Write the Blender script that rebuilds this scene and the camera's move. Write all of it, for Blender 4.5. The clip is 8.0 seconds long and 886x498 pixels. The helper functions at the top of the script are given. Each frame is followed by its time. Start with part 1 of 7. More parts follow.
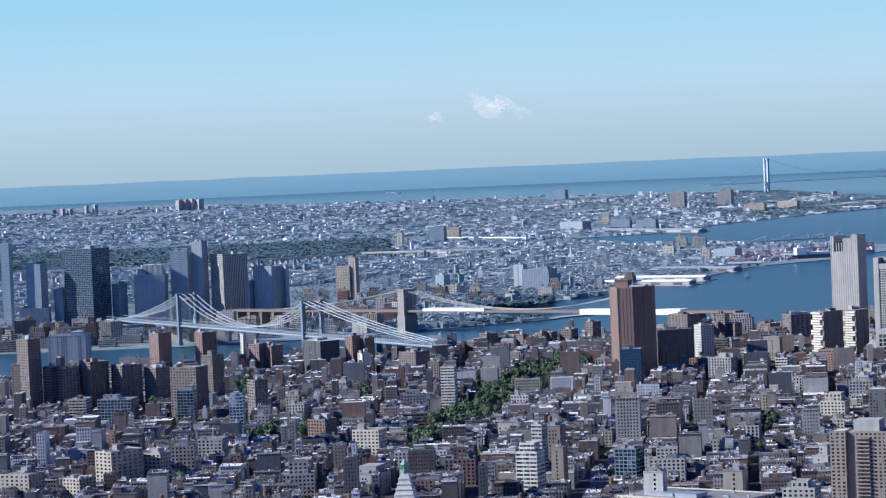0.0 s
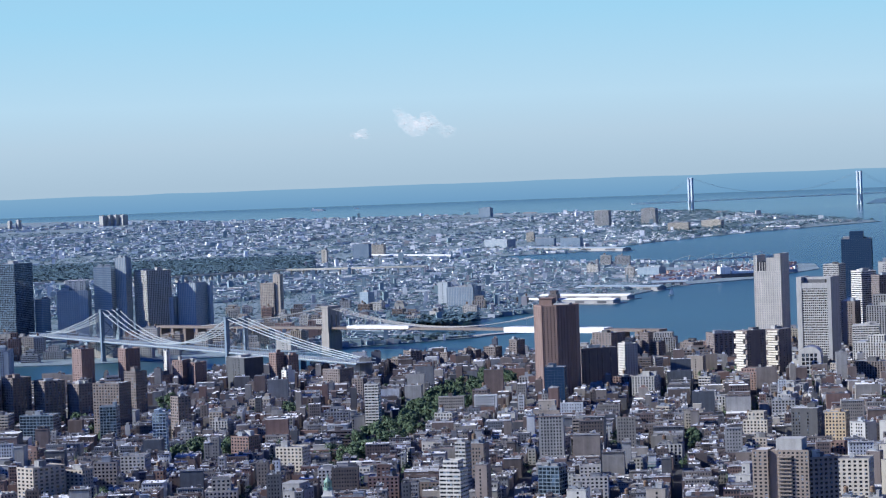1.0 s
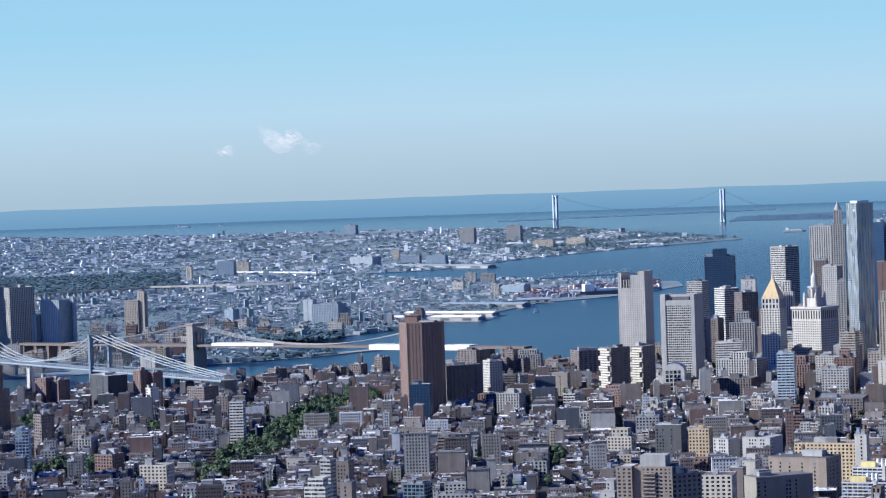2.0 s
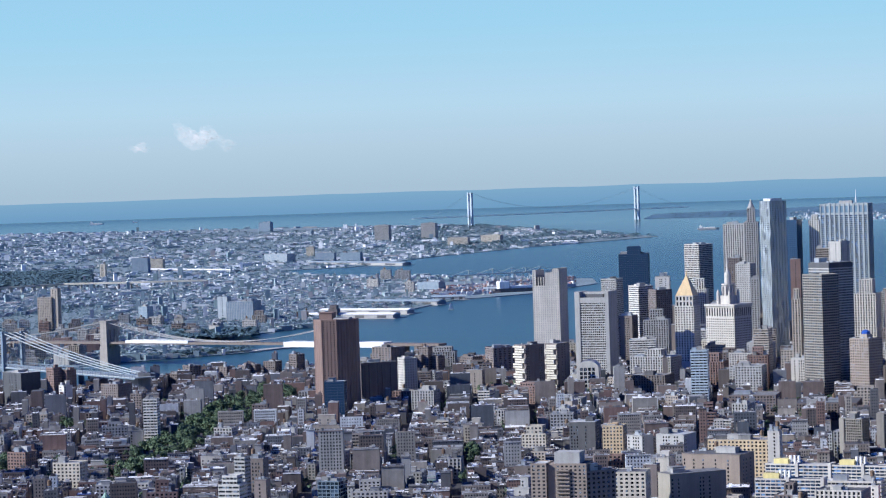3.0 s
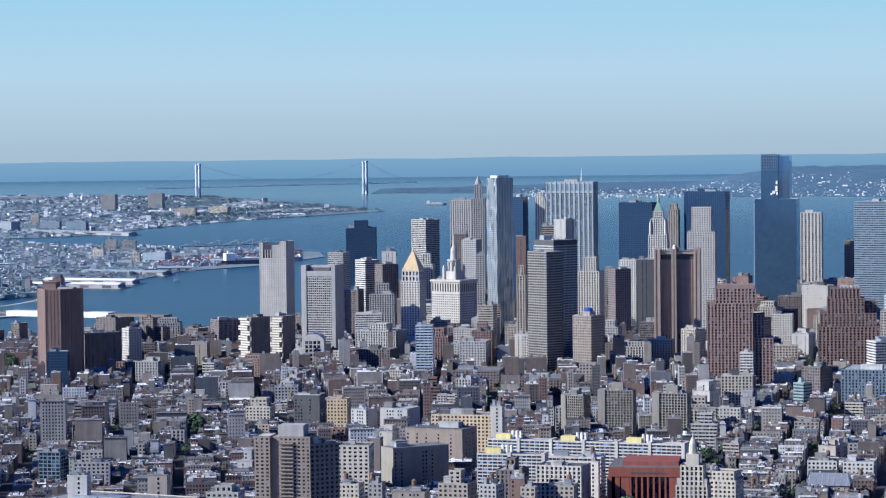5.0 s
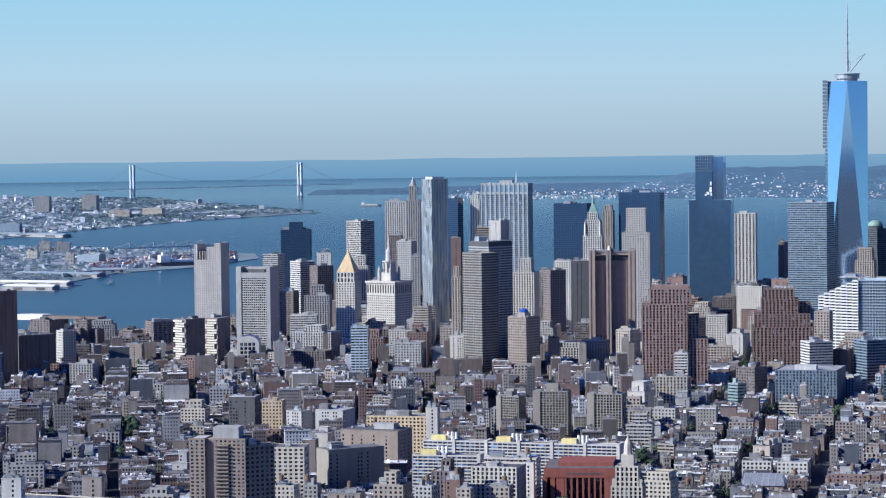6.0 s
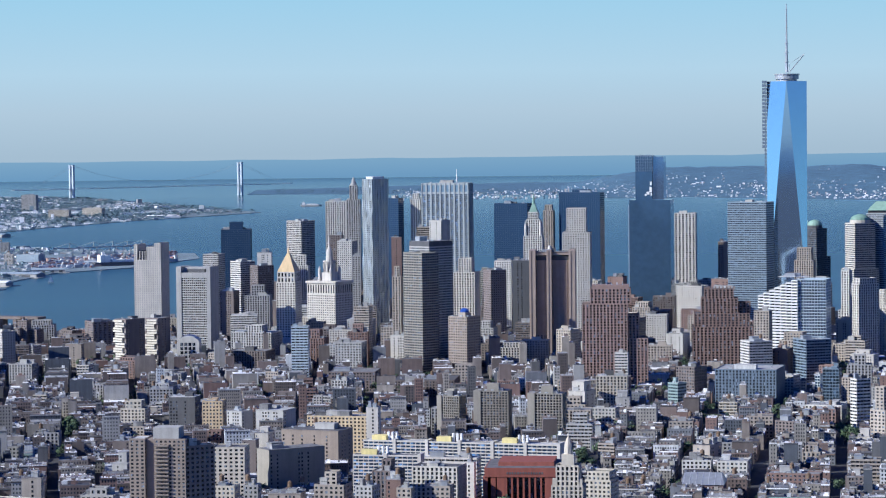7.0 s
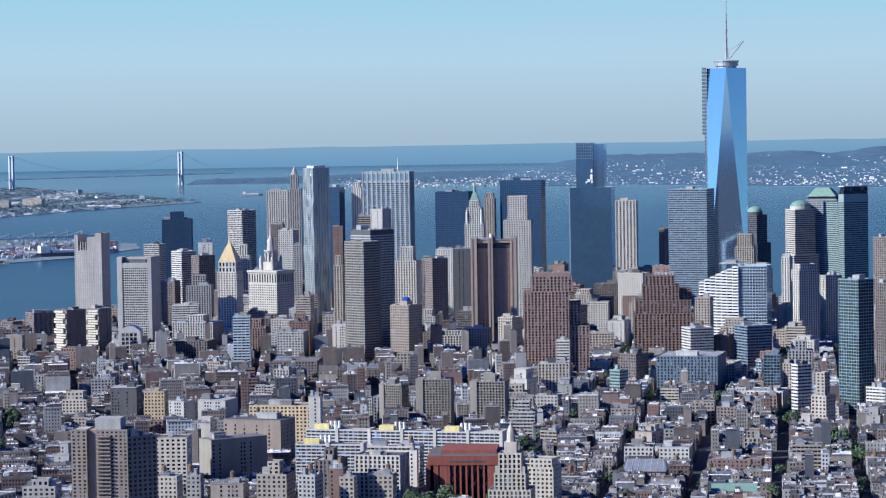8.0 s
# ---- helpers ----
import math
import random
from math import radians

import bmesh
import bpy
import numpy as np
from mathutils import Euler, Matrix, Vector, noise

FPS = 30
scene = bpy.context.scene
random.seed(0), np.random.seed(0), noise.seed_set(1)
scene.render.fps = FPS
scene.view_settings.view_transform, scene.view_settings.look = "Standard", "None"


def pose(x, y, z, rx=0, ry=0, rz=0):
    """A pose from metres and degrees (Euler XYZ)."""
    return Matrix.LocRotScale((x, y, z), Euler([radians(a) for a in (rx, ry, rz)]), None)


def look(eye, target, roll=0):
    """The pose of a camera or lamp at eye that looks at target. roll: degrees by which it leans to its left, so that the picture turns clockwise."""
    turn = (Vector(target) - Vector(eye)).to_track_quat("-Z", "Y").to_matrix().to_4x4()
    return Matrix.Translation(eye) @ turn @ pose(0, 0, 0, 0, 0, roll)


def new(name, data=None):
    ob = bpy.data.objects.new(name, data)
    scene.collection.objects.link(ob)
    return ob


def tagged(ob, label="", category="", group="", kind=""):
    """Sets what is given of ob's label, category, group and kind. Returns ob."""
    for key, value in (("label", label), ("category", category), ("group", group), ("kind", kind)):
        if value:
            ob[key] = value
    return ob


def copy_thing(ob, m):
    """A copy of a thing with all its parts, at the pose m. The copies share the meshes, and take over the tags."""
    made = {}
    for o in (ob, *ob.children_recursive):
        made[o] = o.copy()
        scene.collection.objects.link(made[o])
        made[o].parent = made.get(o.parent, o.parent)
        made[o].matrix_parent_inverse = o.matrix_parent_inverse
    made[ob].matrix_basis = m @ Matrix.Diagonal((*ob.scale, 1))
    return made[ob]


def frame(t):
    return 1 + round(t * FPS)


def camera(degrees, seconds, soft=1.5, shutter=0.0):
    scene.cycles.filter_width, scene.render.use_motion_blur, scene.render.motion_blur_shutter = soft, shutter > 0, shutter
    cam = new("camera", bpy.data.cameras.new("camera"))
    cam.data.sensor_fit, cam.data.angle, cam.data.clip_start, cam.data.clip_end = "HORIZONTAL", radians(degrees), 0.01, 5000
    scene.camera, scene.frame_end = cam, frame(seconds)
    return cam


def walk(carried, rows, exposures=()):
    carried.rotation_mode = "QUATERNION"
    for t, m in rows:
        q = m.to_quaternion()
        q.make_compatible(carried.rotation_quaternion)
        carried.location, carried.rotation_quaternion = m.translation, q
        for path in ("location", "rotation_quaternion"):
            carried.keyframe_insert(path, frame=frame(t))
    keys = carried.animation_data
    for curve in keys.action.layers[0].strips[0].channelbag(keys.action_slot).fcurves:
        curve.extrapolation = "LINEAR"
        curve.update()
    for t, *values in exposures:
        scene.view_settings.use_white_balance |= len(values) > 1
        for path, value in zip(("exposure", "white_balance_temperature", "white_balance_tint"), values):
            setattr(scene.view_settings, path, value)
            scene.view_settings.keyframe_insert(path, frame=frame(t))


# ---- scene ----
# One unit of the model stands for five metres of the city, so that the bay and
# the bridge at the Narrows stay inside the camera's range. All numbers below are city metres, most towers placed to fit
# the camera's view: x across the avenues, y down the island, z above the streets.
K = 0.2
EYE = 325.0
cam = camera(18.476, 8.0, soft=1.2)
ROWS = [
    (0.0, -20.062, -2.055, -2.412),
    (0.1, -19.792, -2.003, -2.369),
    (0.2, -19.621, -1.979, -2.327),
    (0.3, -19.364, -1.935, -2.284),
    (0.4, -19.168, -1.911, -2.241),
    (0.5, -18.914, -1.853, -2.199),
    (0.6, -18.834, -1.829, -2.171),
    (0.7, -18.660, -1.797, -2.142),
    (0.8, -18.542, -1.793, -2.114),
    (0.9, -18.528, -1.772, -2.086),
    (1.0, -18.463, -1.750, -2.058),
    (1.1, -18.465, -1.723, -1.993),
    (1.2, -18.392, -1.684, -1.928),
    (1.3, -18.224, -1.660, -1.863),
    (1.4, -17.915, -1.627, -1.798),
    (1.5, -17.021, -1.590, -1.734),
    (1.6, -16.836, -1.573, -1.771),
    (1.7, -16.416, -1.547, -1.809),
    (1.8, -16.106, -1.526, -1.847),
    (1.9, -15.805, -1.511, -1.885),
    (2.0, -15.619, -1.485, -1.922),
    (2.1, -15.354, -1.501, -1.910),
    (2.2, -15.164, -1.507, -1.898),
    (3.3, -13.406, -1.625, -1.767),
    (3.4, -13.263, -1.618, -1.755),
    (3.5, -13.066, -1.600, -1.743),
    (3.6, -12.917, -1.640, -1.667),
    (3.7, -12.663, -1.715, -1.590),
    (3.8, -12.463, -1.698, -1.464),
    (3.9, -11.997, -1.719, -1.337),
    (4.0, -11.710, -1.733, -1.211),
    (4.1, -11.057, -1.775, -1.092),
    (4.2, -10.710, -1.795, -0.973),
    (4.3, -10.007, -1.843, -0.854),
    (4.4, -9.590, -1.980, -0.735),
    (4.5, -9.240, -2.091, -0.617),
    (4.6, -8.989, -2.200, -0.619),
    (4.7, -8.722, -2.256, -0.621),
    (5.8, -7.050, -2.270, -0.645),
    (5.9, -6.872, -2.272, -0.647),
    (6.0, -6.740, -2.273, -0.649),
    (6.1, -6.547, -2.305, -0.633),
    (6.2, -6.416, -2.317, -0.618),
    (6.3, -6.232, -2.324, -0.602),
    (6.4, -6.113, -2.325, -0.586),
    (6.5, -5.999, -2.318, -0.571),
    (6.6, -5.876, -2.333, -0.581),
    (6.7, -5.746, -2.329, -0.591),
    (6.8, -5.652, -2.319, -0.601),
    (6.9, -5.558, -2.315, -0.611),
    (7.0, -5.488, -2.290, -0.621),
    (7.1, -5.394, -2.319, -0.651),
    (7.2, -5.319, -2.329, -0.681),
    (7.3, -5.160, -2.369, -0.712),
    (7.5, -4.889, -2.442, -0.772),
    (7.6, -4.752, -2.483, -0.802),
    (7.7, -4.600, -2.506, -0.832),
    (7.8, -4.484, -2.522, -0.861),
    (8.0, -4.257, -2.549, -0.920),
]
walk(cam, [(t, pose(0, 0, EYE * K, 0, 0, -turn) @ pose(0, 0, 0, 90 + pitch) @ pose(0, 0, 0, 0, 0, roll)) for t, turn, pitch, roll in ROWS], [(0.0, 0.60, 5900, 9.0), (8.0, 0.50, 5900, 9.0)])

# ---- light ----
SUN_TURN, SUN_RISE, SKY = -115.0, 30.0, (0.0033, 0.0180, 0.0650)
world = bpy.data.worlds.new("sky")
scene.world = world
world.use_nodes = True
wn = world.node_tree.nodes
wn.clear()
sky = wn.new("ShaderNodeTexSky")
sky.sky_type = "NISHITA"
sky.sun_disc = False
sky.sun_elevation = radians(SUN_RISE)
sky.sun_rotation = radians(SUN_TURN)
sky.altitude = 300
sky.air_density, sky.dust_density, sky.ozone_density = 1.0, 0.6, 3.0
back = wn.new("ShaderNodeBackground")
back.inputs["Strength"].default_value = 1.0
wout = wn.new("ShaderNodeOutputWorld")
wl = world.node_tree.links
rise = wn.new("ShaderNodeSeparateXYZ")
wl.new(wn.new("ShaderNodeTexCoord").outputs["Generated"], rise.inputs[0])
low = wn.new("ShaderNodeMapRange")
low.inputs["From Min"].default_value, low.inputs["From Max"].default_value = -0.01, 0.10
wl.new(rise.outputs["Z"], low.inputs["Value"])
hazy = wn.new("ShaderNodeValToRGB")
steps = hazy.color_ramp.elements
while len(steps) < 5:
    steps.new(0.5)
for k, (at_z, tone) in enumerate(((0.05, (0.286, 0.360, 0.410)), (0.19, (0.331, 0.413, 0.462)), (0.32, (0.340, 0.459, 0.520)), (0.60, (0.258, 0.438, 0.535)), (1.0, (0.221, 0.385, 0.498)))):
    steps[k].position, steps[k].color = at_z, (*tone, 1)
wl.new(low.outputs["Result"], hazy.inputs[0])
blue = wn.new("ShaderNodeVectorMath")
blue.operation = "MULTIPLY"
blue.inputs[1].default_value = SKY
wl.new(sky.outputs[0], blue.inputs[0])
fade = wn.new("ShaderNodeMapRange")
fade.interpolation_type = "SMOOTHSTEP"
fade.inputs["From Min"].default_value, fade.inputs["From Max"].default_value = 0.066, 0.20
wl.new(rise.outputs["Z"], fade.inputs["Value"])
both = wn.new("ShaderNodeMix")
both.data_type = "RGBA"
wl.new(fade.outputs["Result"], both.inputs["Factor"])
wl.new(hazy.outputs["Color"], both.inputs["A"])
wl.new(blue.outputs["Vector"], both.inputs["B"])
towards = wn.new("ShaderNodeVectorMath")
towards.operation = "DOT_PRODUCT"
towards.inputs[1].default_value = (math.sin(radians(SUN_TURN)) * math.cos(radians(SUN_RISE)), math.cos(radians(SUN_TURN)) * math.cos(radians(SUN_RISE)), math.sin(radians(SUN_RISE)))
wl.new(rise.inputs[0].links[0].from_socket, towards.inputs[0])
sunward = wn.new("ShaderNodeMapRange")
sunward.interpolation_type = "SMOOTHSTEP"
sunward.inputs["From Min"].default_value, sunward.inputs["From Max"].default_value = 0.35, 1.0
sunward.inputs["To Min"].default_value, sunward.inputs["To Max"].default_value = 1.0, 1.9
wl.new(towards.outputs["Value"], sunward.inputs["Value"])
bright = wn.new("ShaderNodeVectorMath")
bright.operation = "SCALE"
wl.new(both.outputs["Result"], bright.inputs[0])
wl.new(sunward.outputs["Result"], bright.inputs["Scale"])
wl.new(bright.outputs["Vector"], back.inputs[0])
world.node_tree.links.new(back.outputs[0], wout.inputs[0])
sun = new("sun", bpy.data.lights.new("sun", "SUN"))
sun.data.energy, sun.data.angle, sun.data.color = 5.0, radians(0.53), (1.0, 0.945, 0.83)
e, a = radians(SUN_RISE), radians(SUN_TURN)
sun.matrix_world = look((0, 0, 900), Vector((0, 0, 900)) - Vector((math.sin(a) * math.cos(e), math.cos(a) * math.cos(e), math.sin(e))))

# ---- materials ----


def mat(name, colours, rough=0.8, metal=0.0, grain=0.15, scale=0.6, bump=0.2, source="object", spec=0.4, panes=None):
    """A surface whose colour runs over the given colours, piece by piece, with stains and fine grain."""
    m = bpy.data.materials.new(name)
    m.use_nodes = True
    n, l = m.node_tree.nodes, m.node_tree.links
    b = n["Principled BSDF"]
    ramp = n.new("ShaderNodeValToRGB")
    els = ramp.color_ramp.elements
    colours = colours if len(colours) > 1 else colours * 2
    while len(els) < len(colours):
        els.new(0.5)
    for i, c in enumerate(colours):
        els[i].position = i / len(colours) if source == "tone" else i / max(1, len(colours) - 1)
        els[i].color = (*c, 1)
    if source == "tone":
        ramp.color_ramp.interpolation = "CONSTANT"
    if source == "object":
        src = n.new("ShaderNodeObjectInfo").outputs["Random"]
    elif source == "tone":
        at_node = n.new("ShaderNodeAttribute")
        at_node.attribute_name = "tone"
        src = at_node.outputs["Fac"]
    else:
        src = n.new("ShaderNodeNewGeometry").outputs["Random Per Island"]
    l.new(src, ramp.inputs[0])
    geo = n.new("ShaderNodeNewGeometry")
    stain = n.new("ShaderNodeTexNoise")
    stain.inputs["Scale"].default_value = scale
    stain.inputs["Detail"].default_value = 6
    l.new(geo.outputs["Position"], stain.inputs["Vector"])
    fine = n.new("ShaderNodeTexNoise")
    fine.inputs["Scale"].default_value = scale * 9
    fine.inputs["Detail"].default_value = 4
    l.new(geo.outputs["Position"], fine.inputs["Vector"])
    both = n.new("ShaderNodeMath")
    both.operation = "ADD"
    l.new(stain.outputs["Fac"], both.inputs[0])
    l.new(fine.outputs["Fac"], both.inputs[1])
    span = n.new("ShaderNodeMapRange")
    span.inputs["From Min"].default_value, span.inputs["From Max"].default_value = 0.6, 1.4
    span.inputs["To Min"].default_value, span.inputs["To Max"].default_value = 1 - grain, 1 + grain
    l.new(both.outputs[0], span.inputs["Value"])
    mul = n.new("ShaderNodeVectorMath")
    mul.operation = "SCALE"
    l.new(ramp.outputs["Color"], mul.inputs[0])
    l.new(span.outputs["Result"], mul.inputs["Scale"])
    last = mul
    if panes:
        coord = n.new("ShaderNodeTexCoord")
        cell = n.new("ShaderNodeVectorMath")
        cell.operation = "SNAP"
        cell.inputs[1].default_value = (panes[0] * K, panes[0] * K, panes[1] * K)
        l.new(coord.outputs["Object"], cell.inputs[0])
        dice = n.new("ShaderNodeTexWhiteNoise")
        l.new(cell.outputs["Vector"], dice.inputs["Vector"])
        lit = n.new("ShaderNodeValToRGB")
        for k, (at_f, f) in enumerate(((0.0, 0.35), (1.0, 1.0))):
            lit.color_ramp.elements[k].position, lit.color_ramp.elements[k].color = at_f, (f, f, f, 1)
        for at_f, f in ((0.55, 0.7), (0.85, panes[2]), (0.93, panes[2] * 1.6)):
            step = lit.color_ramp.elements.new(at_f)
            step.color = (f, f, f, 1)
        lit.color_ramp.interpolation = "CONSTANT"
        l.new(dice.outputs["Value"], lit.inputs[0])
        last = n.new("ShaderNodeVectorMath")
        last.operation = "MULTIPLY"
        l.new(mul.outputs["Vector"], last.inputs[0])
        l.new(lit.outputs["Color"], last.inputs[1])
    elif bump:
        run = n.new("ShaderNodeMapping")
        run.inputs["Scale"].default_value = (2.6, 2.6, 0.12)
        l.new(geo.outputs["Position"], run.inputs["Vector"])
        wash = n.new("ShaderNodeTexNoise")
        wash.inputs["Scale"].default_value = 0.5
        wash.inputs["Detail"].default_value = 3
        l.new(run.outputs["Vector"], wash.inputs["Vector"])
        soot = n.new("ShaderNodeMapRange")
        soot.inputs["From Min"].default_value, soot.inputs["From Max"].default_value = 0.3, 0.7
        soot.inputs["To Min"].default_value, soot.inputs["To Max"].default_value = 1 - grain * 0.9, 1 + grain * 0.6
        l.new(wash.outputs["Fac"], soot.inputs["Value"])
        last = n.new("ShaderNodeVectorMath")
        last.operation = "SCALE"
        l.new(mul.outputs["Vector"], last.inputs[0])
        l.new(soot.outputs["Result"], last.inputs["Scale"])
    l.new(last.outputs["Vector"], b.inputs["Base Color"])
    b.inputs["Roughness"].default_value = rough
    b.inputs["Metallic"].default_value = metal
    b.inputs["Specular IOR Level"].default_value = spec
    if bump:
        bm_node = n.new("ShaderNodeBump")
        bm_node.inputs["Strength"].default_value = bump
        bm_node.inputs["Distance"].default_value = 0.05
        l.new(fine.outputs["Fac"], bm_node.inputs["Height"])
        l.new(bm_node.outputs["Normal"], b.inputs["Normal"])
    return m


GREY = mat("grey_stone", [(0.30, 0.30, 0.30), (0.40, 0.39, 0.37)])
SILVER = mat("anodised_metal_cladding", [(0.55, 0.56, 0.57), (0.60, 0.61, 0.62)], rough=0.4, metal=0.2)
WHITE = mat("white_stone", [(0.52, 0.505, 0.465), (0.62, 0.60, 0.555)])
TAN = mat("tan_brick", [(0.310, 0.270, 0.233), (0.398, 0.352, 0.302)])
CREAM = mat("cream_concrete", [(0.56, 0.52, 0.44), (0.58, 0.54, 0.46)])
CONCRETE = mat("beige_concrete", [(0.25, 0.23, 0.20), (0.27, 0.25, 0.215)])
BRIGHTPAINT = mat("yellow_paint", [(0.68, 0.58, 0.26)])
STEELCLAD = mat("rippled_steel", [(0.34, 0.37, 0.375)], rough=0.35, metal=0.45)
BLUEWINDOW = mat("blue_window_band", [(0.048, 0.090, 0.168)], rough=0.2, bump=0, panes=(3.0, 3.0, 2.0))
STONE = mat("buff_stone", [(0.46, 0.42, 0.35), (0.52, 0.47, 0.39)])
LIMESTONE = mat("limestone", [(0.47, 0.445, 0.405), (0.53, 0.50, 0.455)])
GRANITE = mat("pink_granite", [(0.33, 0.262, 0.222), (0.345, 0.275, 0.235)])
BROWN = mat("brown_brick", [(0.147, 0.124, 0.116), (0.204, 0.170, 0.160)])
REDBRICK = mat("red_brick", [(0.184, 0.121, 0.105), (0.252, 0.173, 0.154)])
REDBRICK_BROWN = mat("plum_brick", [(0.275, 0.19, 0.165), (0.29, 0.20, 0.175)])
CONCRETE_BROWN = mat("taupe_brick", [(0.27, 0.222, 0.185), (0.285, 0.235, 0.198)])
ROSEBRICK = mat("rose_brown_brick", [(0.205, 0.14, 0.12)])
YELLOW = mat("yellow_brick", [(0.500, 0.408, 0.269), (0.540, 0.388, 0.246)])
# dark walls; a domed tower and a housing slab use it as shade
DARK = mat("dark_and_shaded_wall", [(0.07, 0.075, 0.085), (0.11, 0.11, 0.115)])
# the blue cast of distant haze is mixed into this concrete colour
HAZEGREY = mat("haze_grey_concrete", [(0.27, 0.335, 0.39), (0.38, 0.41, 0.43)])
REDSTONE = mat("red_sandstone", [(0.24, 0.075, 0.055), (0.25, 0.08, 0.06)])
GOLD = mat("gilded_roof", [(0.52, 0.385, 0.21)], rough=0.45, metal=0.1)
COPPER = mat("green_copper", [(0.17, 0.29, 0.24), (0.21, 0.33, 0.27)], rough=0.6)
LIGHTSTEEL = mat("light_bridge_steel", [(0.408, 0.469, 0.525)], rough=0.5)
STEEL = mat("painted_bridge_steel", [(0.14, 0.185, 0.235)], rough=0.5)
BROWNSTONE = mat("weathered_granite", [(0.31, 0.285, 0.26)])
DECKSTONE = mat("brown_approach_masonry", [(0.20, 0.165, 0.145)])
# glass lightened and blued to carry the haze on far towers
HAZEGLASS = mat("haze_blue_glass", [(0.17, 0.25, 0.325), (0.20, 0.28, 0.355)], rough=0.2, bump=0)
PALESTEEL = mat("pale_bridge_steel", [(0.36, 0.40, 0.41)], rough=0.5)
GLAZING = mat("window_glass", [(0.025, 0.032, 0.042), (0.05, 0.06, 0.075)], rough=0.12, grain=0.3, bump=0, spec=0.6, panes=(2.0, 3.6, 3.0))
# black metal, with a navy tint painted in for haze
DARKGLASS = mat("hazed_black_mullions", [(0.030, 0.062, 0.118), (0.036, 0.070, 0.126)], rough=0.3, bump=0)
BLUEGLASS = mat("blue_grey_mullions", [(0.15, 0.20, 0.25), (0.20, 0.255, 0.305)], rough=0.35, bump=0)
GREENGLASS = mat("green_mullions", [(0.20, 0.28, 0.28), (0.25, 0.33, 0.32)], rough=0.35, bump=0)
PALEGLASS = mat("pale_mullions", [(0.38, 0.46, 0.52), (0.44, 0.51, 0.56)], rough=0.35, bump=0)
MIRROR = mat("mirror_glass", [(0.38, 0.54, 0.72)], rough=0.05, metal=0.94, grain=0.05, bump=0)
TINTED = mat("tinted_mirror_glass", [(0.12, 0.225, 0.36)], rough=0.08, metal=0.7, grain=0.15, bump=0)
SMOKE = mat("smoked_glass", [(0.045, 0.070, 0.105)], rough=0.08, metal=0.15, grain=0.1, bump=0, panes=(3.0, 3.6, 1.6))
# the navy here is haze put into the colour of black glass
BLACKGLASS = mat("hazed_black_glass", [(0.026, 0.058, 0.115)], rough=0.12, grain=0.1, bump=0, spec=0.5)
ROOF = mat("roofing", [(0.07, 0.07, 0.075), (0.15, 0.15, 0.155), (0.24, 0.24, 0.24), (0.52, 0.52, 0.51)], grain=0.3)
TANK = mat("cedar_boards", [(0.13, 0.085, 0.055), (0.20, 0.14, 0.095)])
METAL = mat("galvanised_metal", [(0.40, 0.42, 0.44)], rough=0.4, metal=0.5)
BLUETARP = mat("blue_sheeting", [(0.03, 0.10, 0.42)], rough=0.6)
WRAP = mat("white_sheeting", [(0.80, 0.80, 0.78)], rough=0.7)
BARK = mat("bark", [(0.08, 0.06, 0.045)])
LEAF = mat("leaves", [(0.042, 0.078, 0.042), (0.070, 0.115, 0.060), (0.102, 0.145, 0.080)], source="island", grain=0.3)
# far foliage, lightened and blued by painted haze
HAZELEAF = mat("hazed_leaves", [(0.086, 0.150, 0.182), (0.090, 0.155, 0.187), (0.094, 0.160, 0.190)], source="island", grain=0.12)
ASPHALT = mat("asphalt", [(0.050, 0.050, 0.053)], grain=0.35, scale=0.12)
# haze over the far ground and hills is painted into both colours
HAZEGROUND = mat("hazed_blocks_ground", [(0.185, 0.240, 0.262)], grain=0.4, scale=0.05)
HILL = mat("hazed_wooded_hill", [(0.082, 0.160, 0.222)], grain=0.5, scale=0.06)
WALLS = mat("row_house_walls", [(0.116, 0.098, 0.092), (0.149, 0.114, 0.105), (0.113, 0.114, 0.120), (0.225, 0.195, 0.174), (0.163, 0.175, 0.195), (0.343, 0.337, 0.320), (0.307, 0.279, 0.245), (0.082, 0.094, 0.114), (0.180, 0.142, 0.130), (0.541, 0.561, 0.570), (0.200, 0.132, 0.114), (0.261, 0.247, 0.225)], source="tone", grain=0.2)
ROOFS = mat("row_house_roofs", [(0.06, 0.06, 0.07), (0.17, 0.175, 0.185), (0.28, 0.285, 0.29), (0.10, 0.10, 0.11), (0.50, 0.505, 0.51), (0.22, 0.17, 0.15), (0.82, 0.82, 0.81), (0.14, 0.14, 0.15), (0.76, 0.76, 0.76), (0.36, 0.36, 0.37)], source="tone", grain=0.3)
# wall and roof tones of the far houses include a blue haze tint
HAZEWALLS = mat("far_houses", [(0.195, 0.272, 0.314), (0.250, 0.325, 0.361), (0.381, 0.401, 0.421), (0.221, 0.296, 0.325), (0.299, 0.362, 0.391), (0.202, 0.278, 0.299), (0.355, 0.338, 0.338), (0.183, 0.252, 0.271), (0.577, 0.599, 0.614), (0.219, 0.289, 0.317), (0.820, 0.820, 0.820)], source="tone", grain=0.1)
HAZEROOFS = mat("hazed_roofs", [(0.220, 0.299, 0.343), (0.274, 0.344, 0.382), (0.364, 0.421, 0.451), (0.209, 0.287, 0.317), (0.236, 0.307, 0.336), (0.305, 0.346, 0.377), (0.452, 0.489, 0.518), (0.199, 0.269, 0.299), (0.235, 0.306, 0.328), (0.820, 0.820, 0.820)], source="tone", grain=0.1)
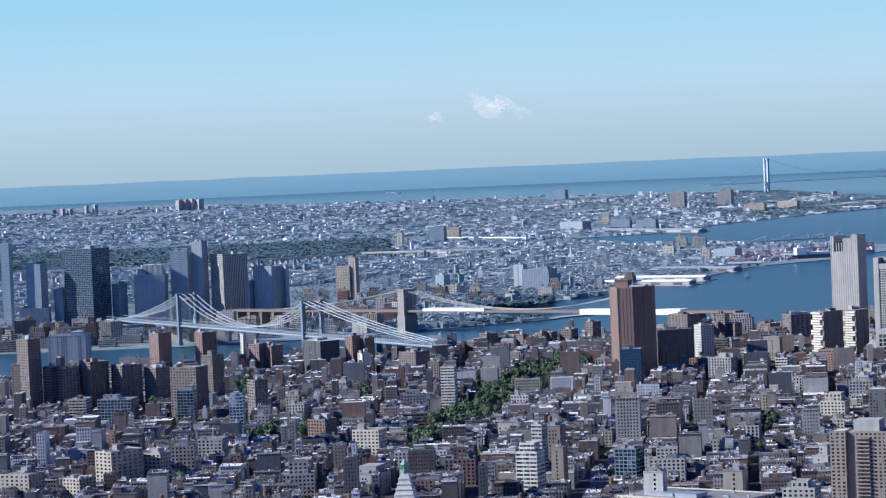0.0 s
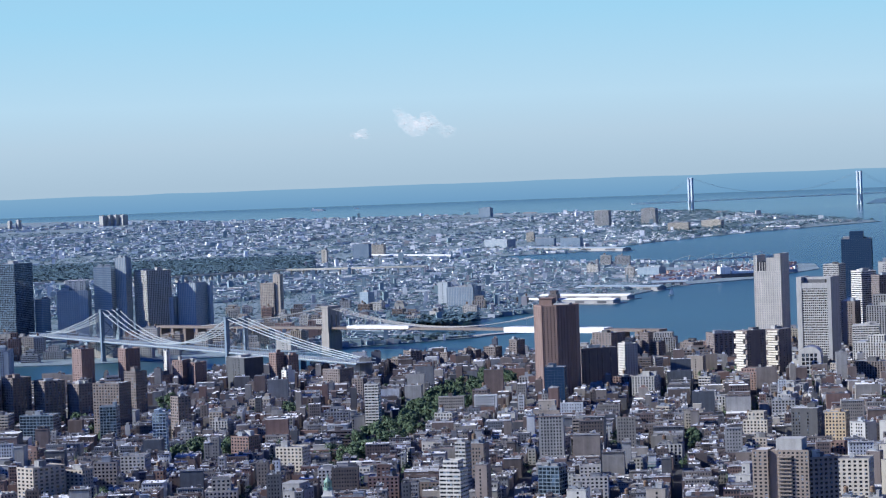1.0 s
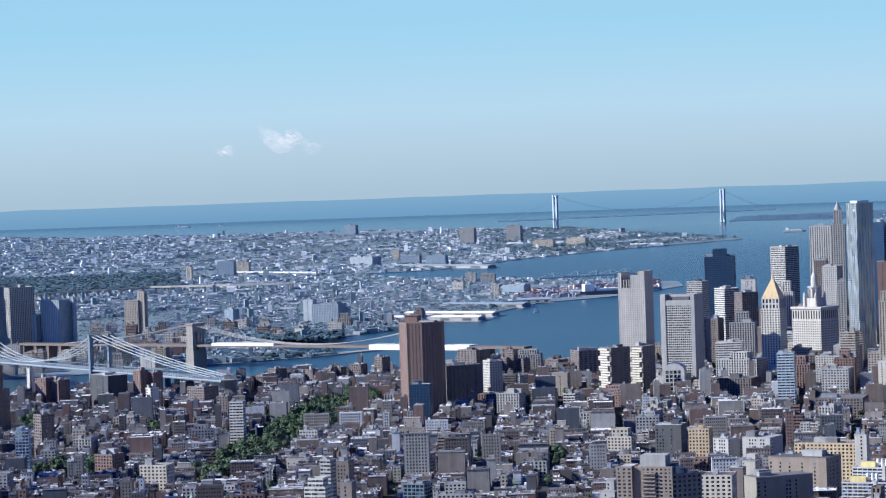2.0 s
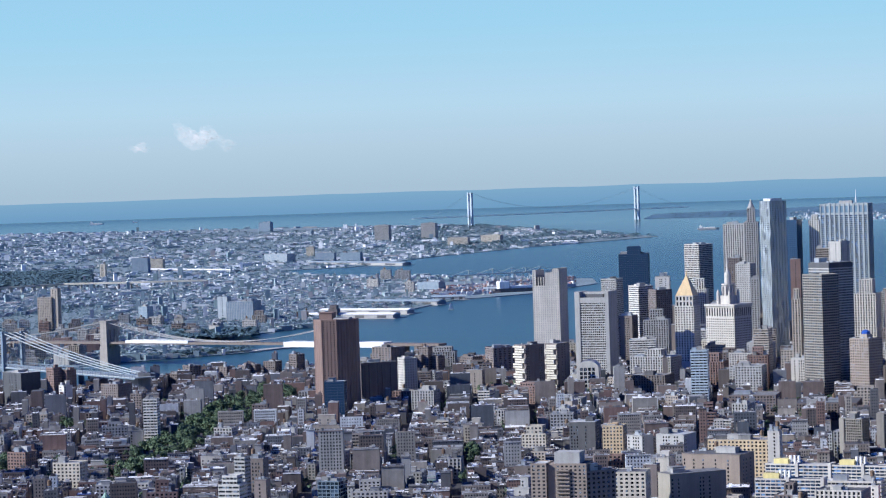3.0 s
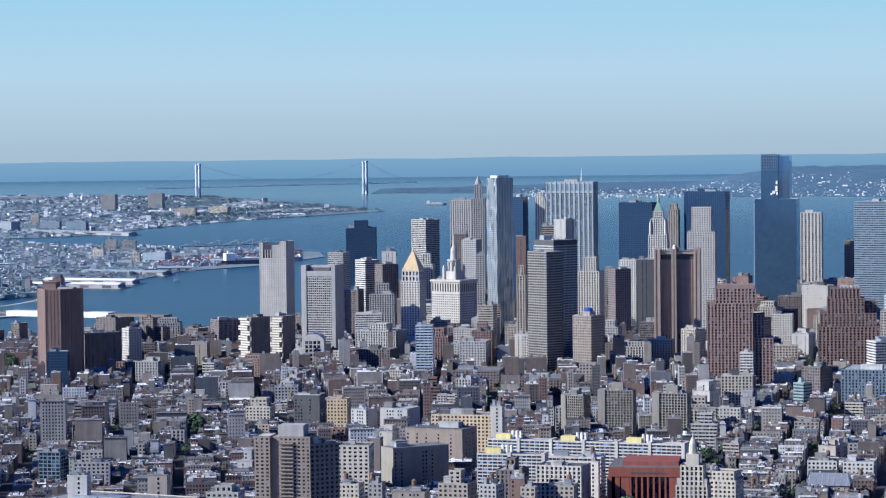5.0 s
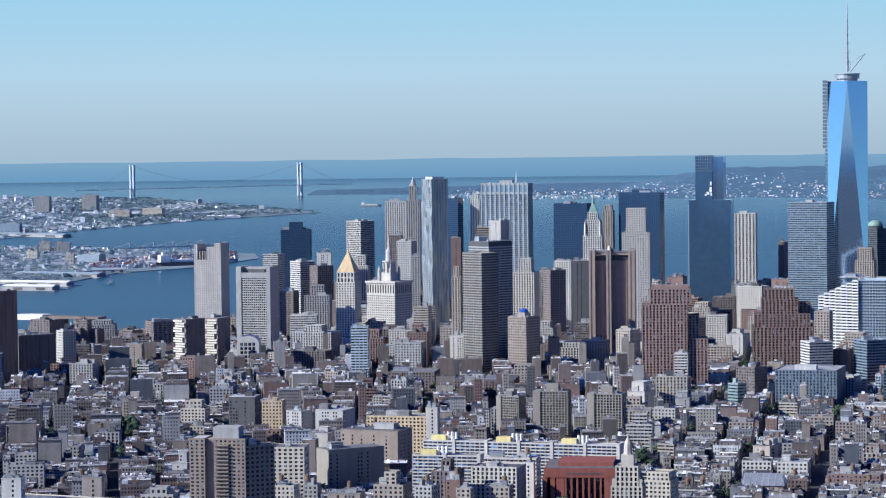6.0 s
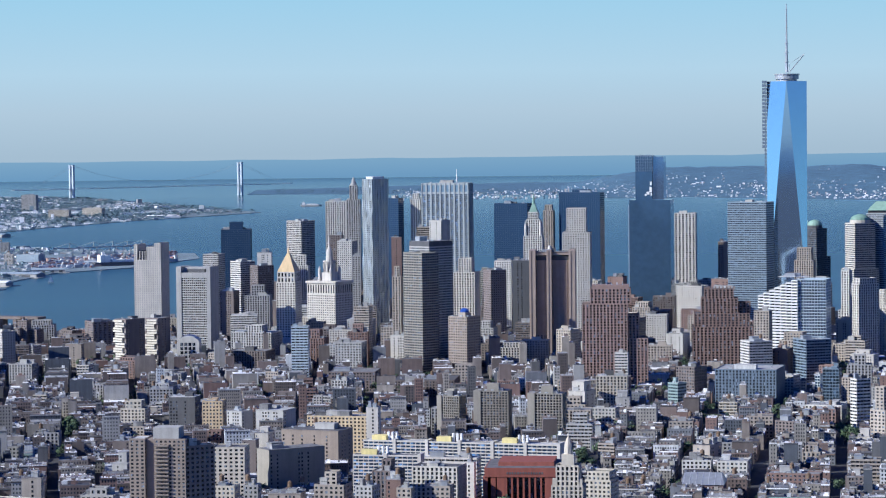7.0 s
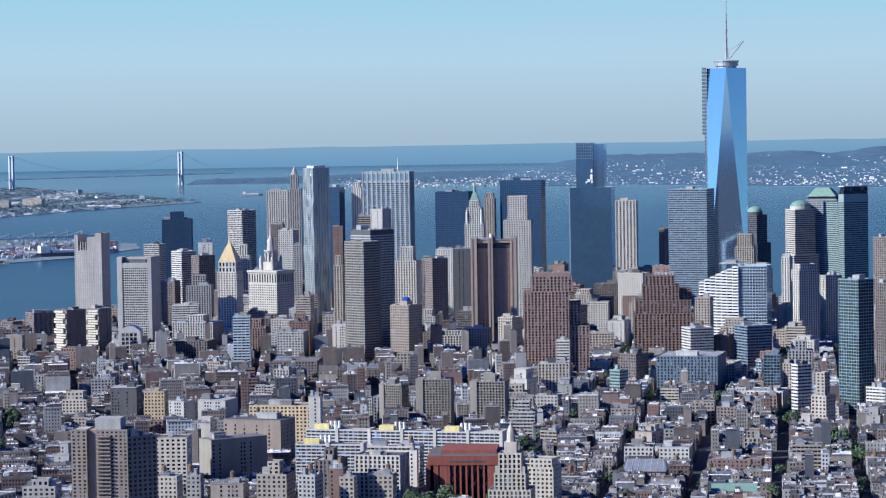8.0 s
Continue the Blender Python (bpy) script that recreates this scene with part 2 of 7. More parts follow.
BOXES = mat("painted_containers", [(0.34, 0.19, 0.17), (0.62, 0.62, 0.60), (0.22, 0.28, 0.36), (0.36, 0.24, 0.20), (0.30, 0.32, 0.34), (0.70, 0.70, 0.68)], source="tone", rough=0.6)
WINDOWS = mat("row_house_windows", [(0.02, 0.024, 0.03), (0.05, 0.055, 0.065)], source="tone", rough=0.15, bump=0)


def water_material(name, colour):
    """Water whose ripples and roughness ease off with distance, to pale the far bay in the camera's view."""
    m = bpy.data.materials.new(name)
    m.use_nodes = True
    n, l = m.node_tree.nodes, m.node_tree.links
    b = n["Principled BSDF"]
    b.inputs["IOR"].default_value = 1.33
    geo = n.new("ShaderNodeNewGeometry")
    xyz = n.new("ShaderNodeSeparateXYZ")
    l.new(geo.outputs["Position"], xyz.inputs[0])

    def ease(y0, y1, a, c):
        node = n.new("ShaderNodeMapRange")
        node.interpolation_type = "SMOOTHSTEP"
        for key, value in (("From Min", y0 * K), ("From Max", y1 * K), ("To Min", a), ("To Max", c)):
            node.inputs[key].default_value = value
        l.new(xyz.outputs["Y"], node.inputs["Value"])
        return node.outputs["Result"]

    l.new(ease(6000, 17000, 0.28, 0.18), b.inputs["Roughness"])
    small = n.new("ShaderNodeTexNoise")
    small.inputs["Scale"].default_value = 0.9
    small.inputs["Detail"].default_value = 8
    l.new(geo.outputs["Position"], small.inputs["Vector"])
    wind = n.new("ShaderNodeTexNoise")
    wind.inputs["Scale"].default_value = 0.006
    wind.inputs["Detail"].default_value = 5
    stretch = n.new("ShaderNodeMapping")
    stretch.inputs["Scale"].default_value = (0.35, 1.4, 1.0)
    l.new(geo.outputs["Position"], stretch.inputs["Vector"])
    l.new(stretch.outputs["Vector"], wind.inputs["Vector"])
    streak = n.new("ShaderNodeMapRange")
    for key, value in (("From Min", 0.3), ("From Max", 0.7), ("To Min", 0.86), ("To Max", 1.14)):
        streak.inputs[key].default_value = value
    l.new(wind.outputs["Fac"], streak.inputs["Value"])
    tint = n.new("ShaderNodeVectorMath")
    tint.operation = "SCALE"
    tint.inputs[0].default_value = colour
    l.new(streak.outputs["Result"], tint.inputs["Scale"])
    l.new(tint.outputs["Vector"], b.inputs["Base Color"])
    bump = n.new("ShaderNodeBump")
    l.new(ease(6000, 17000, 0.34, 0.18), bump.inputs["Strength"])
    bump.inputs["Distance"].default_value = 0.2
    l.new(small.outputs["Fac"], bump.inputs["Height"])
    l.new(bump.outputs["Normal"], b.inputs["Normal"])
    return m


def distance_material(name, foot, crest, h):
    """A glowing backdrop for the far sea and land, its haze painted paler towards the horizon."""
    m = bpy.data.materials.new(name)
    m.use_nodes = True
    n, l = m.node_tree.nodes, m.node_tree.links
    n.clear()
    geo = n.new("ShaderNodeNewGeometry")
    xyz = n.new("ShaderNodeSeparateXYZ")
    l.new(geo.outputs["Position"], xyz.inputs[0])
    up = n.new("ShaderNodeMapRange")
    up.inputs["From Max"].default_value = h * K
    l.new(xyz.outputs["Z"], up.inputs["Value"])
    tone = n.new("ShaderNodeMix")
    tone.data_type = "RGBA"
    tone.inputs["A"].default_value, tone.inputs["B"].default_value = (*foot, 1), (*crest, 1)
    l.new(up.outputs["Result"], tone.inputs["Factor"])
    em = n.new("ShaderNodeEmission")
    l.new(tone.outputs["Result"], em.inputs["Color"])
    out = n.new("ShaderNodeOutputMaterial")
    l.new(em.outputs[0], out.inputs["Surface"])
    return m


WATER = water_material("bay_water", (0.026, 0.078, 0.092))
DISTANCE = distance_material("glowing_hazy_distance", (0.118, 0.226, 0.338), (0.152, 0.264, 0.362), 150)

# ---- mesh building ----


class Bag:
    """Collects boxes and flat pieces in metres and turns them into one mesh."""

    def __init__(self):
        self.boxes, self.quads, self.solids = [], [], []

    def box(self, x0, x1, y0, y1, z0, z1, m=0, tone=0.5):
        self.boxes.append((x0, x1, y0, y1, z0, z1, 1.0, 0.0, 0.0, 0.0, m, tone))

    def turned(self, cx, cy, ang, x0, x1, y0, y1, z0, z1, m=0, tone=0.5):
        self.boxes.append((x0, x1, y0, y1, z0, z1, math.cos(ang), math.sin(ang), cx, cy, m, tone))

    def quad(self, a, u, v, m=0, tone=0.5):
        self.quads.append((*a, *u, *v, m, tone))

    def solid(self, verts, faces, m=0, tone=0.5):
        self.solids.append((verts, faces, m, tone))

    def frustum(self, cx, cy, z0, z1, r0, r1, n=12, m=0, tone=0.5, turn=0.0, sx=1.0, sy=1.0):
        v = [(cx + sx * r * math.cos(turn + i * math.tau / n), cy + sy * r * math.sin(turn + i * math.tau / n), z) for r, z in ((r0, z0), (r1, z1)) for i in range(n)]
        f = [(i, (i + 1) % n, n + (i + 1) % n, n + i) for i in range(n)] + [tuple(range(n, 2 * n))]
        self.solid(v, f, m, tone)

    def beam(self, a, b, r, n=6, m=0, tone=0.5):
        a, b = Vector(a), Vector(b)
        q = (b - a).to_track_quat("Z", "Y")
        v = [tuple(p + q @ Vector((r * math.cos(i * math.tau / n), r * math.sin(i * math.tau / n), 0))) for p in (a, b) for i in range(n)]
        f = [(i, (i + 1) % n, n + (i + 1) % n, n + i) for i in range(n)] + [tuple(range(n, 2 * n)), tuple(range(n - 1, -1, -1))]
        self.solid(v, f, m, tone)

    def mesh(self, name, materials):
        vs, ls, starts, totals, ms, ts = [], [], [], [], [], []
        nv = nl = 0
        if self.boxes:
            b = np.array(self.boxes, float)
            n = len(b)
            ix = np.array([0, 1, 1, 0, 0, 1, 1, 0])
            iy = np.array([0, 0, 1, 1, 0, 0, 1, 1]) + 2
            iz = np.array([0, 0, 0, 0, 1, 1, 1, 1]) + 4
            x, y, z = b[:, ix], b[:, iy], b[:, iz]
            c, s, cx, cy = (b[:, k][:, None] for k in (6, 7, 8, 9))
            v = np.stack([cx + c * x - s * y, cy + s * x + c * y, z], -1).reshape(-1, 3)
            f = np.array([(0, 1, 5, 4), (1, 2, 6, 5), (2, 3, 7, 6), (3, 0, 4, 7), (4, 5, 6, 7)])
            vs.append(v)
            ls.append((np.arange(n)[:, None, None] * 8 + f[None]).reshape(-1))
            totals.append(np.full(n * 5, 4))
            ms.append(np.repeat(b[:, 10], 5))
            ts.append(np.repeat(b[:, 11], 5))
            nv += n * 8
        if self.quads:
            b = np.array(self.quads, float)
            n = len(b)
            a, u, w = b[:, 0:3], b[:, 3:6], b[:, 6:9]
            vs.append(np.stack([a, a + u, a + u + w, a + w], 1).reshape(-1, 3))
            ls.append(nv + np.arange(n * 4))
            totals.append(np.full(n, 4))
            ms.append(b[:, 9])
            ts.append(b[:, 10])
            nv += n * 4
        for v, f, m, tone in self.solids:
            vs.append(np.array(v, float))
            ls.append(np.array([nv + i for face in f for i in face]))
            totals.append(np.array([len(face) for face in f]))
            ms.append(np.full(len(f), m))
            ts.append(np.full(len(f), tone))
            nv += len(v)
        me = bpy.data.meshes.new(name)
        v = np.concatenate(vs) * K
        li = np.concatenate(ls).astype(np.int32)
        to = np.concatenate(totals).astype(np.int32)
        me.vertices.add(len(v))
        me.vertices.foreach_set("co", v.ravel())
        me.loops.add(len(li))
        me.loops.foreach_set("vertex_index", li)
        me.polygons.add(len(to))
        me.polygons.foreach_set("loop_start", np.concatenate([[0], np.cumsum(to)[:-1]]).astype(np.int32))
        me.polygons.foreach_set("use_smooth", np.zeros(len(to), bool))
        me.polygons.foreach_set("material_index", np.concatenate(ms).astype(np.int32))
        tone = me.attributes.new("tone", "FLOAT", "FACE")
        tone.data.foreach_set("value", np.concatenate(ts).astype(np.float32))
        for m in materials:
            me.materials.append(m)
        me.update(calc_edges=True)
        return me


def place(x, y, rz=0.0, z=0.0):
    return pose(x * K, y * K, z * K, 0, 0, rz)


def polar(turn, far):
    """The place at that many degrees right of the avenues, that far from the eye."""
    return far * math.sin(radians(turn)), far * math.cos(radians(turn))


def thing(name, x, y, rz, label, category, group=""):
    ob = new(name)
    ob.matrix_basis = place(x, y, rz)
    return tagged(ob, label, category, group)


def part(name, bag, material, parent, label=""):
    ob = new(name, bag.mesh(name, [material]))
    ob.parent = parent
    return tagged(ob, label) if label else ob


FOOT = []


def claim(x, y, rz, w, d, gap=3.0):
    FOOT.append((x, y, math.cos(radians(rz)), math.sin(radians(rz)), w / 2 + gap, d / 2 + gap))


def taken(x, y, r):
    for fx, fy, c, s, hw, hd in FOOT:
        dx, dy = x - fx, y - fy
        if abs(dx) + abs(dy) > 400:
            continue
        if abs(c * dx + s * dy) < hw + r and abs(-s * dx + c * dy) < hd + r:
            return True
    return False


# pier share, pier depth, floor-band share, band depth
STYLE = {"grid": (0.48, 0.2, 0.47, 0.18), "ribs": (0.48, 0.4, 0.30, 0.08), "bands": (0.10, 0.15, 0.52, 0.3), "glass": (0.14, 0.2, 0.24, 0.2), "plain": (0.66, 0.5, 0.62, 0.5), "jag": (0.5, 0.6, 0.45, 0.6), "sheer": (0.06, 0.1, 0.10, 0.1), "smooth": (0.03, 0.06, 0.04, 0.06), "fine": (0.22, 0.25, 0.42, 0.3), "strip": (0.10, 0.3, 0.40, 0.5), "deep": (0.30, 0.8, 0.30, 0.6), "rails": (0.34, 0.9, 0.34, 0.25)}


def tier(parent, style, material, glass, w, d, z0, z1, dx=0.0, dy=0.0, bays=0, floor=3.6):
    """One block of a building: a glazed core behind piers and floor bands."""
    if style == "plain":
        return blank_block(parent, material, w, d, z0, z1, dx, dy, floor)
    share, pd, band, bd = STYLE[style]
    core = Bag()
    core.box(dx - w / 2, dx + w / 2, dy - d / 2, dy + d / 2, z0, z1 - 0.5)
    part("glazing", core, glass, parent)
    skin = Bag()
    nf = max(1, round((z1 - z0) / floor))
    fh = (z1 - z0) / nf
    for i in range(nf + 1):
        za = z0 + i * fh - band * fh * 0.5
        zb = za + band * fh
        if i == 0:
            za = z0
        if i == nf:
            zb = z1 + 0.9
        o = bd
        skin.box(dx - w / 2 - o, dx + w / 2 + o, dy - d / 2 - o, dy - d / 2 + 0.05, za, zb)
        skin.box(dx - w / 2 - o, dx + w / 2 + o, dy + d / 2 - 0.05, dy + d / 2 + o, za, zb)
        skin.box(dx - w / 2 - o, dx - w / 2 + 0.05, dy - d / 2, dy + d / 2, za, zb)
        skin.box(dx + w / 2 - 0.05, dx + w / 2 + o, dy - d / 2, dy + d / 2, za, zb)
    for length, side in ((w, 0), (d, 1)):
        nb = bays if bays and side == 0 else max(1, round(length / (w / bays if bays else 4.0)))
        bw = length / nb
        half = share * bw / 2
        for k in range(nb + 1):
            c = -length / 2 + k * bw
            a, b = max(-length / 2 - pd, c - half), min(length / 2 + pd, c + half)
            if k == 0:
                a = -length / 2 - pd
            if k == nb:
                b = length / 2 + pd
            if side == 0:
                skin.box(dx + a, dx + b, dy - d / 2 - pd, dy - d / 2 + 0.02, z0, z1 + 0.6)
                skin.box(dx + a, dx + b, dy + d / 2 - 0.02, dy + d / 2 + pd, z0, z1 + 0.6)
            else:
                skin.box(dx - w / 2 - pd, dx - w / 2 + 0.02, dy + a, dy + b, z0, z1 + 0.6)
                skin.box(dx + w / 2 - 0.02, dx + w / 2 + pd, dy + a, dy + b, z0, z1 + 0.6)
    tagged(part("facade", skin, material, parent), kind="stuff")


def blank_block(parent, material, w, d, z0, z1, dx, dy, floor):
    """A block of mostly blank walls, with a coping and a few columns of windows."""
    rng = random.Random(int(w * 31 + z1 * 7))
    b = Bag()
    b.box(dx - w / 2, dx + w / 2, dy - d / 2, dy + d / 2, z0, z1 - 0.6)
    part("wall", b, material, parent)
    cap = Bag()
    cap.box(dx - w / 2 - 0.3, dx + w / 2 + 0.3, dy - d / 2 - 0.3, dy + d / 2 + 0.3, z1 - 0.6, z1)
    part("coping", cap, material, parent)
    win = Bag()
    nf = max(1, int((z1 - z0 - 1) / floor))
    cols = [dx - w / 2 + 1.5 + i * 3.2 for i in range(int((w - 3) / 3.2)) if rng.random() < 0.45] or [dx]
    for x in cols:
        for k in range(nf):
            win.box(x, x + 1.5, dy - d / 2 - 0.12, dy - d / 2, z0 + 1 + k * floor, z0 + 2.9 + k * floor)
    for i in range(int((d - 3) / 3.4)):
        if rng.random() < 0.4:
            y = dy - d / 2 + 1.5 + i * 3.4
            for k in range(nf):
                win.box(dx + w / 2, dx + w / 2 + 0.12, y, y + 1.5, z0 + 1 + k * floor, z0 + 2.9 + k * floor)
    tagged(part("glazing", win, GLAZING, parent), kind="stuff")


def rooftop(parent, w, d, z, rng, tanks=0, material=None):
    deck = Bag()
    deck.box(-w / 2 + 0.1, w / 2 - 0.1, -d / 2 + 0.1, d / 2 - 0.1, z - 0.4, z + 0.05)
    part("roof", deck, ROOF, parent)
    for i in range(rng.choice((1, 2, 2, 3))):
        bw, bd = w * rng.uniform(0.14, 0.36), d * rng.uniform(0.18, 0.42)
        bx, by = rng.uniform(-0.5, 0.5) * (w - bw) * 0.85, rng.uniform(-0.5, 0.5) * (d - bd) * 0.85
        hut = Bag()
        bh = rng.uniform(2.5, 6)
        hut.box(bx - bw / 2, bx + bw / 2, by - bd / 2, by + bd / 2, z, z + bh)
        hut.box(bx - bw / 2 - 0.3, bx + bw / 2 + 0.3, by - bd / 2 - 0.3, by + bd / 2 + 0.3, z + bh - 0.3, z + bh + 0.2)
        part("bulkhead", hut, rng.choice((material or GREY, METAL, GREY, ROOF)), parent)
    units = Bag()
    for i in range(rng.randint(2, 7)):
        ux, uy, s = rng.uniform(-0.42, 0.42) * w, rng.uniform(-0.42, 0.42) * d, rng.uniform(0.8, 2.0)
        units.box(ux - s, ux + s, uy - s * 0.7, uy + s * 0.7, z, z + rng.uniform(1.0, 2.4))
    tagged(part("cooling_unit", units, METAL, parent), kind="stuff")
    for i in range(tanks):
        water_tank(parent, rng.uniform(-0.35, 0.35) * w, rng.uniform(-0.3, 0.3) * d, z)


def water_tank(parent, x, y, z):
    t = Bag()
    t.frustum(x, y, z + 4, z + 8.2, 2.1, 2.0, 10)
    t.frustum(x, y, z + 8.2, z + 9.7, 2.3, 0.15, 10)
    tank = part("water_tank", t, TANK, parent)
    legs = Bag()
    for sx, sy in ((-1, -1), (1, -1), (1, 1), (-1, 1)):
        legs.box(x + sx * 1.3 - 0.15, x + sx * 1.3 + 0.15, y + sy * 1.3 - 0.15, y + sy * 1.3 + 0.15, z, z + 4)
    legs.box(x - 1.6, x + 1.6, y - 1.6, y + 1.6, z + 3.7, z + 4)
    part("tank_stand", legs, METAL, tank)


CATEGORY = {"office_tower": "tower", "apartment_tower": "apartment building", "loft_building": "building"}


def tower(kind, style, material, x, y, rz, w, d, h, label, bays=0, crown=None, spire=0):
    rng = random.Random(int(x * 7 + y))
    label = label if len(label.split()) > 3 else label + " in the dense streets"
    claim(x, y, rz, w, d)
    ob = thing(kind, x, y, rz, label, CATEGORY[kind])
    glass = BLACKGLASS if material is DARKGLASS else HAZEGLASS if material is HAZEGREY else SMOKE if material in (BLUEGLASS, GREENGLASS) else MIRROR if material is PALEGLASS and style == "glass" else GLAZING
    # jag: cream front and brown body paint in the lit and shaded sides
    tier(ob, "plain" if style == "jag" else style, BROWN if style == "jag" else material, glass, w, d, 0, h, bays=bays)
    if style == "jag":
        bal = Bag()
        for i in range(int(h / 3.6)):
            o = -w * 0.1 if i % 4 < 2 else w * 0.1
            bal.box(o - w * 0.4, o + w * 0.4, -d / 2 - 3.0, -d / 2, i * 3.6, i * 3.6 + 2.5)
        tagged(part("balcony_front", bal, material, ob), kind="stuff")
    if crown:
        share, ch = crown
        tier(ob, style, material, glass, w * share, d * max(share, 0.5), h, h + ch)
        if spire:
            tip = Bag()
            tip.frustum(0, 0, h + ch, h + ch + spire, w * share * 0.5, 0.6, 8)
            part("spire", tip, material, ob)
        rooftop(ob, w, d, h, rng)
    else:
        rooftop(ob, w, d, h, rng, tanks=1 if kind == "loft_building" and rng.random() < 0.6 else 0, material=material)
    return ob


# ---- ground, water and far shores ----


def land(name, label, outline, z0, z1, material):
    """A flat piece of land with a sea wall, from turns and distances."""
    pts = [(*polar(t - 209, d),) for t, d in outline]
    n = len(pts)
    b = Bag()
    if sum(pts[i][0] * pts[(i + 1) % n][1] - pts[(i + 1) % n][0] * pts[i][1] for i in range(n)) < 0:
        pts.reverse()
    b.solid([(*p, z0) for p in pts] + [(*p, z1) for p in pts], [(i, (i + 1) % n, n + (i + 1) % n, n + i) for i in range(n)] + [tuple(range(n, 2 * n))])
    return tagged(new(name, b.mesh(name, [material])), label, "ground", kind="structure")


sea = Bag()
sea.frustum(0, 0, -4.0, -2.0, 60000, 60000, 96)
tagged(new("water", sea.mesh("water", [WATER])), "blue rippled water of the river and the bay", "water", kind="structure")
# unseen ground behind the eye is widened to darken the glass tower's reflections
MANHATTAN = [(100, 1500), (160, 3300), (172, 4050), (180, 4230), (184, 4330), (187, 4420), (190.5, 4560), (194, 4700), (197, 4900), (200, 5250), (203, 5650), (205.5, 5700), (208, 5450), (211, 5150), (214, 5000), (219, 4300), (226, 3700), (260, 4500), (300, 9000), (365, 16000), (405, 16000), (432, 9000), (445, 2600)]
land("ground", "dark asphalt street level of the island", MANHATTAN, -9, 0.0, ASPHALT)
BROOKLYN = [(160, 5200), (172, 4950), (179, 4880), (183.2, 4820), (186.4, 4870), (188.6, 4985), (190.3, 5080), (191.3, 5150), (191.2, 5210), (190, 5230), (189.8, 5380), (191, 5700), (192.6, 5960), (193.2, 6200), (192.4, 6420), (194.5, 6560), (195.4, 6960), (197.0, 7190), (198.4, 7700), (198.3, 8050), (196.0, 8400), (193.8, 8700), (192.3, 9050), (191.6, 9600), (192.6, 9650), (193.2, 9720), (195, 10650), (197.1, 11600), (199.7, 12650), (198.6, 13600), (197.0, 15200), (196.0, 16600), (193.8, 17300), (190, 18000), (186, 18700), (184, 20800), (179, 22000), (160, 22000)]
land("ground", "low far borough spread along the bay", BROOKLYN, -9, -0.4, HAZEGROUND)
land("pavement", "long grey pier beside the bridge park", [(191.2, 5160), (192.6, 5290), (192.6, 5315), (191.0, 5190)], -9, 0.2, GREY)


def ridge(name, label, a0, a1, near, crest, h0, h1, material, seed, rough):
    """A long low slope, for the wooded island hills and for the horizon backdrop."""
    b = Bag()
    rng = np.random.RandomState(seed)
    na, nd = 90, 14
    v = []
    for i in range(na + 1):
        a = a0 + (a1 - a0) * i / na
        s = math.sin(min(1, i / 10, 1) * math.pi / 2) * (0.35 + 0.65 * min(1, (na - i) / 8 + 0.5))
        for k in range(nd + 1):
            f = k / nd
            lift = math.sin(min(1.0, f * 1.3) * math.pi / 2) ** 1.6
            hh = (h0 + (h1 - h0) * i / na) * (1 + rough * noise.noise((a * 0.9, f * 3, seed))) + 30 * rough * noise.noise((a * 5, f * 9, seed + 3))
            x, y = polar(a - 209, near + (crest - near) * f)
            v.append((x, y, -1.0 + max(0.2, hh * lift * s)))
    m = nd + 1
    b.solid(v, [(i * m + k, (i + 1) * m + k, (i + 1) * m + k + 1, i * m + k + 1) for i in range(na) for k in range(nd)])
    ob = tagged(new(name, b.mesh(name, [material])), label, "hill", kind="structure")
    for p in ob.data.polygons:
        p.use_smooth = True


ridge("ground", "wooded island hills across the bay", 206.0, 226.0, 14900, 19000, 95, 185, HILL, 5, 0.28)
# a glowing sheet, raised to fit the horizon in the camera's view
ridge("backdrop", "glowing backdrop of hazy sea and land on the horizon", 160.0, 232.0, 24300, 24850, 152, 172, DISTANCE, 9, 0.07)
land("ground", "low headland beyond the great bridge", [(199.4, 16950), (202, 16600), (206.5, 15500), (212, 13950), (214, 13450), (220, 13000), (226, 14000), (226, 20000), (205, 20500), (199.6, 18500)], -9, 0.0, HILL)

# ---- bridges ----


def cable(bag, a, b, sag, r, n=22):
    """One hanging cable: a bent tube from a to b."""
    a, b = Vector(a), Vector(b)
    pts = [a.lerp(b, i / n) - Vector((0, 0, sag * 4 * (i / n) * (1 - i / n))) for i in range(n + 1)]
    q = (b - a).to_track_quat("Z", "Y")
    v = [tuple(p + q @ Vector((r * math.cos(k * math.tau / 5), r * math.sin(k * math.tau / 5), 0))) for p in pts for k in range(5)]
    f = [(i * 5 + k, i * 5 + (k + 1) % 5, i * 5 + 5 + (k + 1) % 5, i * 5 + 5 + k) for i in range(n) for k in range(5)]
    bag.solid(v, f + [tuple(range(n * 5, n * 5 + 5)), (4, 3, 2, 1, 0)])
    return pts


